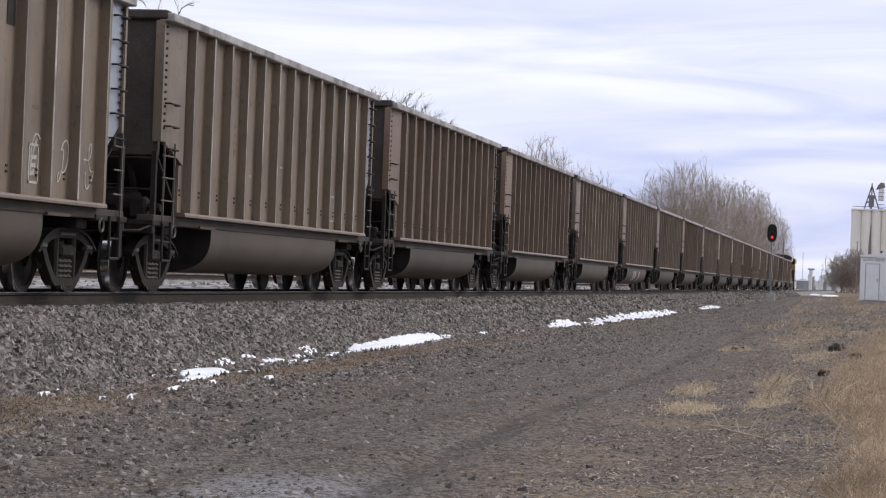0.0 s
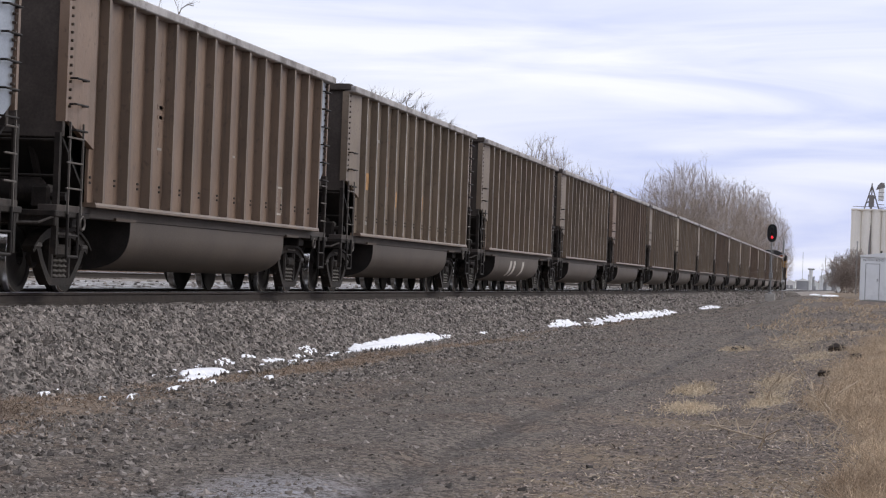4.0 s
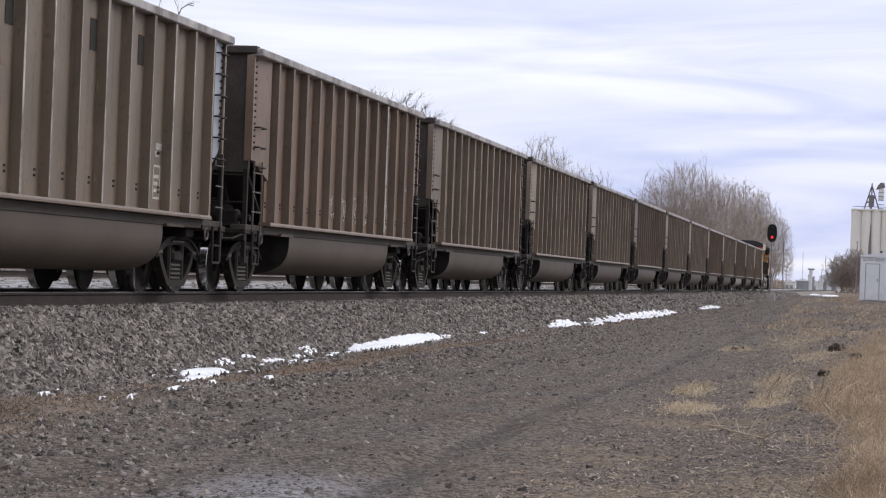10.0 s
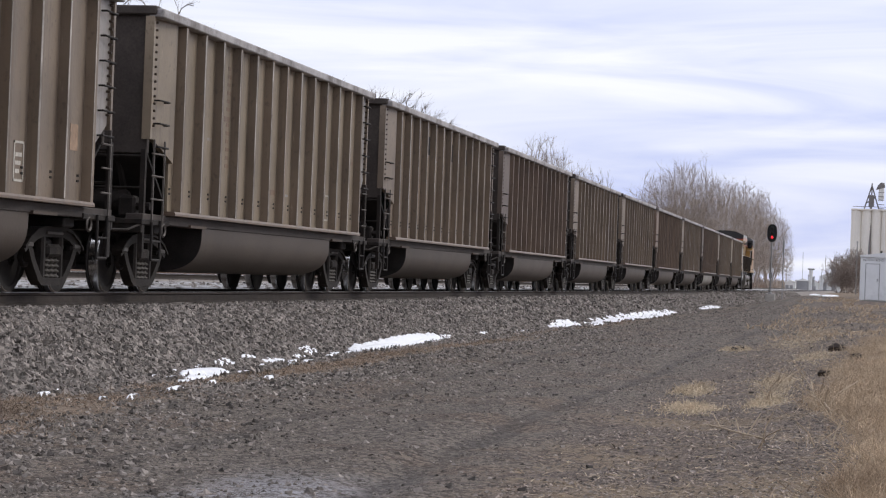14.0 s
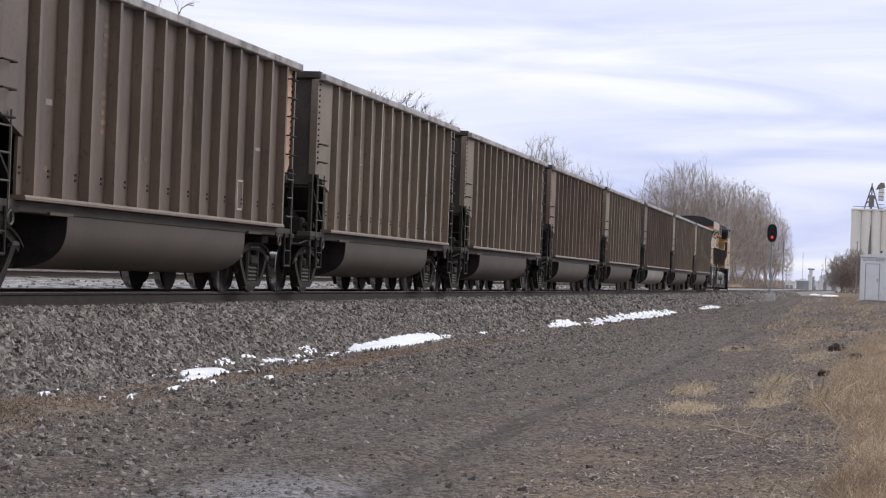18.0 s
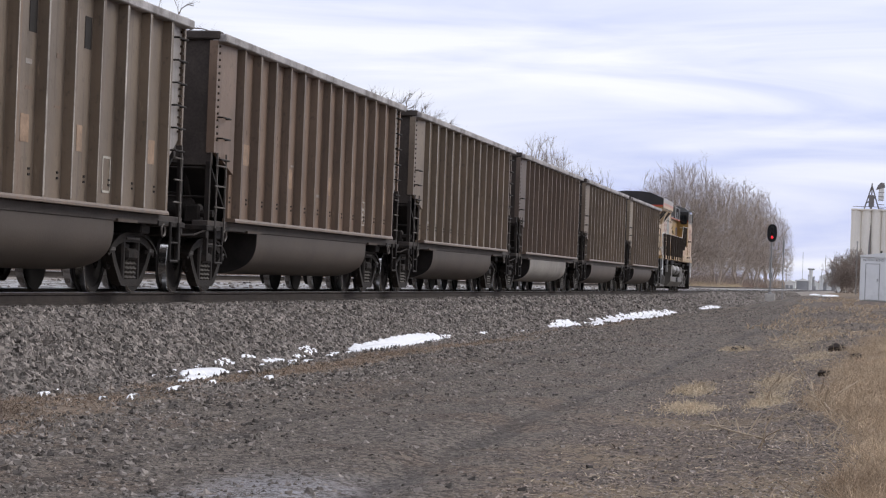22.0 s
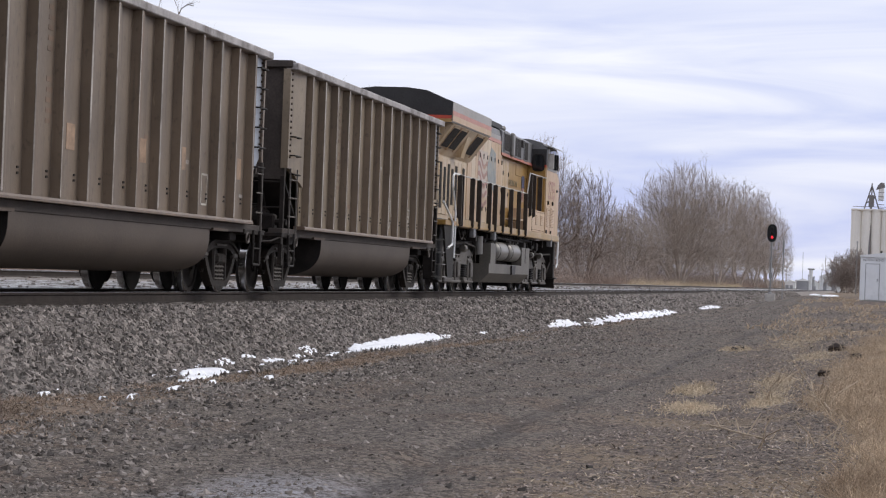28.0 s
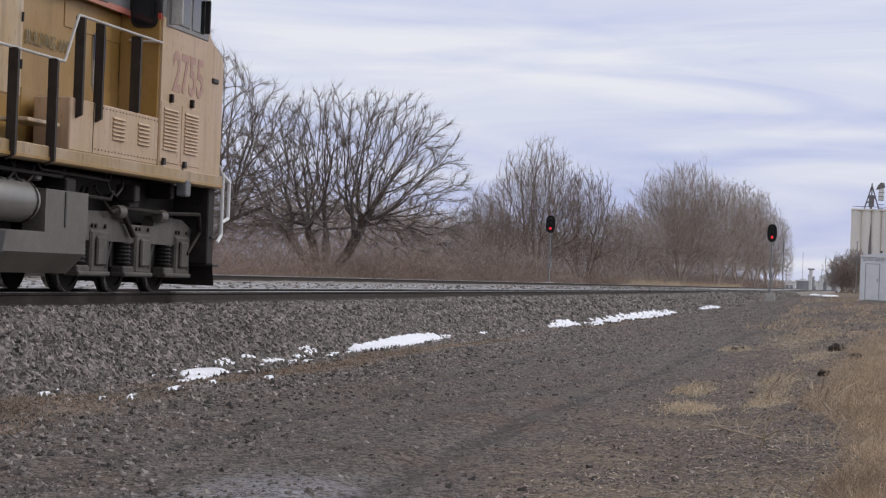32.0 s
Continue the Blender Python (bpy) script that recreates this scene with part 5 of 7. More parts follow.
    for xc in (-3.55, -17.9):
        truck = part("truck", Shape().box(xc - 2.6, xc + 2.6, -0.5, 0.5, 0.45, 0.95, 0.05), BLACK, lo)
        for s in (-1, 1):
            fr = Shape().prism([(xc - 2.75, 0.98), (xc - 2.2, 1.12), (xc - 0.9, 1.14), (xc - 0.75, 0.98), (xc + 0.75, 0.98), (xc + 0.9, 1.14), (xc + 2.2, 1.12), (xc + 2.75, 0.98), (xc + 2.6, 0.72), (xc - 2.6, 0.72)], *sym(s, 0.98, 1.16), "y")
            part("side_frame", fr, CAST, truck, "grey cast side frame")
            for k in (-1, 0, 1):
                xa = xc + 1.95 * k
                jb = Shape().box(xa - 0.12, xa + 0.62, *sym(s, 0.98, 1.2), 0.28, 0.86, 0.03).box(xa + 0.02, xa + 0.4, *sym(s, 1.19, 1.25), 0.38, 0.78, 0.06).box(xa - 0.62, xa - 0.12, *sym(s, 0.98, 1.18), 0.27, 0.38, 0.02)
                part("journal_box", jb, CAST, truck)
                part("spring_well", Shape().box(xa - 0.64, xa - 0.1, *sym(s, 0.9, 0.985), 0.36, 0.80), BLACK, truck)
                part("pedestal_slot", Shape().lathe([(0.0, 0.0), (0.0, 0.075), (0.02, 0.07), (0.02, 0.05)], 14, (xa + 0.21, s * 1.245, 0.60), "y"), BLACK, truck)
                part("pedestal_slot", Shape().box(xa + 0.42, xa + 0.56, *sym(s, 1.17, 1.206), 0.34, 0.74, 0.03), BLACK, truck)
                part("pedestal_foot", Shape().box(xa - 0.66, xa + 0.66, *sym(s, 1.0, 1.22), 0.23, 0.30, 0.02), CAST, truck)
                for q in (-0.05, 0.1, 0.5):
                    part("frame_bolt", Shape().rod((xa + q, s * 1.15, 0.92), (xa + q, s * 1.19, 0.92), 0.03, 6), POST, truck)
                coil = [(0.40 + 0.0275 * j, 0.09 + 0.04 * (j % 2)) for j in range(13)]
                part("coil_spring", Shape().lathe(coil, 10, (xa - 0.38, s * 1.08, 0), "z"), DKGREY, truck)
            for k in (-0.5, 0.5):
                xa = xc + 1.95 * k
                part("brake_cylinder", Shape().lathe([(-0.16, 0.0), (-0.16, 0.09), (0.1, 0.1), (0.16, 0.07), (0.16, 0)], 14, (xa, s * 1.2, 1.14), "x"), TANKSIDE, truck, "", True)
                part("brake_lever", Shape().prism([(xa + 0.1, 1.1), (xa + 0.22, 1.1), (xa - 0.25, 0.35), (xa - 0.33, 0.38)], *sym(s, 1.1, 1.14), "y"), BLACK, truck)
            part("damper", Shape().rod((xc - 0.9, s * 1.22, 1.16), (xc - 0.35, s * 1.22, 0.82), 0.04, 8), FRAME, truck)
        for k in (-1, 0, 1):
            ws = new("wheelset", wmesh)
            ws.parent = truck
            ws.matrix_basis = pose(xc + 1.95 * k, 0, 0.53)
            LOCO_WHEELS.append((ws, xc + 1.95 * k, 0.53))
    # painted marks
    f = P("painted_flag", Shape().box(-13.9, -12.3, -1.007, -1.002, 2.65, 3.9), FLAGWHITE, "faded painted flag of plain bands")
    for k in range(5):
        v = []
        for j in range(9):
            x = -13.95 + 0.2 * j
            z = 3.78 - 0.27 * k + 0.12 * math.sin(j * 0.9 + 0.5) - 0.03 * j
            v += [(x, -1.011, z), (x, -1.011, z - 0.13)]
        s2 = Shape().add(v, [(2 * j, 2 * j + 2, 2 * j + 3, 2 * j + 1) for j in range(8)])
        P("flag_band", s2, FLAGRED, "", False, f)
    P("flag_patch", Shape().prism([(-12.35, 3.5), (-11.75, 4.08), (-10.95, 3.95), (-10.75, 3.1), (-10.7, 2.55), (-11.3, 2.9), (-12.2, 3.1)], -1.009, -1.002, "y"), FLAGBLUE, "faded blue-grey field")
    lettering("road_number", "2755", 0.80, LETTER, lo, pose(-3.2, -1.505, 2.98, 90, 0, 0), 0.018)
    lettering("slogan", "BUILDING AME", 0.25, GREYTEXT, lo, pose(-7.6, -0.895, 3.2, 90, 0, 0))
    sh = P("shield_panel", Shape().box(-4.95, -4.5, -0.90, -0.87, 2.8, 3.55), SHIELDWHITE, "plain red, white and blue shield shape")
    P("shield_top", Shape().box(-4.97, -4.48, -0.906, -0.902, 3.22, 3.6), SHIELDBLUE, "", False, sh)
    for k in range(3):
        P("shield_bar", Shape().box(-4.93 + 0.14 * k, -4.87 + 0.14 * k, -0.906, -0.902, 2.82, 3.22), SHIELDRED, "", False, sh)
    return lo


LOCO = locomotive()
LOCO.matrix_basis = pose(344.0, TRACK, 0)


# ---- bare trees and brush beyond the tracks
BARK = mat("grey_brown_bark", (0.105, 0.088, 0.077), 0.9, 0, 0.3, 3, 20, 0.2)
TWIG = mat("bare_twigs", (0.165, 0.137, 0.12), 0.9, 0, 0.25, 0.6, 10, 0.0, fleck=0.35)
# far twigs: distance haze is put into this paler colour
TWIGFAR = mat("haze_paled_twigs", (0.36, 0.305, 0.26), 0.9, 0, 0.15, 0.1, 10, 0.0, fleck=0.15)
TWIGMID = mat("brown_bare_twigs", (0.26, 0.212, 0.18), 0.9, 0, 0.2, 0.2, 10, 0.0, fleck=0.2)
BRUSH = mat("red_brown_brush", (0.31, 0.238, 0.196), 0.95, 0, 0.2, 0.12, 10, 0.0, (0.14, 0.105, 0.088), 0.4, fleck=0.18)
STRAW = mat("dry_straw", (0.50, 0.385, 0.265), 0.9, 0, 0.25, 0.8, 20, 0.0, (0.30, 0.22, 0.15), 0.4, fleck=0.28)
DULLSTRAW = mat("dull_brown_grass", (0.33, 0.25, 0.185), 0.9, 0, 0.3, 0.8, 20, 0.0, (0.16, 0.12, 0.09), 0.4, fleck=0.35)
PALESTRAW = mat("bleached_straw", (0.56, 0.455, 0.32), 0.9, 0, 0.2, 0.2, 20, 0.0, fleck=0.3)
DEADSTEM = mat("bleached_stem", (0.45, 0.36, 0.26), 0.85, 0, 0.2, 5, 30, 0.1)


def sticks(segs, n=3):
    """Tapered rods from arrays of p, q, r0, r1, as vertices and faces."""
    a = segs if isinstance(segs, np.ndarray) else np.array([(*s[0], *s[1], s[2], s[3]) for s in segs], float)
    p, q, r0, r1 = a[:, :3], a[:, 3:6], a[:, 6], a[:, 7]
    d = q - p
    d /= np.linalg.norm(d, axis=1)[:, None] + 1e-9
    ref = np.where(np.abs(d[:, 2:3]) > 0.9, [[1.0, 0, 0]], [[0, 0, 1.0]])
    s = np.cross(d, ref)
    s /= np.linalg.norm(s, axis=1)[:, None] + 1e-9
    t = np.cross(d, s)
    rings = []
    for c, r in ((p, r0), (q, r1)):
        for k in range(n):
            w = 2 * math.pi * k / n
            rings.append(c + r[:, None] * (math.cos(w) * s + math.sin(w) * t))
    v = np.stack(rings, 1).reshape(-1, 3)
    base_i = np.arange(len(a))[:, None] * 2 * n
    f = np.concatenate([base_i + np.array([k, (k + 1) % n, n + (k + 1) % n, n + k]) for k in range(n)], 0)
    return v, f


def spikes(a):
    """Three-sided points from arrays of p, q, r0."""
    p, q, r = a[:, :3], a[:, 3:6], a[:, 6]
    d = q - p
    d /= np.linalg.norm(d, axis=1)[:, None] + 1e-9
    s = np.cross(d, np.where(np.abs(d[:, 2:3]) > 0.9, [[1.0, 0, 0]], [[0, 0, 1.0]]))
    s /= np.linalg.norm(s, axis=1)[:, None] + 1e-9
    t = np.cross(d, s)
    v = np.stack([p + r[:, None] * (math.cos(w) * s + math.sin(w) * t) for w in (0, 2.094, 4.189)] + [q], 1).reshape(-1, 3)
    f = (np.arange(len(a))[:, None, None] * 4 + np.array([(0, 1, 3), (1, 2, 3), (2, 0, 3)])[None]).reshape(-1, 3)
    return v, f


def grow(rs, roots, aims, step, reach, kill, keep=0.75, lift=0.0, out=0.35, centre=0.0, spread=5.0, rounds=160):
    """Branches that grow from the roots towards free space until it is filled. Nodes: place, parent, root."""
    pos, par, way, own = [np.array(r[0], float) for r in roots], [-1] * len(roots), [np.array(r[1], float) / np.linalg.norm(r[1]) for r in roots], list(range(len(roots)))
    near, dist = np.zeros(len(aims), int), np.full(len(aims), 1e9)
    alive = np.ones(len(aims), bool)
    fresh = list(range(len(pos)))
    kids = {}
    for k in range(rounds):
        for lo in range(0, len(fresh), 200):
            ids = np.array(fresh[lo:lo + 200])
            d = np.linalg.norm(aims[alive][:, None] - np.array([pos[i] for i in ids])[None], axis=2)
            best = d.argmin(1)
            m = d[np.arange(len(d)), best]
            idx = np.where(alive)[0]
            better = m < dist[idx]
            dist[idx[better]], near[idx[better]] = m[better], ids[best[better]]
        alive &= dist > kill
        use = alive & (dist < reach)
        if not use.any():
            break
        pull = np.zeros((len(pos), 3))
        v = aims[use] - np.array(pos)[near[use]]
        np.add.at(pull, near[use], v / np.linalg.norm(v, axis=1)[:, None])
        fresh = []
        for i in np.unique(near[use]):
            g = pull[i] / (np.linalg.norm(pull[i]) + 1e-9)
            d = g + keep * way[i] + rs.normal(size=3) * 0.2
            d[2] += lift
            away = pos[i] - np.array([0, 0, centre])
            d += out * min(1.6, np.linalg.norm(away) / spread) * away / (np.linalg.norm(away) + 0.5)
            d /= np.linalg.norm(d)
            if d @ way[i] < 0.55:
                d = d + (0.9 - d @ way[i]) * way[i]
                d /= np.linalg.norm(d)
            had = kids.setdefault(int(i), [])
            if len(had) > 2 or any(d @ h > 0.93 for h in had):
                continue
            had.append(d)
            pos.append(pos[i] + d * step)
            par.append(int(i))
            way.append(d)
            own.append(own[i])
            fresh.append(len(pos) - 1)
        if not fresh:
            break
    return np.array(pos), np.array(par), np.array(way), np.array(own)


def crown_points(rs, n, height, width, low, lobes, shell=0.55):
    """Free space inside an uneven dome; low: the share of the height at which the crown is widest."""
    q = rs.normal(size=(n, 3))
    q /= np.linalg.norm(q, axis=1)[:, None]
    q[:, 2] = np.where(q[:, 2] < -0.55, -q[:, 2], q[:, 2])
    a = np.arctan2(q[:, 2], q[:, 1])
    ph = rs.uniform(0, 6.28, 3)
    rim = 1 + lobes * (np.sin(4 * a + ph[0]) + 0.7 * np.sin(9 * a + ph[1])) + lobes * 0.6 * np.sin(7 * q[:, 0] + ph[2])
    q *= (rs.random(n) ** shell * rim)[:, None]
    z = np.where(q[:, 2] > 0, low + q[:, 2] * (1 - low), low + q[:, 2] * low * 1.1) * height
    return np.stack([q[:, 0] * 0.5 * width, q[:, 1] * 0.5 * width, np.maximum(z, 0.4)], -1)


def tree(x, y, label, stems, height, width, r, seed, lean=0.5, twig=None, offset=0.0, thin=0.012, group="bare trees beyond the tracks", aims=2600, step=0.4, low=0.35, shoots=2, shoot=0.6, keep=0.75, lift=0.0, lobes=0.05, kill=0.9, girth=1.9, bole=1.2, out=0.45, stray=0.27, haze=0):
    """A leafless tree: stems that fork outwards until they fill the crown, ending in fine shoots."""
    rs = np.random.default_rng(seed)
    z = float(land(np.array(x), np.array(y))) - 0.1
    pts = crown_points(rs, aims, height, width, low, lobes)
    pts[:, 1] += offset * pts[:, 2] / height
    roots = []
    for k in range(stems):
        w = 2 * math.pi * (k + 0.6 * rs.random()) / stems
        ln = lean * rs.uniform(0.5, 1.1) * (stems > 1)
        roots.append(((0.3 * (stems > 1) * math.cos(w), 0.3 * (stems > 1) * math.sin(w), 0.0), (ln * math.cos(w), ln * math.sin(w), 1.0)))
    # bare lower stems first
    up = [(np.array(p) + np.array(d) / np.linalg.norm(d) * bole, d) for p, d in roots]
    pos, par, way, own = grow(rs, up, pts, step, max(width, height), step * kill * 1.6, keep, lift, out, 0.12 * height, 0.4 * height)
    n = len(pos)
    size = np.zeros(n)
    kids = np.bincount(par[par >= 0], minlength=n)
    size[kids == 0] = 1.0
    for i in range(n - 1, -1, -1):
        if par[i] >= 0:
            size[par[i]] += size[i]
    rad = np.maximum(thin, r * (size / size.max()) ** (1 / girth))
    i = np.where(par >= 0)[0]
    # an offshoot starts at its own thickness, the main limb runs on
    start = np.minimum(rad[par[i]], rad[i] * 1.25)
    seg = np.concatenate([pos[par[i]], pos[i], start[:, None], rad[i][:, None], own[i][:, None]], 1)
    foot = np.array([(*a[0], *b[0], rad[k] * 1.25, rad[k], k) for k, (a, b) in enumerate(zip(roots, up))], float)
    fine = np.where((size <= 4) & (par >= 0))[0]
    src = np.repeat(fine, shoots)
    d = way[src] + rs.normal(size=(len(src), 3)) * stray
    d[:, 2] += 0.08
    d /= np.linalg.norm(d, axis=1)[:, None]
    ln = shoot * (0.35 + rs.random((len(src), 1)))
    w = np.full((len(src), 1), thin)
    at = pos[src] - way[src] * step * rs.random((len(src), 1))
    small = np.concatenate([at, at + d * ln, w], 1)
    if haze:
        # the finest twigs, evenly through the crown
        c = crown_points(np.random.default_rng(seed), haze, height * 0.97, width * 0.97, low, lobes, 0.42)
        c[:, 1] += offset * c[:, 2] / height
        u = c - np.array([0, 0, 0.2 * height])
        u = u / (np.linalg.norm(u, axis=1)[:, None] + 0.1) + rs.normal(size=(haze, 3)) * 0.4
        u[:, 2] += 0.35
        u /= np.linalg.norm(u, axis=1)[:, None]
        k = shoot * (0.3 + 0.6 * rs.random((haze, 1)))
        small = np.concatenate([small, np.concatenate([c - u * k, c + u * k * 0.3, np.full((haze, 1), thin * 0.85)], 1)])
    big = seg[:, 6] > 0.06
    t = base("bare_tree", label, "tree", group, pose(x, y, z))
    limbs = np.concatenate([foot, seg[big]])
    rest = seg[~big]
    for name, ss, m, k in [("stem", limbs[limbs[:, 8] == k], BARK if twig in (None, TWIG) else twig, 6) for k in range(stems)] + [("crown", rest, twig or TWIG, 3)]:
        if len(ss):
            v, f = sticks(ss[:, :8], k)
            f = f.tolist()
            if name == "crown":
                v2, f2 = spikes(small)
                v, f = np.concatenate([v, v2]), f + (f2 + len(v)).tolist()
            ob = raw(name, v, f, m)
            ob.parent = t
            if name == "crown":
                tagged(ob, kind="stuff")
    return t


tree(152, 35.6, "large bare spreading tree with arching limbs", 5, 13.0, 18.6, 0.34, 11, 1.0, TWIG, -1.3, 0.0105, aims=4600, step=0.36, low=0.38, shoots=3, shoot=0.85, keep=1.0, bole=1.4, out=0.8, stray=0.36, lobes=0.03)
tree(131, 39.4, "bare spreading tree with dark fine branches", 4, 13.8, 14.5, 0.30, 12, 0.7, TWIG, 0.0, 0.0105, aims=3000, step=0.36, low=0.42, shoots=3, shoot=0.8, keep=1.0, bole=2.0, out=0.8, stray=0.35)
tree(112, 35.6, "tall bare tree behind the train", 3, 14.4, 9.0, 0.25, 13, 0.4, TWIG, 0.0, 0.0075, aims=1000, step=0.36, shoots=2, shoot=0.7, keep=1.0, bole=2.0, stray=0.35)
for tx, ty, th, tw, ts, na, nh in ((272, 38.4, 16.8, 13.5, 6, 2600, 9000), (279, 33.6, 14.0, 10.5, 5, 1500, 6000), (262, 42.6, 11.0, 9.0, 4, 1100, 5000)):
    tree(tx, ty, "bare multi-stemmed tree with upright grey branches", ts, th, tw, 0.017 * th, 21 + ts, 0.55, TWIGMID, 0.0, 0.014, aims=na, step=0.45, low=0.4, shoots=2, shoot=1.2, keep=1.0, lift=0.1, lobes=0.05, out=0.8, stray=0.4, haze=nh)
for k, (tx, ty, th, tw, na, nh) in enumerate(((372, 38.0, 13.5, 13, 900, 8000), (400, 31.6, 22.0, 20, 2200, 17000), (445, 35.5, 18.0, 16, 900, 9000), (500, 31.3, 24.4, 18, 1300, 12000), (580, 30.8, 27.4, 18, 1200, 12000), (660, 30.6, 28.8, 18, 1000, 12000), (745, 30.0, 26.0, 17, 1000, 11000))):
    tree(tx, ty, "dense bare tree in a grey-brown clump paled for haze", 5, th, tw, 0.3, 30 + k, 0.8, TWIGFAR, 0.0, 0.02, "trees of the far clump", aims=na, step=0.7, low=0.36, shoots=2, shoot=1.7, keep=1.0, lift=0.03, lobes=0.04, bole=1.2, out=0.8, stray=0.5, haze=nh)


def make_brush(name, n, xr, yr, hr, seed, material, label, width, lean=0.5, tall=0.45):
    """A tangled thicket of thin twigs, too many to count."""
    rs = np.random.default_rng(seed)
    x = xr[0] + (xr[1] - xr[0]) * rs.random(n)
    y = yr[0] + (yr[1] - yr[0]) * rs.random(n)
    clump = 0.75 + 0.2 * np.sin(x * 0.21 + seed) + 0.15 * np.sin(x * 0.57 + 2 * y) + 0.1 * np.sin(x * 1.3 + y)
    h = (hr[0] + (hr[1] - hr[0]) * rs.random(n)) * np.clip(clump, 0.4, 1.1)
    z = land(x, y) - 0.05
    z0 = h * rs.random(n) ** 1.3 * (1 - tall)
    ln = np.minimum(h - z0, h * tall * (0.6 + 0.6 * rs.random(n)))
    p = np.stack([x, y, z + z0], -1)
    d = rs.normal(size=(n, 3)) * lean
    d[:, 2] = 1
    m = p + d * ln[:, None] * 0.5
    q = m + d * ln[:, None] * 0.5
    w = width * (0.5 + 0.9 * rs.random(n))
    v, f = spikes(np.concatenate([p, q, w[:, None] * 1.15], 1))
    return tagged(raw(name, v, f, material), label, "brush", kind="stuff")


make_brush("roadside_brush", 130000, (70, 255), (31.5, 40.0), (1.6, 4.2), 41, BRUSH, "red-brown leafless brush beyond the far track", 0.0075, 1.1, 0.16)
make_brush("low_brush", 18000, (70, 260), (30.0, 32.5), (0.5, 1.8), 42, BRUSH, "low tangled brown brush beyond the far track", 0.008, 1.0, 0.3)
make_brush("far_brush", 60000, (185, 760), (31.5, 42.0), (3.0, 7.5), 43, TWIGMID, "tall grey-brown brush under the far trees", 0.017, 1.1, 0.16)
make_brush("far_low_brush", 14000, (250, 760), (30.4, 32.0), (1.0, 3.0), 45, BRUSH, "low brown brush under the far trees", 0.025, 0.6)
make_brush("pale_grass_strip", 9000, (290, 560), (28.4, 30.5), (0.4, 1.9), 44, PALESTRAW, "tall pale dry grass beside the far track", 0.02, 0.25, 0.8)


def far_woods():
    """A low distant tree line, one uneven sheet of twigs."""
    rs = np.random.default_rng(51)
    n = 45000
    x = 380 + 560 * rs.random(n)
    y = 95 + 60 * rs.random(n)
    h = 12 + 3.5 * np.abs(np.sin(x * 0.06 + y * 0.03)) + 2.5 * np.abs(np.sin(x * 0.17 + y * 0.11))
    z0 = h * rs.random(n) ** 0.7
    p = np.stack([x, y, z0 - 0.4], -1)
    d = rs.normal(size=(n, 3))
    d[:, 2] = np.abs(d[:, 2]) + 0.5
    q = p + d * 0.9
    w = 0.05 + 0.04 * rs.random((n, 1))
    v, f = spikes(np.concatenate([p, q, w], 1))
    tagged(raw("distant_woods", v, f, TWIGFAR), "distant line of bare trees paled for haze", "woods", kind="stuff")


far_woods()

# ---- signals
SIGNAL = mat("black_signal_paint", (0.012, 0.012, 0.013), 0.5, 0, 0.2, 4, 30, 0.05)
MAST = mat("galvanised_mast", (0.26, 0.26, 0.26), 0.5, 0.5, 0.2, 4, 30, 0.05)
CONC = mat("weathered_concrete", (0.42, 0.40, 0.37), 0.9, 0, 0.15, 2, 30, 0.2)
LAMP = glow("red_signal_lens", (0.95, 0.02, 0.035), 1.6)
LENS = glassy("unlit_lens", (0.02, 0.02, 0.02))


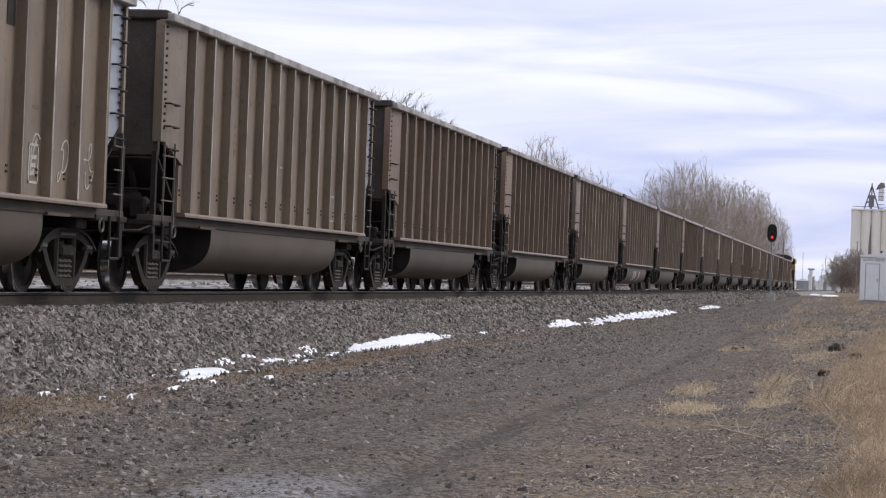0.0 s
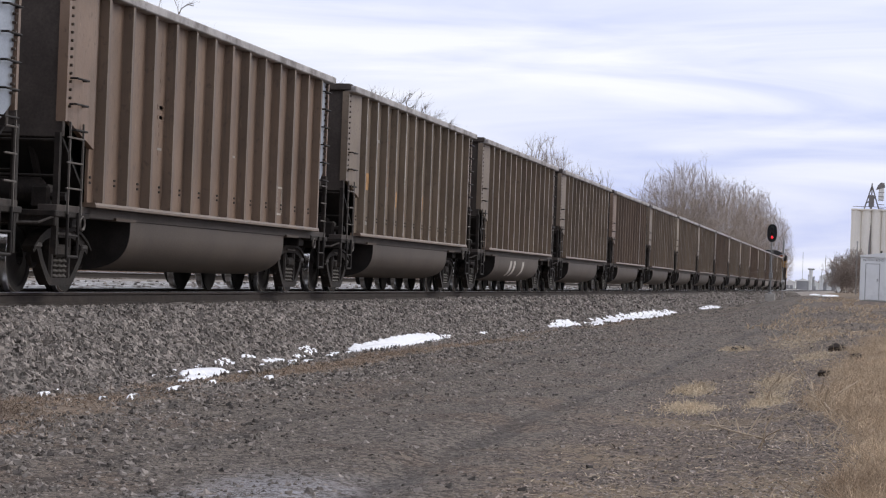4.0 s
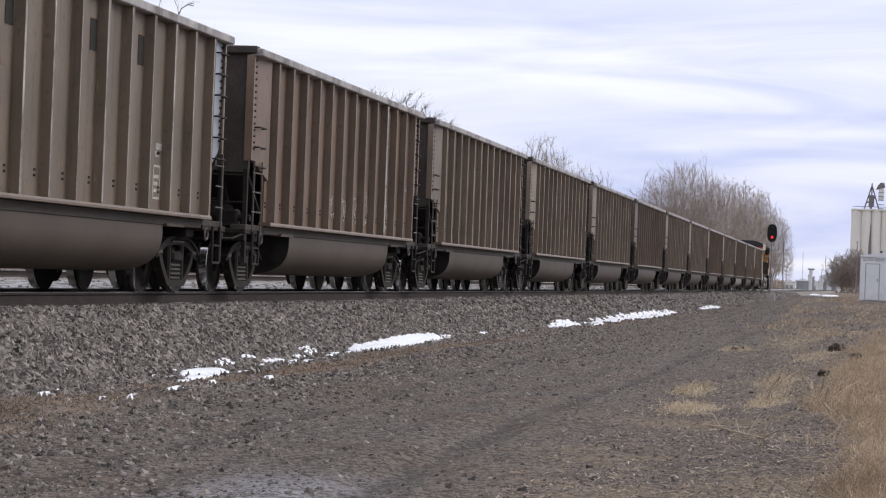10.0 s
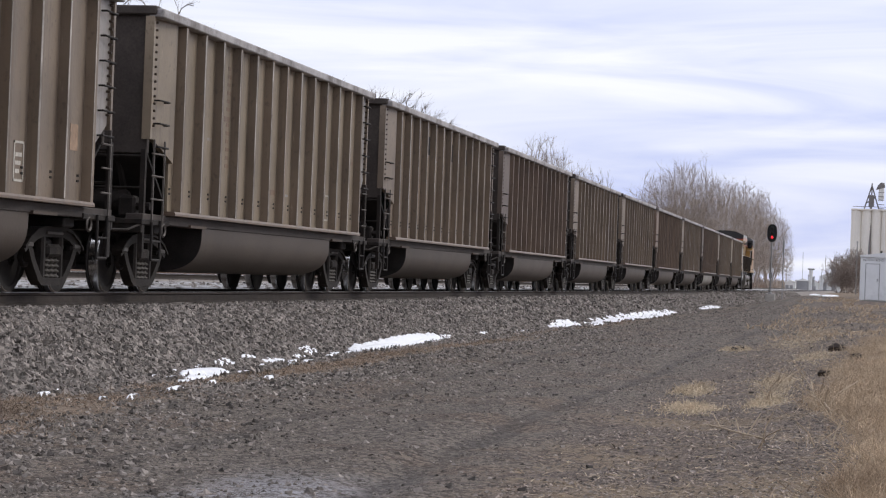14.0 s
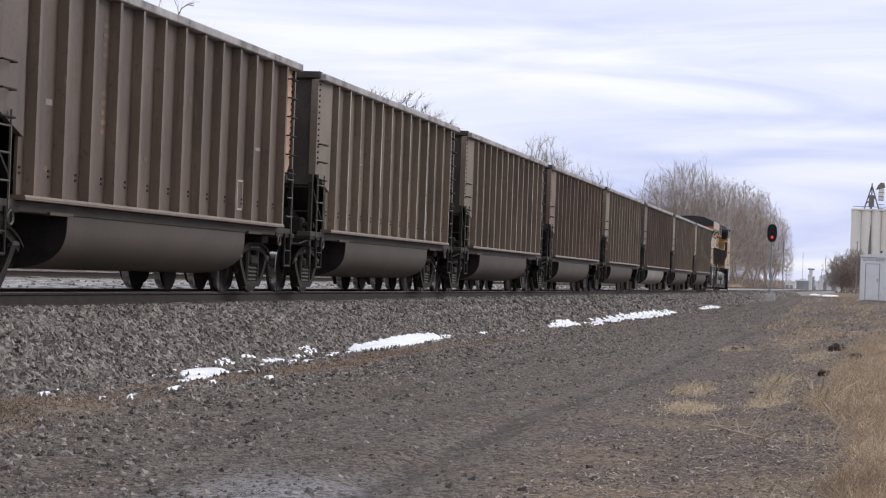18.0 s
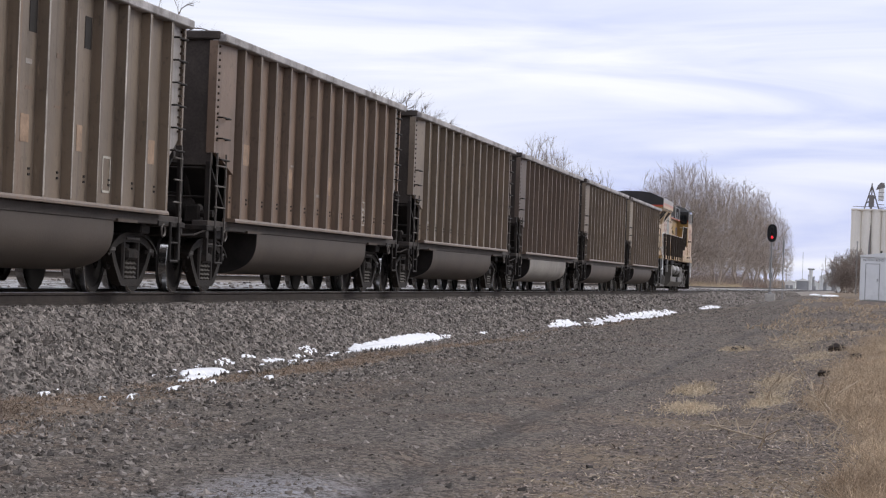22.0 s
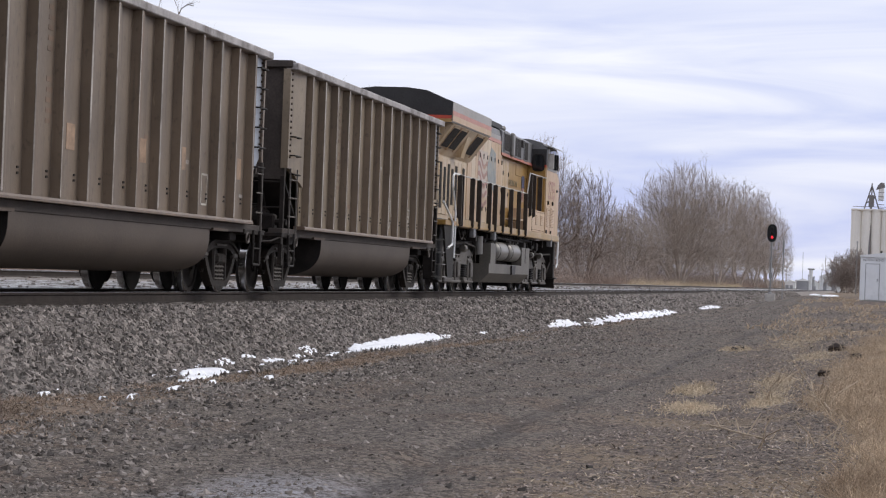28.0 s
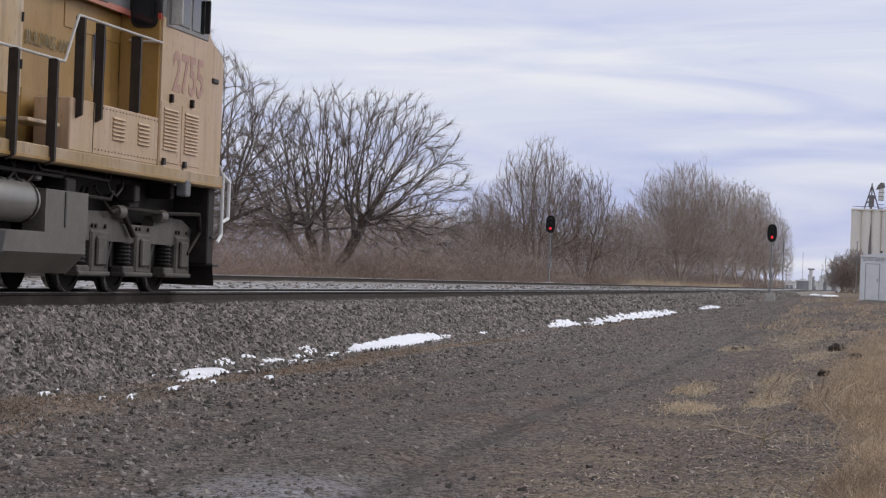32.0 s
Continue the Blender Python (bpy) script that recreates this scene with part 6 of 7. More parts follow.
def signal(x, y, top, foot, label, antenna):
    z = float(land(np.array(x), np.array(y)))
    s = base("railway_signal", label, "railway signal", "signals beside the tracks", pose(x, y, 0))
    part("footing", Shape().box(-0.45, 0.45, -0.45, 0.45, z - 0.1, foot, 0.04), CONC, s)
    part("mast", Shape().rod((0, 0, foot - 0.05), (0, 0, top - 1.4), 0.075, 12).lathe([(0, 0.2), (0.06, 0.2), (0.12, 0.09)], 12, (0, 0, foot), "z"), MAST, s, "", True)
    oval = [(0.43 * math.copysign(abs(math.cos(a)) ** 0.75, math.cos(a)), top - 0.78 + 0.78 * math.copysign(abs(math.sin(a)) ** 0.75, math.sin(a))) for a in [2 * math.pi * k / 32 for k in range(32)]]
    bp = part("backplate", Shape().prism(oval, -0.12, -0.08), SIGNAL, s, "black oval backplate")
    part("lamp_housing", Shape().box(-0.08, 0.3, -0.17, 0.17, top - 1.4, top - 0.15, 0.05), SIGNAL, s)
    for k, zz in enumerate((top - 0.32, top - 0.74, top - 1.16)):
        lit = k == 2
        lens = part("red_lens" if lit else "dark_lens", Shape().lathe([(-0.15, 0.0), (-0.145, 0.06), (-0.12, 0.1)], 16, (0, 0, zz), "x"), LAMP if lit else LENS, s, "glowing red lens" if lit else "")
        hood = Shape()
        pts = [(0.135 * math.cos(a), zz + 0.135 * math.sin(a)) for a in [math.pi * (-0.15 + 1.3 * j / 14) for j in range(15)]]
        v = [(-0.12, a, b) for a, b in pts] + [(-0.42, a, b - 0.03) for a, b in pts]
        hood.add(v, [(j, j + 1, 16 + j, 15 + j) for j in range(14)])
        part("hood", hood, SIGNAL, s)
    part("mast_box", Shape().box(-0.15, 0.15, -0.16, 0.16, foot + 1.35, foot + 1.85, 0.02), MAST, s)
    part("ladder", Shape().rod((0.35, -0.15, foot), (0.2, -0.15, top - 1.4), 0.015, 6).rod((0.35, 0.15, foot), (0.2, 0.15, top - 1.4), 0.015, 6), MAST, s)
    for k in range(10):
        part("rung", Shape().rod((0.33, -0.15, foot + 0.3 + 0.4 * k), (0.33, 0.15, foot + 0.3 + 0.4 * k), 0.012, 5), MAST, s)
    if antenna:
        a = part("antenna_pole", Shape().rod((0, -1.05, z - 0.05), (0, -1.05, 4.9), 0.035, 8), MAST, s)
        part("antenna_sleeve", Shape().rod((0, -1.05, 3.35), (0, -1.05, 4.5), 0.085, 10), MAST, a)
        part("stay", Shape().rod((0, 0, 2.9), (0, -1.05, 3.4), 0.03, 6), MAST, a)
    return s


signal(206.2, 8.15, 5.95, -0.17, "three-light signal showing red on a grey mast", True)
signal(207.2, 28.0, 6.1, 0.1, "three-light signal showing red beyond the far track", False)

# ---- signal cabin, grain elevator and the town
CABIN = mat("white_cabin_paint", (0.76, 0.77, 0.78), 0.6, 0, 0.06, 1.0, 20, 0.04, (0.5, 0.5, 0.5), 0.3)
TOWNWHITE = mat("white_town_walls", (0.74, 0.74, 0.73), 0.8, 0, 0.06, 0.3, 5, 0.0)
SILO = mat("weathered_silo_concrete", (0.78, 0.75, 0.69), 0.9, 0, 0.08, 0.25, 5, 0.0, (0.6, 0.56, 0.5), 0.3, stretch=(1, 1, 0.1))
TOWNGREY = mat("grey_roofing", (0.3, 0.3, 0.31), 0.8, 0, 0.15, 0.3, 5, 0.0)
# elevator steel lightened in colour for distance haze; the cabin lettering shares it
FARSTEEL = mat("far_steelwork", (0.19, 0.18, 0.18), 0.7, 0, 0.15, 0.3, 5, 0.0)
CONIFER = mat("dark_conifer", (0.03, 0.04, 0.025), 0.9, 0, 0.3, 2, 10, 0.0, fleck=0.4)


def cabin():
    x, y1, y0 = 150.0, 0.29, -2.6
    z = float(land(np.array(x), np.array(-1.0))) - 0.02
    c = base("signal_cabin", "white metal trackside signal cabin with a shallow roof", "equipment cabin", "", pose(x, 0, 0))
    part("body", Shape().box(0, 2.2, y0, y1, z + 0.1, 2.55, 0.02), CABIN, c)
    part("plinth", Shape().box(0.05, 2.15, y0 + 0.05, y1 - 0.05, z - 0.3, z + 0.1), CONC, c)
    part("roof", Shape().prism([(y0 - 0.05, 2.55), (y1 + 0.05, 2.55), (y1 + 0.03, 2.66), (0.5 * (y0 + y1), 2.86), (y0 - 0.03, 2.66)], -0.08, 2.28), CABIN, c)
    d = part("door", Shape().box(-0.02, 0.0, -0.90, -0.08, z + 0.15, 2.1, 0.01), CABIN, c, "flush white steel door")
    part("door_frame", Shape().box(-0.012, 0.0, -0.95, -0.91, z + 0.12, 2.14).box(-0.012, 0.0, -0.07, -0.03, z + 0.12, 2.14).box(-0.012, 0.0, -0.95, -0.03, 2.11, 2.15), TOWNGREY, c)
    part("door_handle", Shape().box(-0.05, -0.02, -0.82, -0.77, 1.0, 1.2, 0.01), MAST, d)
    part("vent", Shape().box(-0.02, 0.0, -2.3, -1.9, 1.7, 2.0, 0.01), TOWNGREY, c)
    for word, wy in (("NORTH", 0.12), ("BEND", -0.66)):
        lettering("name_lettering", word, 0.2, FARSTEEL, c, Matrix.Translation((-0.012, wy, 2.3)) @ Euler((radians(90), 0, radians(-90))).to_matrix().to_4x4())


cabin()


def elevator():
    e = base("grain_elevator", "tall pale concrete grain elevator with rooftop legs", "grain elevator", "", pose(1000, 0, 0))
    for k in range(7):
        part("silo", Shape().rod((0, 4.3 - 4.2 * k, -1), (0, 4.3 - 4.2 * k, 34.5), 2.2, 20), SILO, e, "", True)
    part("silo_wall", Shape().box(0.6, 10, -24, 6.2, -1, 34.3), SILO, e)
    part("roof_slab", Shape().box(-2.4, 11, -24.4, 6.6, 34.3, 35.0, 0.1), SILO, e)
    t = Shape()
    # tripod of the rooftop conveyor, with its bins
    for a, b in (((0, 1.2, 35), (0, -1.8, 45)), ((0, -4.9, 35), (0, -1.8, 45)), ((0, -1.8, 35), (0, -1.8, 46)), ((0, -0.3, 40), (0, -3.4, 40)), ((0, 0.4, 37.5), (0, -3.4, 40))):
        t.rod(a, b, 0.28, 6)
    part("conveyor_frame", t, FARSTEEL, e)
    part("head_bin", Shape().box(-2, 2, -2.9, -0.6, 36, 41, 0.3), FARSTEEL, e)
    part("downspout", Shape().rod((0, -1.5, 40), (-2.6, -1.5, 6), 0.4, 8), FARSTEEL, e)
    lg = part("elevator_leg", Shape().box(-1, 1, -6.9, -4.6, 39, 44.5, 0.2), TOWNWHITE, e)
    part("leg_hood", Shape().prism([(-7.3, 44.3), (-3.4, 43.2), (-4.3, 45.2), (-5.6, 46.4), (-6.9, 46.2)], -1.2, 1.2), FARSTEEL, lg)
    for k in range(5):
        part("leg_girt", Shape().box(-1.1, 1.1, -6.95, -4.55, 35.2 + 1.7 * k, 35.4 + 1.7 * k), FARSTEEL, lg)
    part("roof_rail", Shape().rod((-2, 6.0, 35.9), (-2, -20, 35.9), 0.12, 5), FARSTEEL, e)


elevator()


def town():
    """Low white sheds and poles past the end of the road."""
    def shed(x, y0, y1, h, depth, m, label):
        s = base("shed", label, "shed", "far town sheds", pose(x, 0, 0))
        part("wall", Shape().box(0, depth, y0, y1, -0.6, h), m, s)
        part("roof", Shape().prism([(y0 - 0.4, h), (y1 + 0.4, h), (0.5 * (y0 + y1), h + 0.22 * (y1 - y0))], -0.4, depth + 0.4), TOWNWHITE, s)
        for k in range(2):
            yy = y0 + (y1 - y0) * (0.25 + 0.4 * k)
            part("door", Shape().box(-0.1, 0, yy, yy + 1.2, -0.5, h * 0.55), TOWNGREY, s)
    shed(820, 8.2, 15.5, 4.6, 20, TOWNWHITE, "long low white metal shed")
    shed(800, 15.5, 18.5, 2.2, 10, TOWNWHITE, "small white shed near the road")
    shed(860, 20.0, 24.5, 3.0, 10, TOWNGREY, "small grey shed near the road")
    shed(900, 26.0, 30.0, 2.5, 10, TOWNWHITE, "small white shed near the road")
    for x, y, h, w in ((760, 16.4, 4.0, 0.5), (760, 17.1, 6.5, 1.2), (500, 10.5, 3.0, 0.12), (640, 11.6, 5.0, 0.12), (900, 23.5, 14, 0.15), (420, 9.9, 2.8, 0.12), (300, 1.05, 6.6, 0.1)):
        p = base("utility_pole", "thin grey pole near the far town", "pole", "far poles", pose(x, y, 0))
        part("shaft", Shape().rod((0, 0, -1), (0, 0, h), w * 0.5, 8), MAST if w < 1 else TOWNWHITE, p)
        part("cap", Shape().box(-w * 0.4, w * 0.4, -w * 0.9, w * 0.9, h - 0.1, h + w * 0.3), MAST, p)
    rs = np.random.default_rng(61)
    n = 2500
    segs = []
    for k in range(n):
        x, y, h = rs.uniform(900, 1500), rs.uniform(2, 70), rs.uniform(1, 4.5)
        z0 = rs.uniform(0, 0.6) * h
        segs.append(((x, y, -0.3 + z0), (x + rs.normal(), y + rs.normal(), -0.3 + h), 0.25, 0.08))
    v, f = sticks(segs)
    tagged(raw("town_shrubs", v, f, TWIGFAR), "low shrubs at the edge of the town, paled for haze", "shrubs", kind="stuff")


town()
for k, (tx, ty, th, tw) in enumerate(((402, 4.3, 6.9, 5.6), (406, 1.6, 8.0, 5.8), (398, 3.0, 5.6, 5.0))):
    tree(tx, ty, "rounded grey leafless bush by the road", 6, th, tw, 0.1, 71 + k, 1.0, TWIGMID, 0.0, 0.017, "bushes by the road", aims=900, step=0.4, low=0.42, shoots=2, shoot=0.8, bole=0.5, stray=0.45, out=0.8, haze=5000)


def conifer(x, y, h):
    rs = np.random.default_rng(81)
    c = base("conifer", "dark green conifer behind the cabin", "tree", "", pose(x, y, 0))
    part("trunk", Shape().rod((0, 0, -1), (0, 0, h), 0.15, 8, 0.02), BARK, c)
    segs = []
    for k in range(900):
        z = h * rs.uniform(0.1, 1.0)
        w = rs.uniform(0, 2 * math.pi)
        r = (1.05 - z / h) * 2.4 * rs.uniform(0.5, 1)
        segs.append(((0.2 * r * math.cos(w), 0.2 * r * math.sin(w), z), (r * math.cos(w), r * math.sin(w), z + rs.uniform(-0.1, 0.4)), 0.12, 0.03))
    v, f = sticks(segs)
    ob = raw("foliage", v, f, CONIFER)
    ob.parent = c
    tagged(ob, kind="stuff")


conifer(330, -2.2, 5.8)

# ---- snow, dry grass, stems and clods in the foreground
SNOW = mat("old_snow", (0.84, 0.85, 0.88), 0.7, 0, 0.05, 3, 30, 0.25)


def snow_patch(xc, yc, lx, ly, seed, turn=0.0):
    """Old snow sunk between the stones: a thin uneven sheet that breaks up towards its rim."""
    h, w = max(0.03, lx / 110), max(0.02, ly / 24)
    nx, ny = max(4, int(lx * 1.25 / h)), max(4, int(ly * 1.5 / w))
    deep = 0.115 if ly > 0.24 else 0.07
    A, B = np.meshgrid((np.arange(nx + 1) / nx - 0.5) * 1.25, (np.arange(ny + 1) / ny - 0.5) * 1.5, indexing="ij")
    X, Y = xc + A * lx, yc + B * ly + turn * A * lx
    foot = np.maximum(land(X, Y), np.interp(Y - TRACK, [-3.4, -1.95, -1.7, 0], [-1.15, -0.27, -0.2, -0.19]))
    v, f, ids = [], [], {}
    for i in range(nx + 1):
        for j in range(ny + 1):
            a, b, x, y = A[i, j], B[i, j], X[i, j], Y[i, j]
            n1 = noise.noise(Vector((x * 1.1, y * 3.2, seed * 3.7)))
            n2 = noise.noise(Vector((x * 4.5 + y * 6, y * 9, seed * 1.3)))
            n3 = noise.noise(Vector((x * 12 / max(1, lx / 6) + 9 * y, y * 22, seed)))
            thick = 1.1 - (2 * a) ** 2 - (2 * b) ** 2 + 0.5 * n1 + 0.5 * n2 + 0.35 * n3
            if thick > 0:
                ids[i, j] = len(v)
                v.append((x, y, foot[i, j] - 0.006 + deep * min(1.0, thick * 1.8) ** 0.5 + 0.01 * n2))
    for i, j in ids:
        q = [ids.get(k) for k in ((i, j), (i + 1, j), (i + 1, j + 1), (i, j + 1))]
        if None not in q:
            f.append(tuple(q))
    if f:
        tagged(raw("snow_patch", v, f, SNOW, True), "strip of old white snow at the foot of the ballast", "snow", "snow patches")


snow_patch(42.6, 8.47, 9.0, 0.3, 1, 0.012)
snow_patch(39.4, 8.40, 3.0, 0.28, 16, 0.0)
snow_patch(46.8, 8.52, 3.0, 0.16, 17, 0.0)
snow_patch(87.0, 8.33, 38.0, 0.68, 2, 0.004)
snow_patch(66.0, 8.4, 7.0, 0.5, 3)
snow_patch(130.0, 8.4, 17.0, 0.45, 4)
for k, (sx, sy, lx, ly) in enumerate(((28.3, 8.25, 2.0, 0.42), (27.5, 8.1, 1.1, 0.22), (30.4, 8.6, 1.2, 0.2), (32.7, 8.5, 1.4, 0.28), (35.4, 8.65, 1.1, 0.25), (33.6, 8.2, 0.8, 0.14), (29.8, 8.15, 0.9, 0.12), (31.3, 8.35, 0.8, 0.16), (28.6, 7.5, 0.5, 0.1), (24.0, 7.35, 0.7, 0.12), (22.1, 7.2, 0.45, 0.09), (21.5, 7.3, 0.3, 0.1), (22.3, 8.2, 0.4, 0.12), (25.6, 7.4, 0.4, 0.08), (26.2, 7.9, 0.6, 0.1), (36.6, 8.5, 0.7, 0.14), (57, 8.5, 3.0, 0.2), (52, 8.6, 2, 0.12), (23.1, 8.35, 0.3, 0.08), (26.9, 8.5, 0.35, 0.08), (34.4, 8.55, 1.0, 0.16), (31.9, 8.65, 0.9, 0.14), (30.2, 8.35, 0.8, 0.12), (29.1, 8.55, 0.7, 0.12), (33.0, 8.3, 0.6, 0.1), (35.9, 8.4, 0.7, 0.12), (27.0, 8.3, 0.6, 0.12), (27.9, 8.55, 0.5, 0.1), (32.4, 8.15, 0.5, 0.08), (37.4, 8.45, 0.6, 0.1))):
    snow_patch(sx, sy - 0.1, lx * 0.9, ly * 0.75, 20 + k)


def grass(name, n, place, hr, seed, material, label, width=0.004, lean=0.6):
    rs = np.random.default_rng(seed)
    x, y = place(rs, n)
    n = len(x)
    z = np.maximum(land(x, y), np.interp(y - TRACK, [-3.4, -1.95, -1.7, 0], [-1.15, -0.27, -0.2, -0.19])) - 0.01
    h = hr[0] + (hr[1] - hr[0]) * rs.random(n)
    p = np.stack([x, y, z], -1)
    d = rs.normal(size=(n, 3)) * lean
    d[:, 2] = 1
    d /= np.linalg.norm(d, axis=1)[:, None]
    m = p + d * h[:, None] * 0.55
    d2 = d + rs.normal(size=(n, 3)) * 0.35
    d2[:, 2] -= 0.35
    q = m + d2 * h[:, None] * 0.5
    w = width * (0.6 + 0.8 * rs.random(n))[:, None]
    seg = np.concatenate([np.concatenate([p, m, w, w * 0.8], 1), np.concatenate([m, q, w * 0.8, w * 0.2], 1)])
    v, f = sticks(seg)
    tagged(raw(name, v, f, material), label, "dry grass", kind="stuff")


def verge_place(rs, n):
    x = 13.5 + 50 * rs.random(n) ** 1.6
    edge = np.minimum(0.02 + 0.04 * (x - 15), 0.6 - 0.022 * (x - 30)) + 0.16 * np.sin(x * 0.55) + 0.05 * np.sin(x * 2.1)
    y = edge - rs.random(n) ** 0.7 * (0.65 + 0.016 * x) + np.where(rs.random(n) < 0.12, 0.25 * rs.normal(size=n), 0)
    return x, y


grass("verge_grass", 34000, verge_place, (0.08, 0.30), 91, STRAW, "matted tan dry grass on the road verge", 0.0024, 1.1)


def toe_place(rs, n):
    """A tan seam along the foot of the bank: broad where the road bends, thin further on."""
    x = 17.5 + 75 * rs.random(n) ** 2.1
    mid = np.interp(x, [17, 21, 24, 27, 31, 36, 48, 60, 95], [7.5, 7.75, 7.75, 7.8, 7.75, 7.8, 8.05, 8.1, 8.1])
    wide = np.interp(x, [17, 21, 24, 26, 30, 36, 48, 60, 95], [0.5, 0.42, 0.3, 0.12, 0.22, 0.2, 0.18, 0.12, 0.12])
    y = mid + rs.normal(size=n) * wide
    k = noise_keep(x, y) > np.interp(x, [17, 23, 25, 29, 32, 46, 60, 95], [0.0, 0.1, 0.5, 0.45, 0.0, 0.0, 0.35, 0.4])
    return x[k], y[k]


def noise_keep(x, y):
    return 0.5 + 0.25 * np.sin(x * 1.7 + 2 * y) + 0.25 * np.sin(x * 0.63 - 3 * y + 1)


grass("ballast_foot_grass", 18000, toe_place, (0.03, 0.12), 92, DULLSTRAW, "short brown dry grass along the foot of the ballast", 0.004, 1.3)


def mat_place(rs, n):
    c = np.array([(26.0, 1.85, 1.1, 0.28), (30.5, 2.15, 1.6, 0.2), (50.5, 2.65, 2.2, 0.28), (60, 1.7, 7, 0.7), (75, 1.2, 9, 1.0), (28, 1.1, 2.0, 0.2), (45, 0.9, 4, 0.4), (34, 1.2, 3, 0.3)])
    k = rs.integers(0, len(c), n)
    return c[k, 0] + rs.normal(size=n) * c[k, 2] * 0.55, c[k, 1] + rs.normal(size=n) * c[k, 3] * 0.55


grass("matted_grass", 10000, mat_place, (0.03, 0.12), 93, PALESTRAW, "flattened pale dry grass patches on the gravel", 0.004, 1.3)


def far_verge_place(rs, n):
    x = 60 + 110 * rs.random(n)
    y = -3.5 + 7.0 * rs.random(n) - 0.3 * np.sin(x * 0.3)
    k = np.sin(x * 0.21 + y) + np.sin(x * 0.07 - 2 * y) > -0.2
    return x[k], y[k]


grass("far_verge_grass", 5500, far_verge_place, (0.08, 0.3), 94, STRAW, "rough tan dry grass towards the cabin", 0.012, 0.8)
snow_patch(178.0, 2.6, 26.0, 1.4, 61)
snow_patch(196.0, 4.0, 18.0, 0.8, 62)


def litter():
    """Leaf scraps, chips and gravel on the road and verge."""
    rs = np.random.default_rng(95)
    n = 70000
    x = 12.5 + 110 * rs.random(n) ** 2.7
    y = -1.2 + 9.6 * rs.random(n)
    off = 0.25 * np.sin(x * 0.4)
    worn = (np.abs(y + off - 3.3) < 0.26) | (np.abs(y + off - 5.7) < 0.26)
    keep = ~worn | (rs.random(n) < 0.25)
    x, y = x[keep], y[keep]
    n = len(x)
    z = land(x, y) - 0.002
    s = (0.007 + 0.017 * rs.random(n) ** 3) * (1 + (x - 13) / 45)
    w = rs.random((n, 1)) * 6.28 + np.array([[0, 1.6, 3.1, 4.7]])
    k = 0.6 + 0.8 * rs.random((n, 4))
    rim = np.stack([x[:, None] + s[:, None] * k * np.cos(w), y[:, None] + s[:, None] * k * np.sin(w), np.repeat(z[:, None], 4, 1)], -1)
    tip = np.stack([x + 0.4 * s * rs.normal(size=n), y + 0.4 * s * rs.normal(size=n), z + s * (0.35 + 0.5 * rs.random(n))], -1)[:, None, :]
    v = np.concatenate([rim, tip], 1)
    tri = np.array([(0, 1, 4), (1, 2, 4), (2, 3, 4), (3, 0, 4)])
    f = (np.arange(n)[:, None, None] * 5 + tri[None]).reshape(-1, 3)
    g = mat("road_gravel", (0.16, 0.138, 0.12), 0.95, 0, 0.3, 1.2, 30, 0.2, fleck=0.65)
    tagged(raw("road_gravel", v.reshape(-1, 3), f, g), "small loose gravel on the access road", "gravel", kind="stuff")
    n = 26000
    x = 13 + 40 * rs.random(n) ** 1.7
    y = 2.1 - 3.2 * rs.random(n) ** 1.2 + 0.3 * np.sin(x)
    z = land(x, y) + 0.008
    a = rs.random(n) * 6.28
    t = rs.normal(size=n) * 0.35
    L = (0.008 + 0.022 * rs.random(n) ** 2)
    d = np.stack([np.cos(a), np.sin(a), t * 0.7], -1) * L[:, None]
    p = np.stack([x, y, z + np.abs(t) * L * 0.5], -1)
    e = np.stack([-np.sin(a), np.cos(a), rs.normal(size=n) * 0.15], -1) * L[:, None] * 0.3
    v = np.stack([p - d, p + e, p + d, p - e], 1).reshape(-1, 3)
    f = np.arange(n)[:, None] * 4 + np.arange(4)[None]
    lm = mat("dead_leaves", (0.30, 0.245, 0.205), 0.9, 0, 0.3, 5, 30, 0.0, fleck=0.6)
    tagged(raw("leaf_litter", v, f, lm), "scattered brown leaf litter and straw scraps", "leaf litter", kind="stuff")


def straw_scraps():
    """Broken pale stems lying about the verge."""
    rs = np.random.default_rng(99)
    n = 3000
    x = 14.5 + 60 * rs.random(n) ** 1.7
    y = 2.3 - 2.9 * rs.random(n) ** 0.8 + 0.3 * np.sin(x * 0.8)
    a = rs.random(n) * 6.28
    ln = (0.02 + 0.10 * rs.random(n) ** 2)[:, None]
    p = np.stack([x, y, land(x, y) + 0.006], -1)
    d = np.stack([np.cos(a), np.sin(a), 0.25 * np.abs(rs.normal(size=n))], -1)
    w = (0.002 + 0.002 * rs.random((n, 1))) * (1 + (x[:, None] - 14) / 40)
    v, f = spikes(np.concatenate([p, p + d * ln, w], 1))
    tagged(raw("straw_scraps", v, f, PALESTRAW), "broken pale straw stems lying on the verge", "straw", kind="stuff")


litter()
straw_scraps()


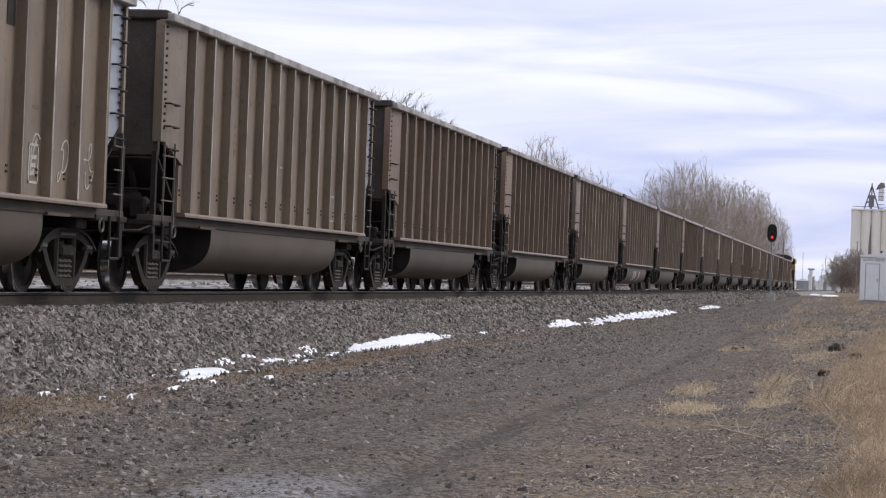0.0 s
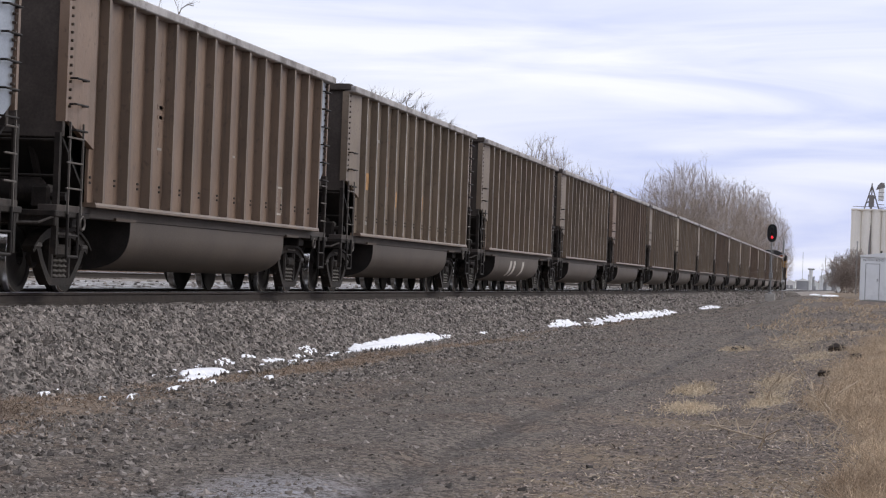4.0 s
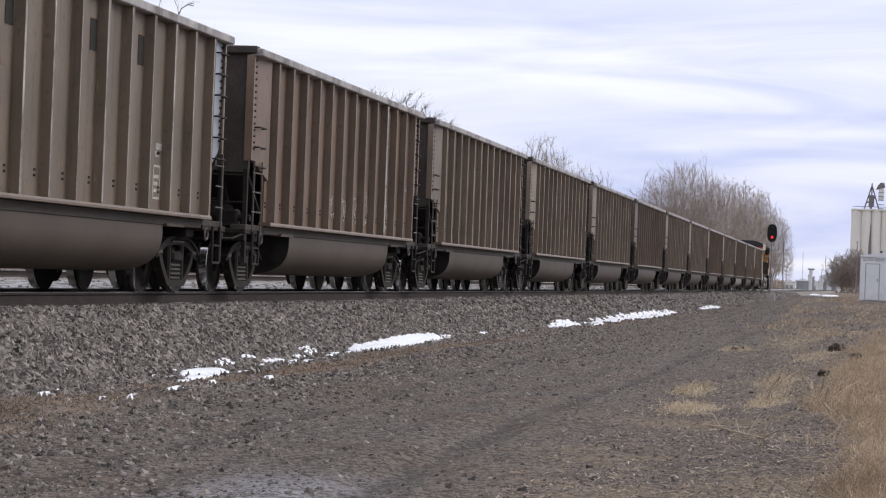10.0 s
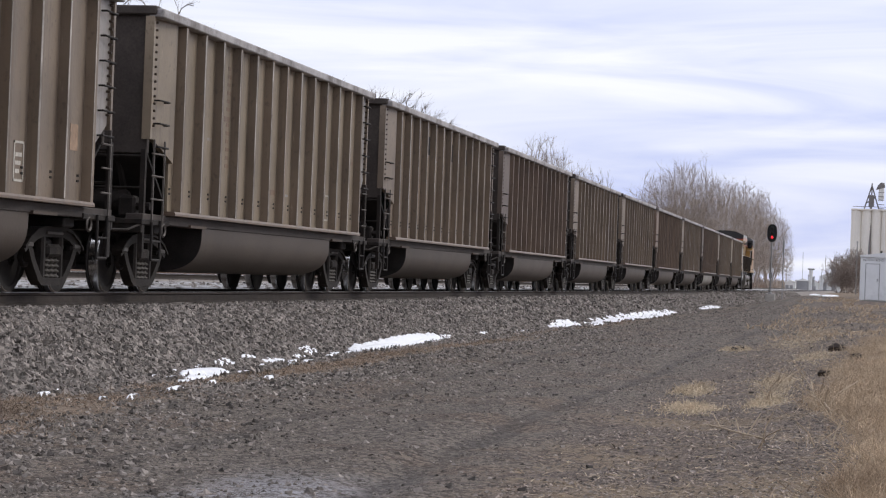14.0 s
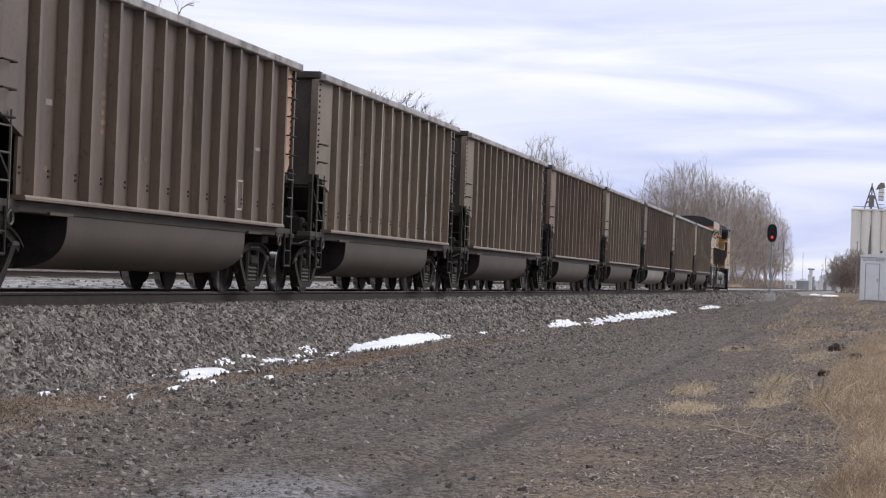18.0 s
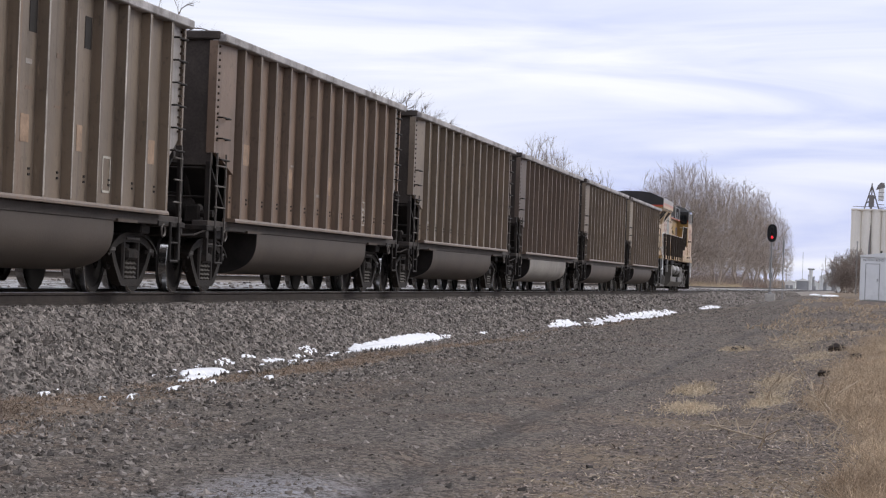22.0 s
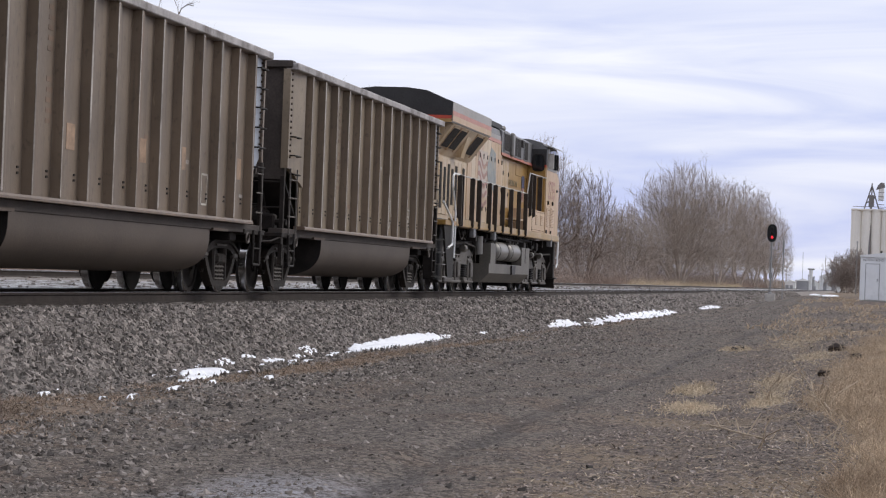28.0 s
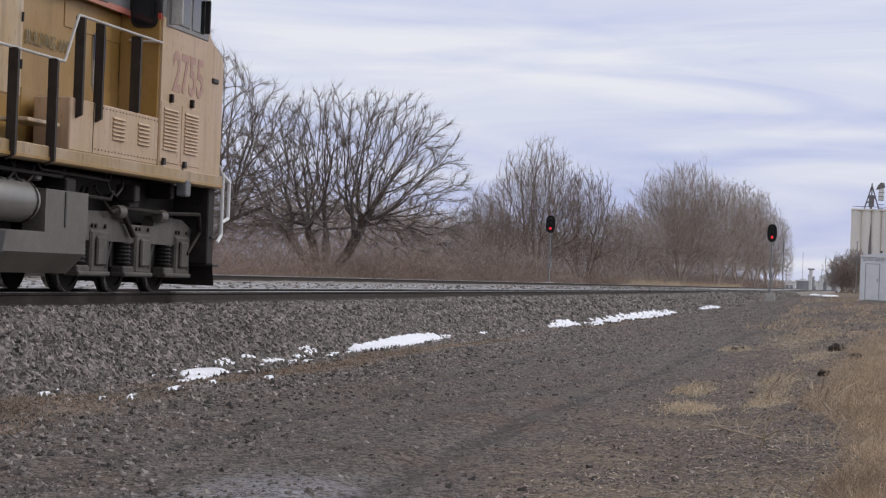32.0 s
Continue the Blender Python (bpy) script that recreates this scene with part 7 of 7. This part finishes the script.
def fallen_branch():
    z = float(land(np.array(21.5), np.array(1.0)))
    b = base("fallen_branch", "bleached bare branch lying on the verge", "branch", "", pose(0, 0, z))
    part("stem", Shape().pipe([(21.75, 1.38, 0.02), (21.2, 1.2, 0.025), (20.78, 1.04, 0.02), (20.3, 0.84, 0.018), (19.94, 0.68, 0.02)], 0.008, 6), DEADSTEM, b)
    for p, q in (((21.35, 1.25, 0.02), (21.45, 1.33, 0.15)), ((20.8, 1.05, 0.02), (20.85, 1.09, 0.15)), ((20.6, 0.97, 0.02), (20.7, 0.86, 0.21)), ((20.1, 0.75, 0.0), (20.15, 0.7, 0.09))):
        part("twig", Shape().rod(p, q, 0.007, 5, 0.005), DEADSTEM, b)


fallen_branch()


def weed_stalks():
    rs = np.random.default_rng(97)
    spots = [(30.7, 1.16), (28.2, 1.08), (32.0, 1.05), (32.3, 0.9), (34.2, 0.92), (35.0, 0.8), (18.9, 0.76), (45, 0.9), (52, 1.2), (60, 1.6), (66, 1.2), (26, 0.5), (24, 0.35), (22.5, 0.3), (36, 0.2), (19, 0.2), (40, 0.2), (48, 0.3)]
    for x, y in spots:
        z = float(land(np.array(x), np.array(y)))
        w = base("weed_stalk", "pale dead weed stalks standing on the verge", "weed", "dead weeds on the verge", pose(x, y, z))
        for k in range(rs.integers(2, 5)):
            a, b = rs.normal(size=2) * 0.08, rs.normal(size=2) * 0.2
            h = rs.uniform(0.12, 0.34)
            part("stalk", Shape().pipe([(a[0], a[1], -0.02), (a[0] + b[0] * 0.4, a[1] + b[1] * 0.4, h * 0.6), (a[0] + b[0], a[1] + b[1], h)], 0.0055, 5), DEADSTEM, w)


weed_stalks()


def clod(x, y, r, seed, label):
    bm = bmesh.new()
    bmesh.ops.create_icosphere(bm, subdivisions=3, radius=r)
    for q in bm.verts:
        k = 1 + 0.3 * noise.noise(q.co * (2.5 / r) * 0.6 + Vector((seed, 0, 0))) + 0.15 * noise.noise(q.co * (6 / r))
        q.co = Vector((q.co.x * k * 1.2, q.co.y * k, q.co.z * k * 0.62))
    me = bpy.data.meshes.new("dirt_clod")
    bm.to_mesh(me)
    bm.free()
    me.materials.append(CLOD)
    ob = new("dirt_clod", me)
    ob.matrix_basis = pose(x, y, float(land(np.array(x), np.array(y))) + r * 0.3)
    tagged(ob, label, "dirt clod", "clods on the verge")


CLOD = mat("damp_dark_soil", (0.04, 0.03, 0.024), 0.95, 0, 0.3, 12, 60, 0.8)
clod(49.3, 0.5, 0.19, 1, "dark lump of damp soil on the verge")
clod(43.0, 0.1, 0.12, 2, "low dark lump of soil on the verge")
clod(35.5, 0.55, 0.1, 3, "low dark lump of soil on the verge")
for k in range(2):
    clod(49.2 + 0.9 * k, 2.65 - 0.1 * k, 0.075, 4 + k, "dark crumbled soil on the tan grass")


# ---- what moves: the train runs along the track, its wheels turning
def run(t):
    u = t / 32
    s = max(0.0, t - 29)
    return s * (-0.25 + 0.425 * s - 0.125 * s * s) + 289.17 * u + 15.84 * u ** 2 + 7.63 * u ** 3 - 8.49 * u ** 4 + 4.52 * u ** 5


STOPS = [*range(0, 28, 2), *[28 + 0.5 * k for k in range(9)]]


def motions():
    # wheels: one row for each twelfth of a turn or so
    rows = {}
    for ws, x, r in WHEELS + LOCO_WHEELS:
        if r not in rows:
            n = 32 * 14
            rows[r] = [(32 * k / n, -math.degrees(run(32 * k / n) / r)) for k in range(n + 1)]
    for ws in [o for o in bpy.data.objects if o.name.split(".")[0] == "wheelset"]:
        home = ws.matrix_basis.translation.copy()
        r = 0.53 if home.z > 0.5 else 0.457
        walk(ws, [(t, pose(*home, 0, a, 0)) for t, a in rows[r]])
    for ob, x in CARS:
        walk(ob, [(t, pose(x - run(t), TRACK, 0)) for t in STOPS])
    walk(LOCO, [(t, pose(344.0 - run(t), TRACK, 0)) for t in STOPS])


motions()
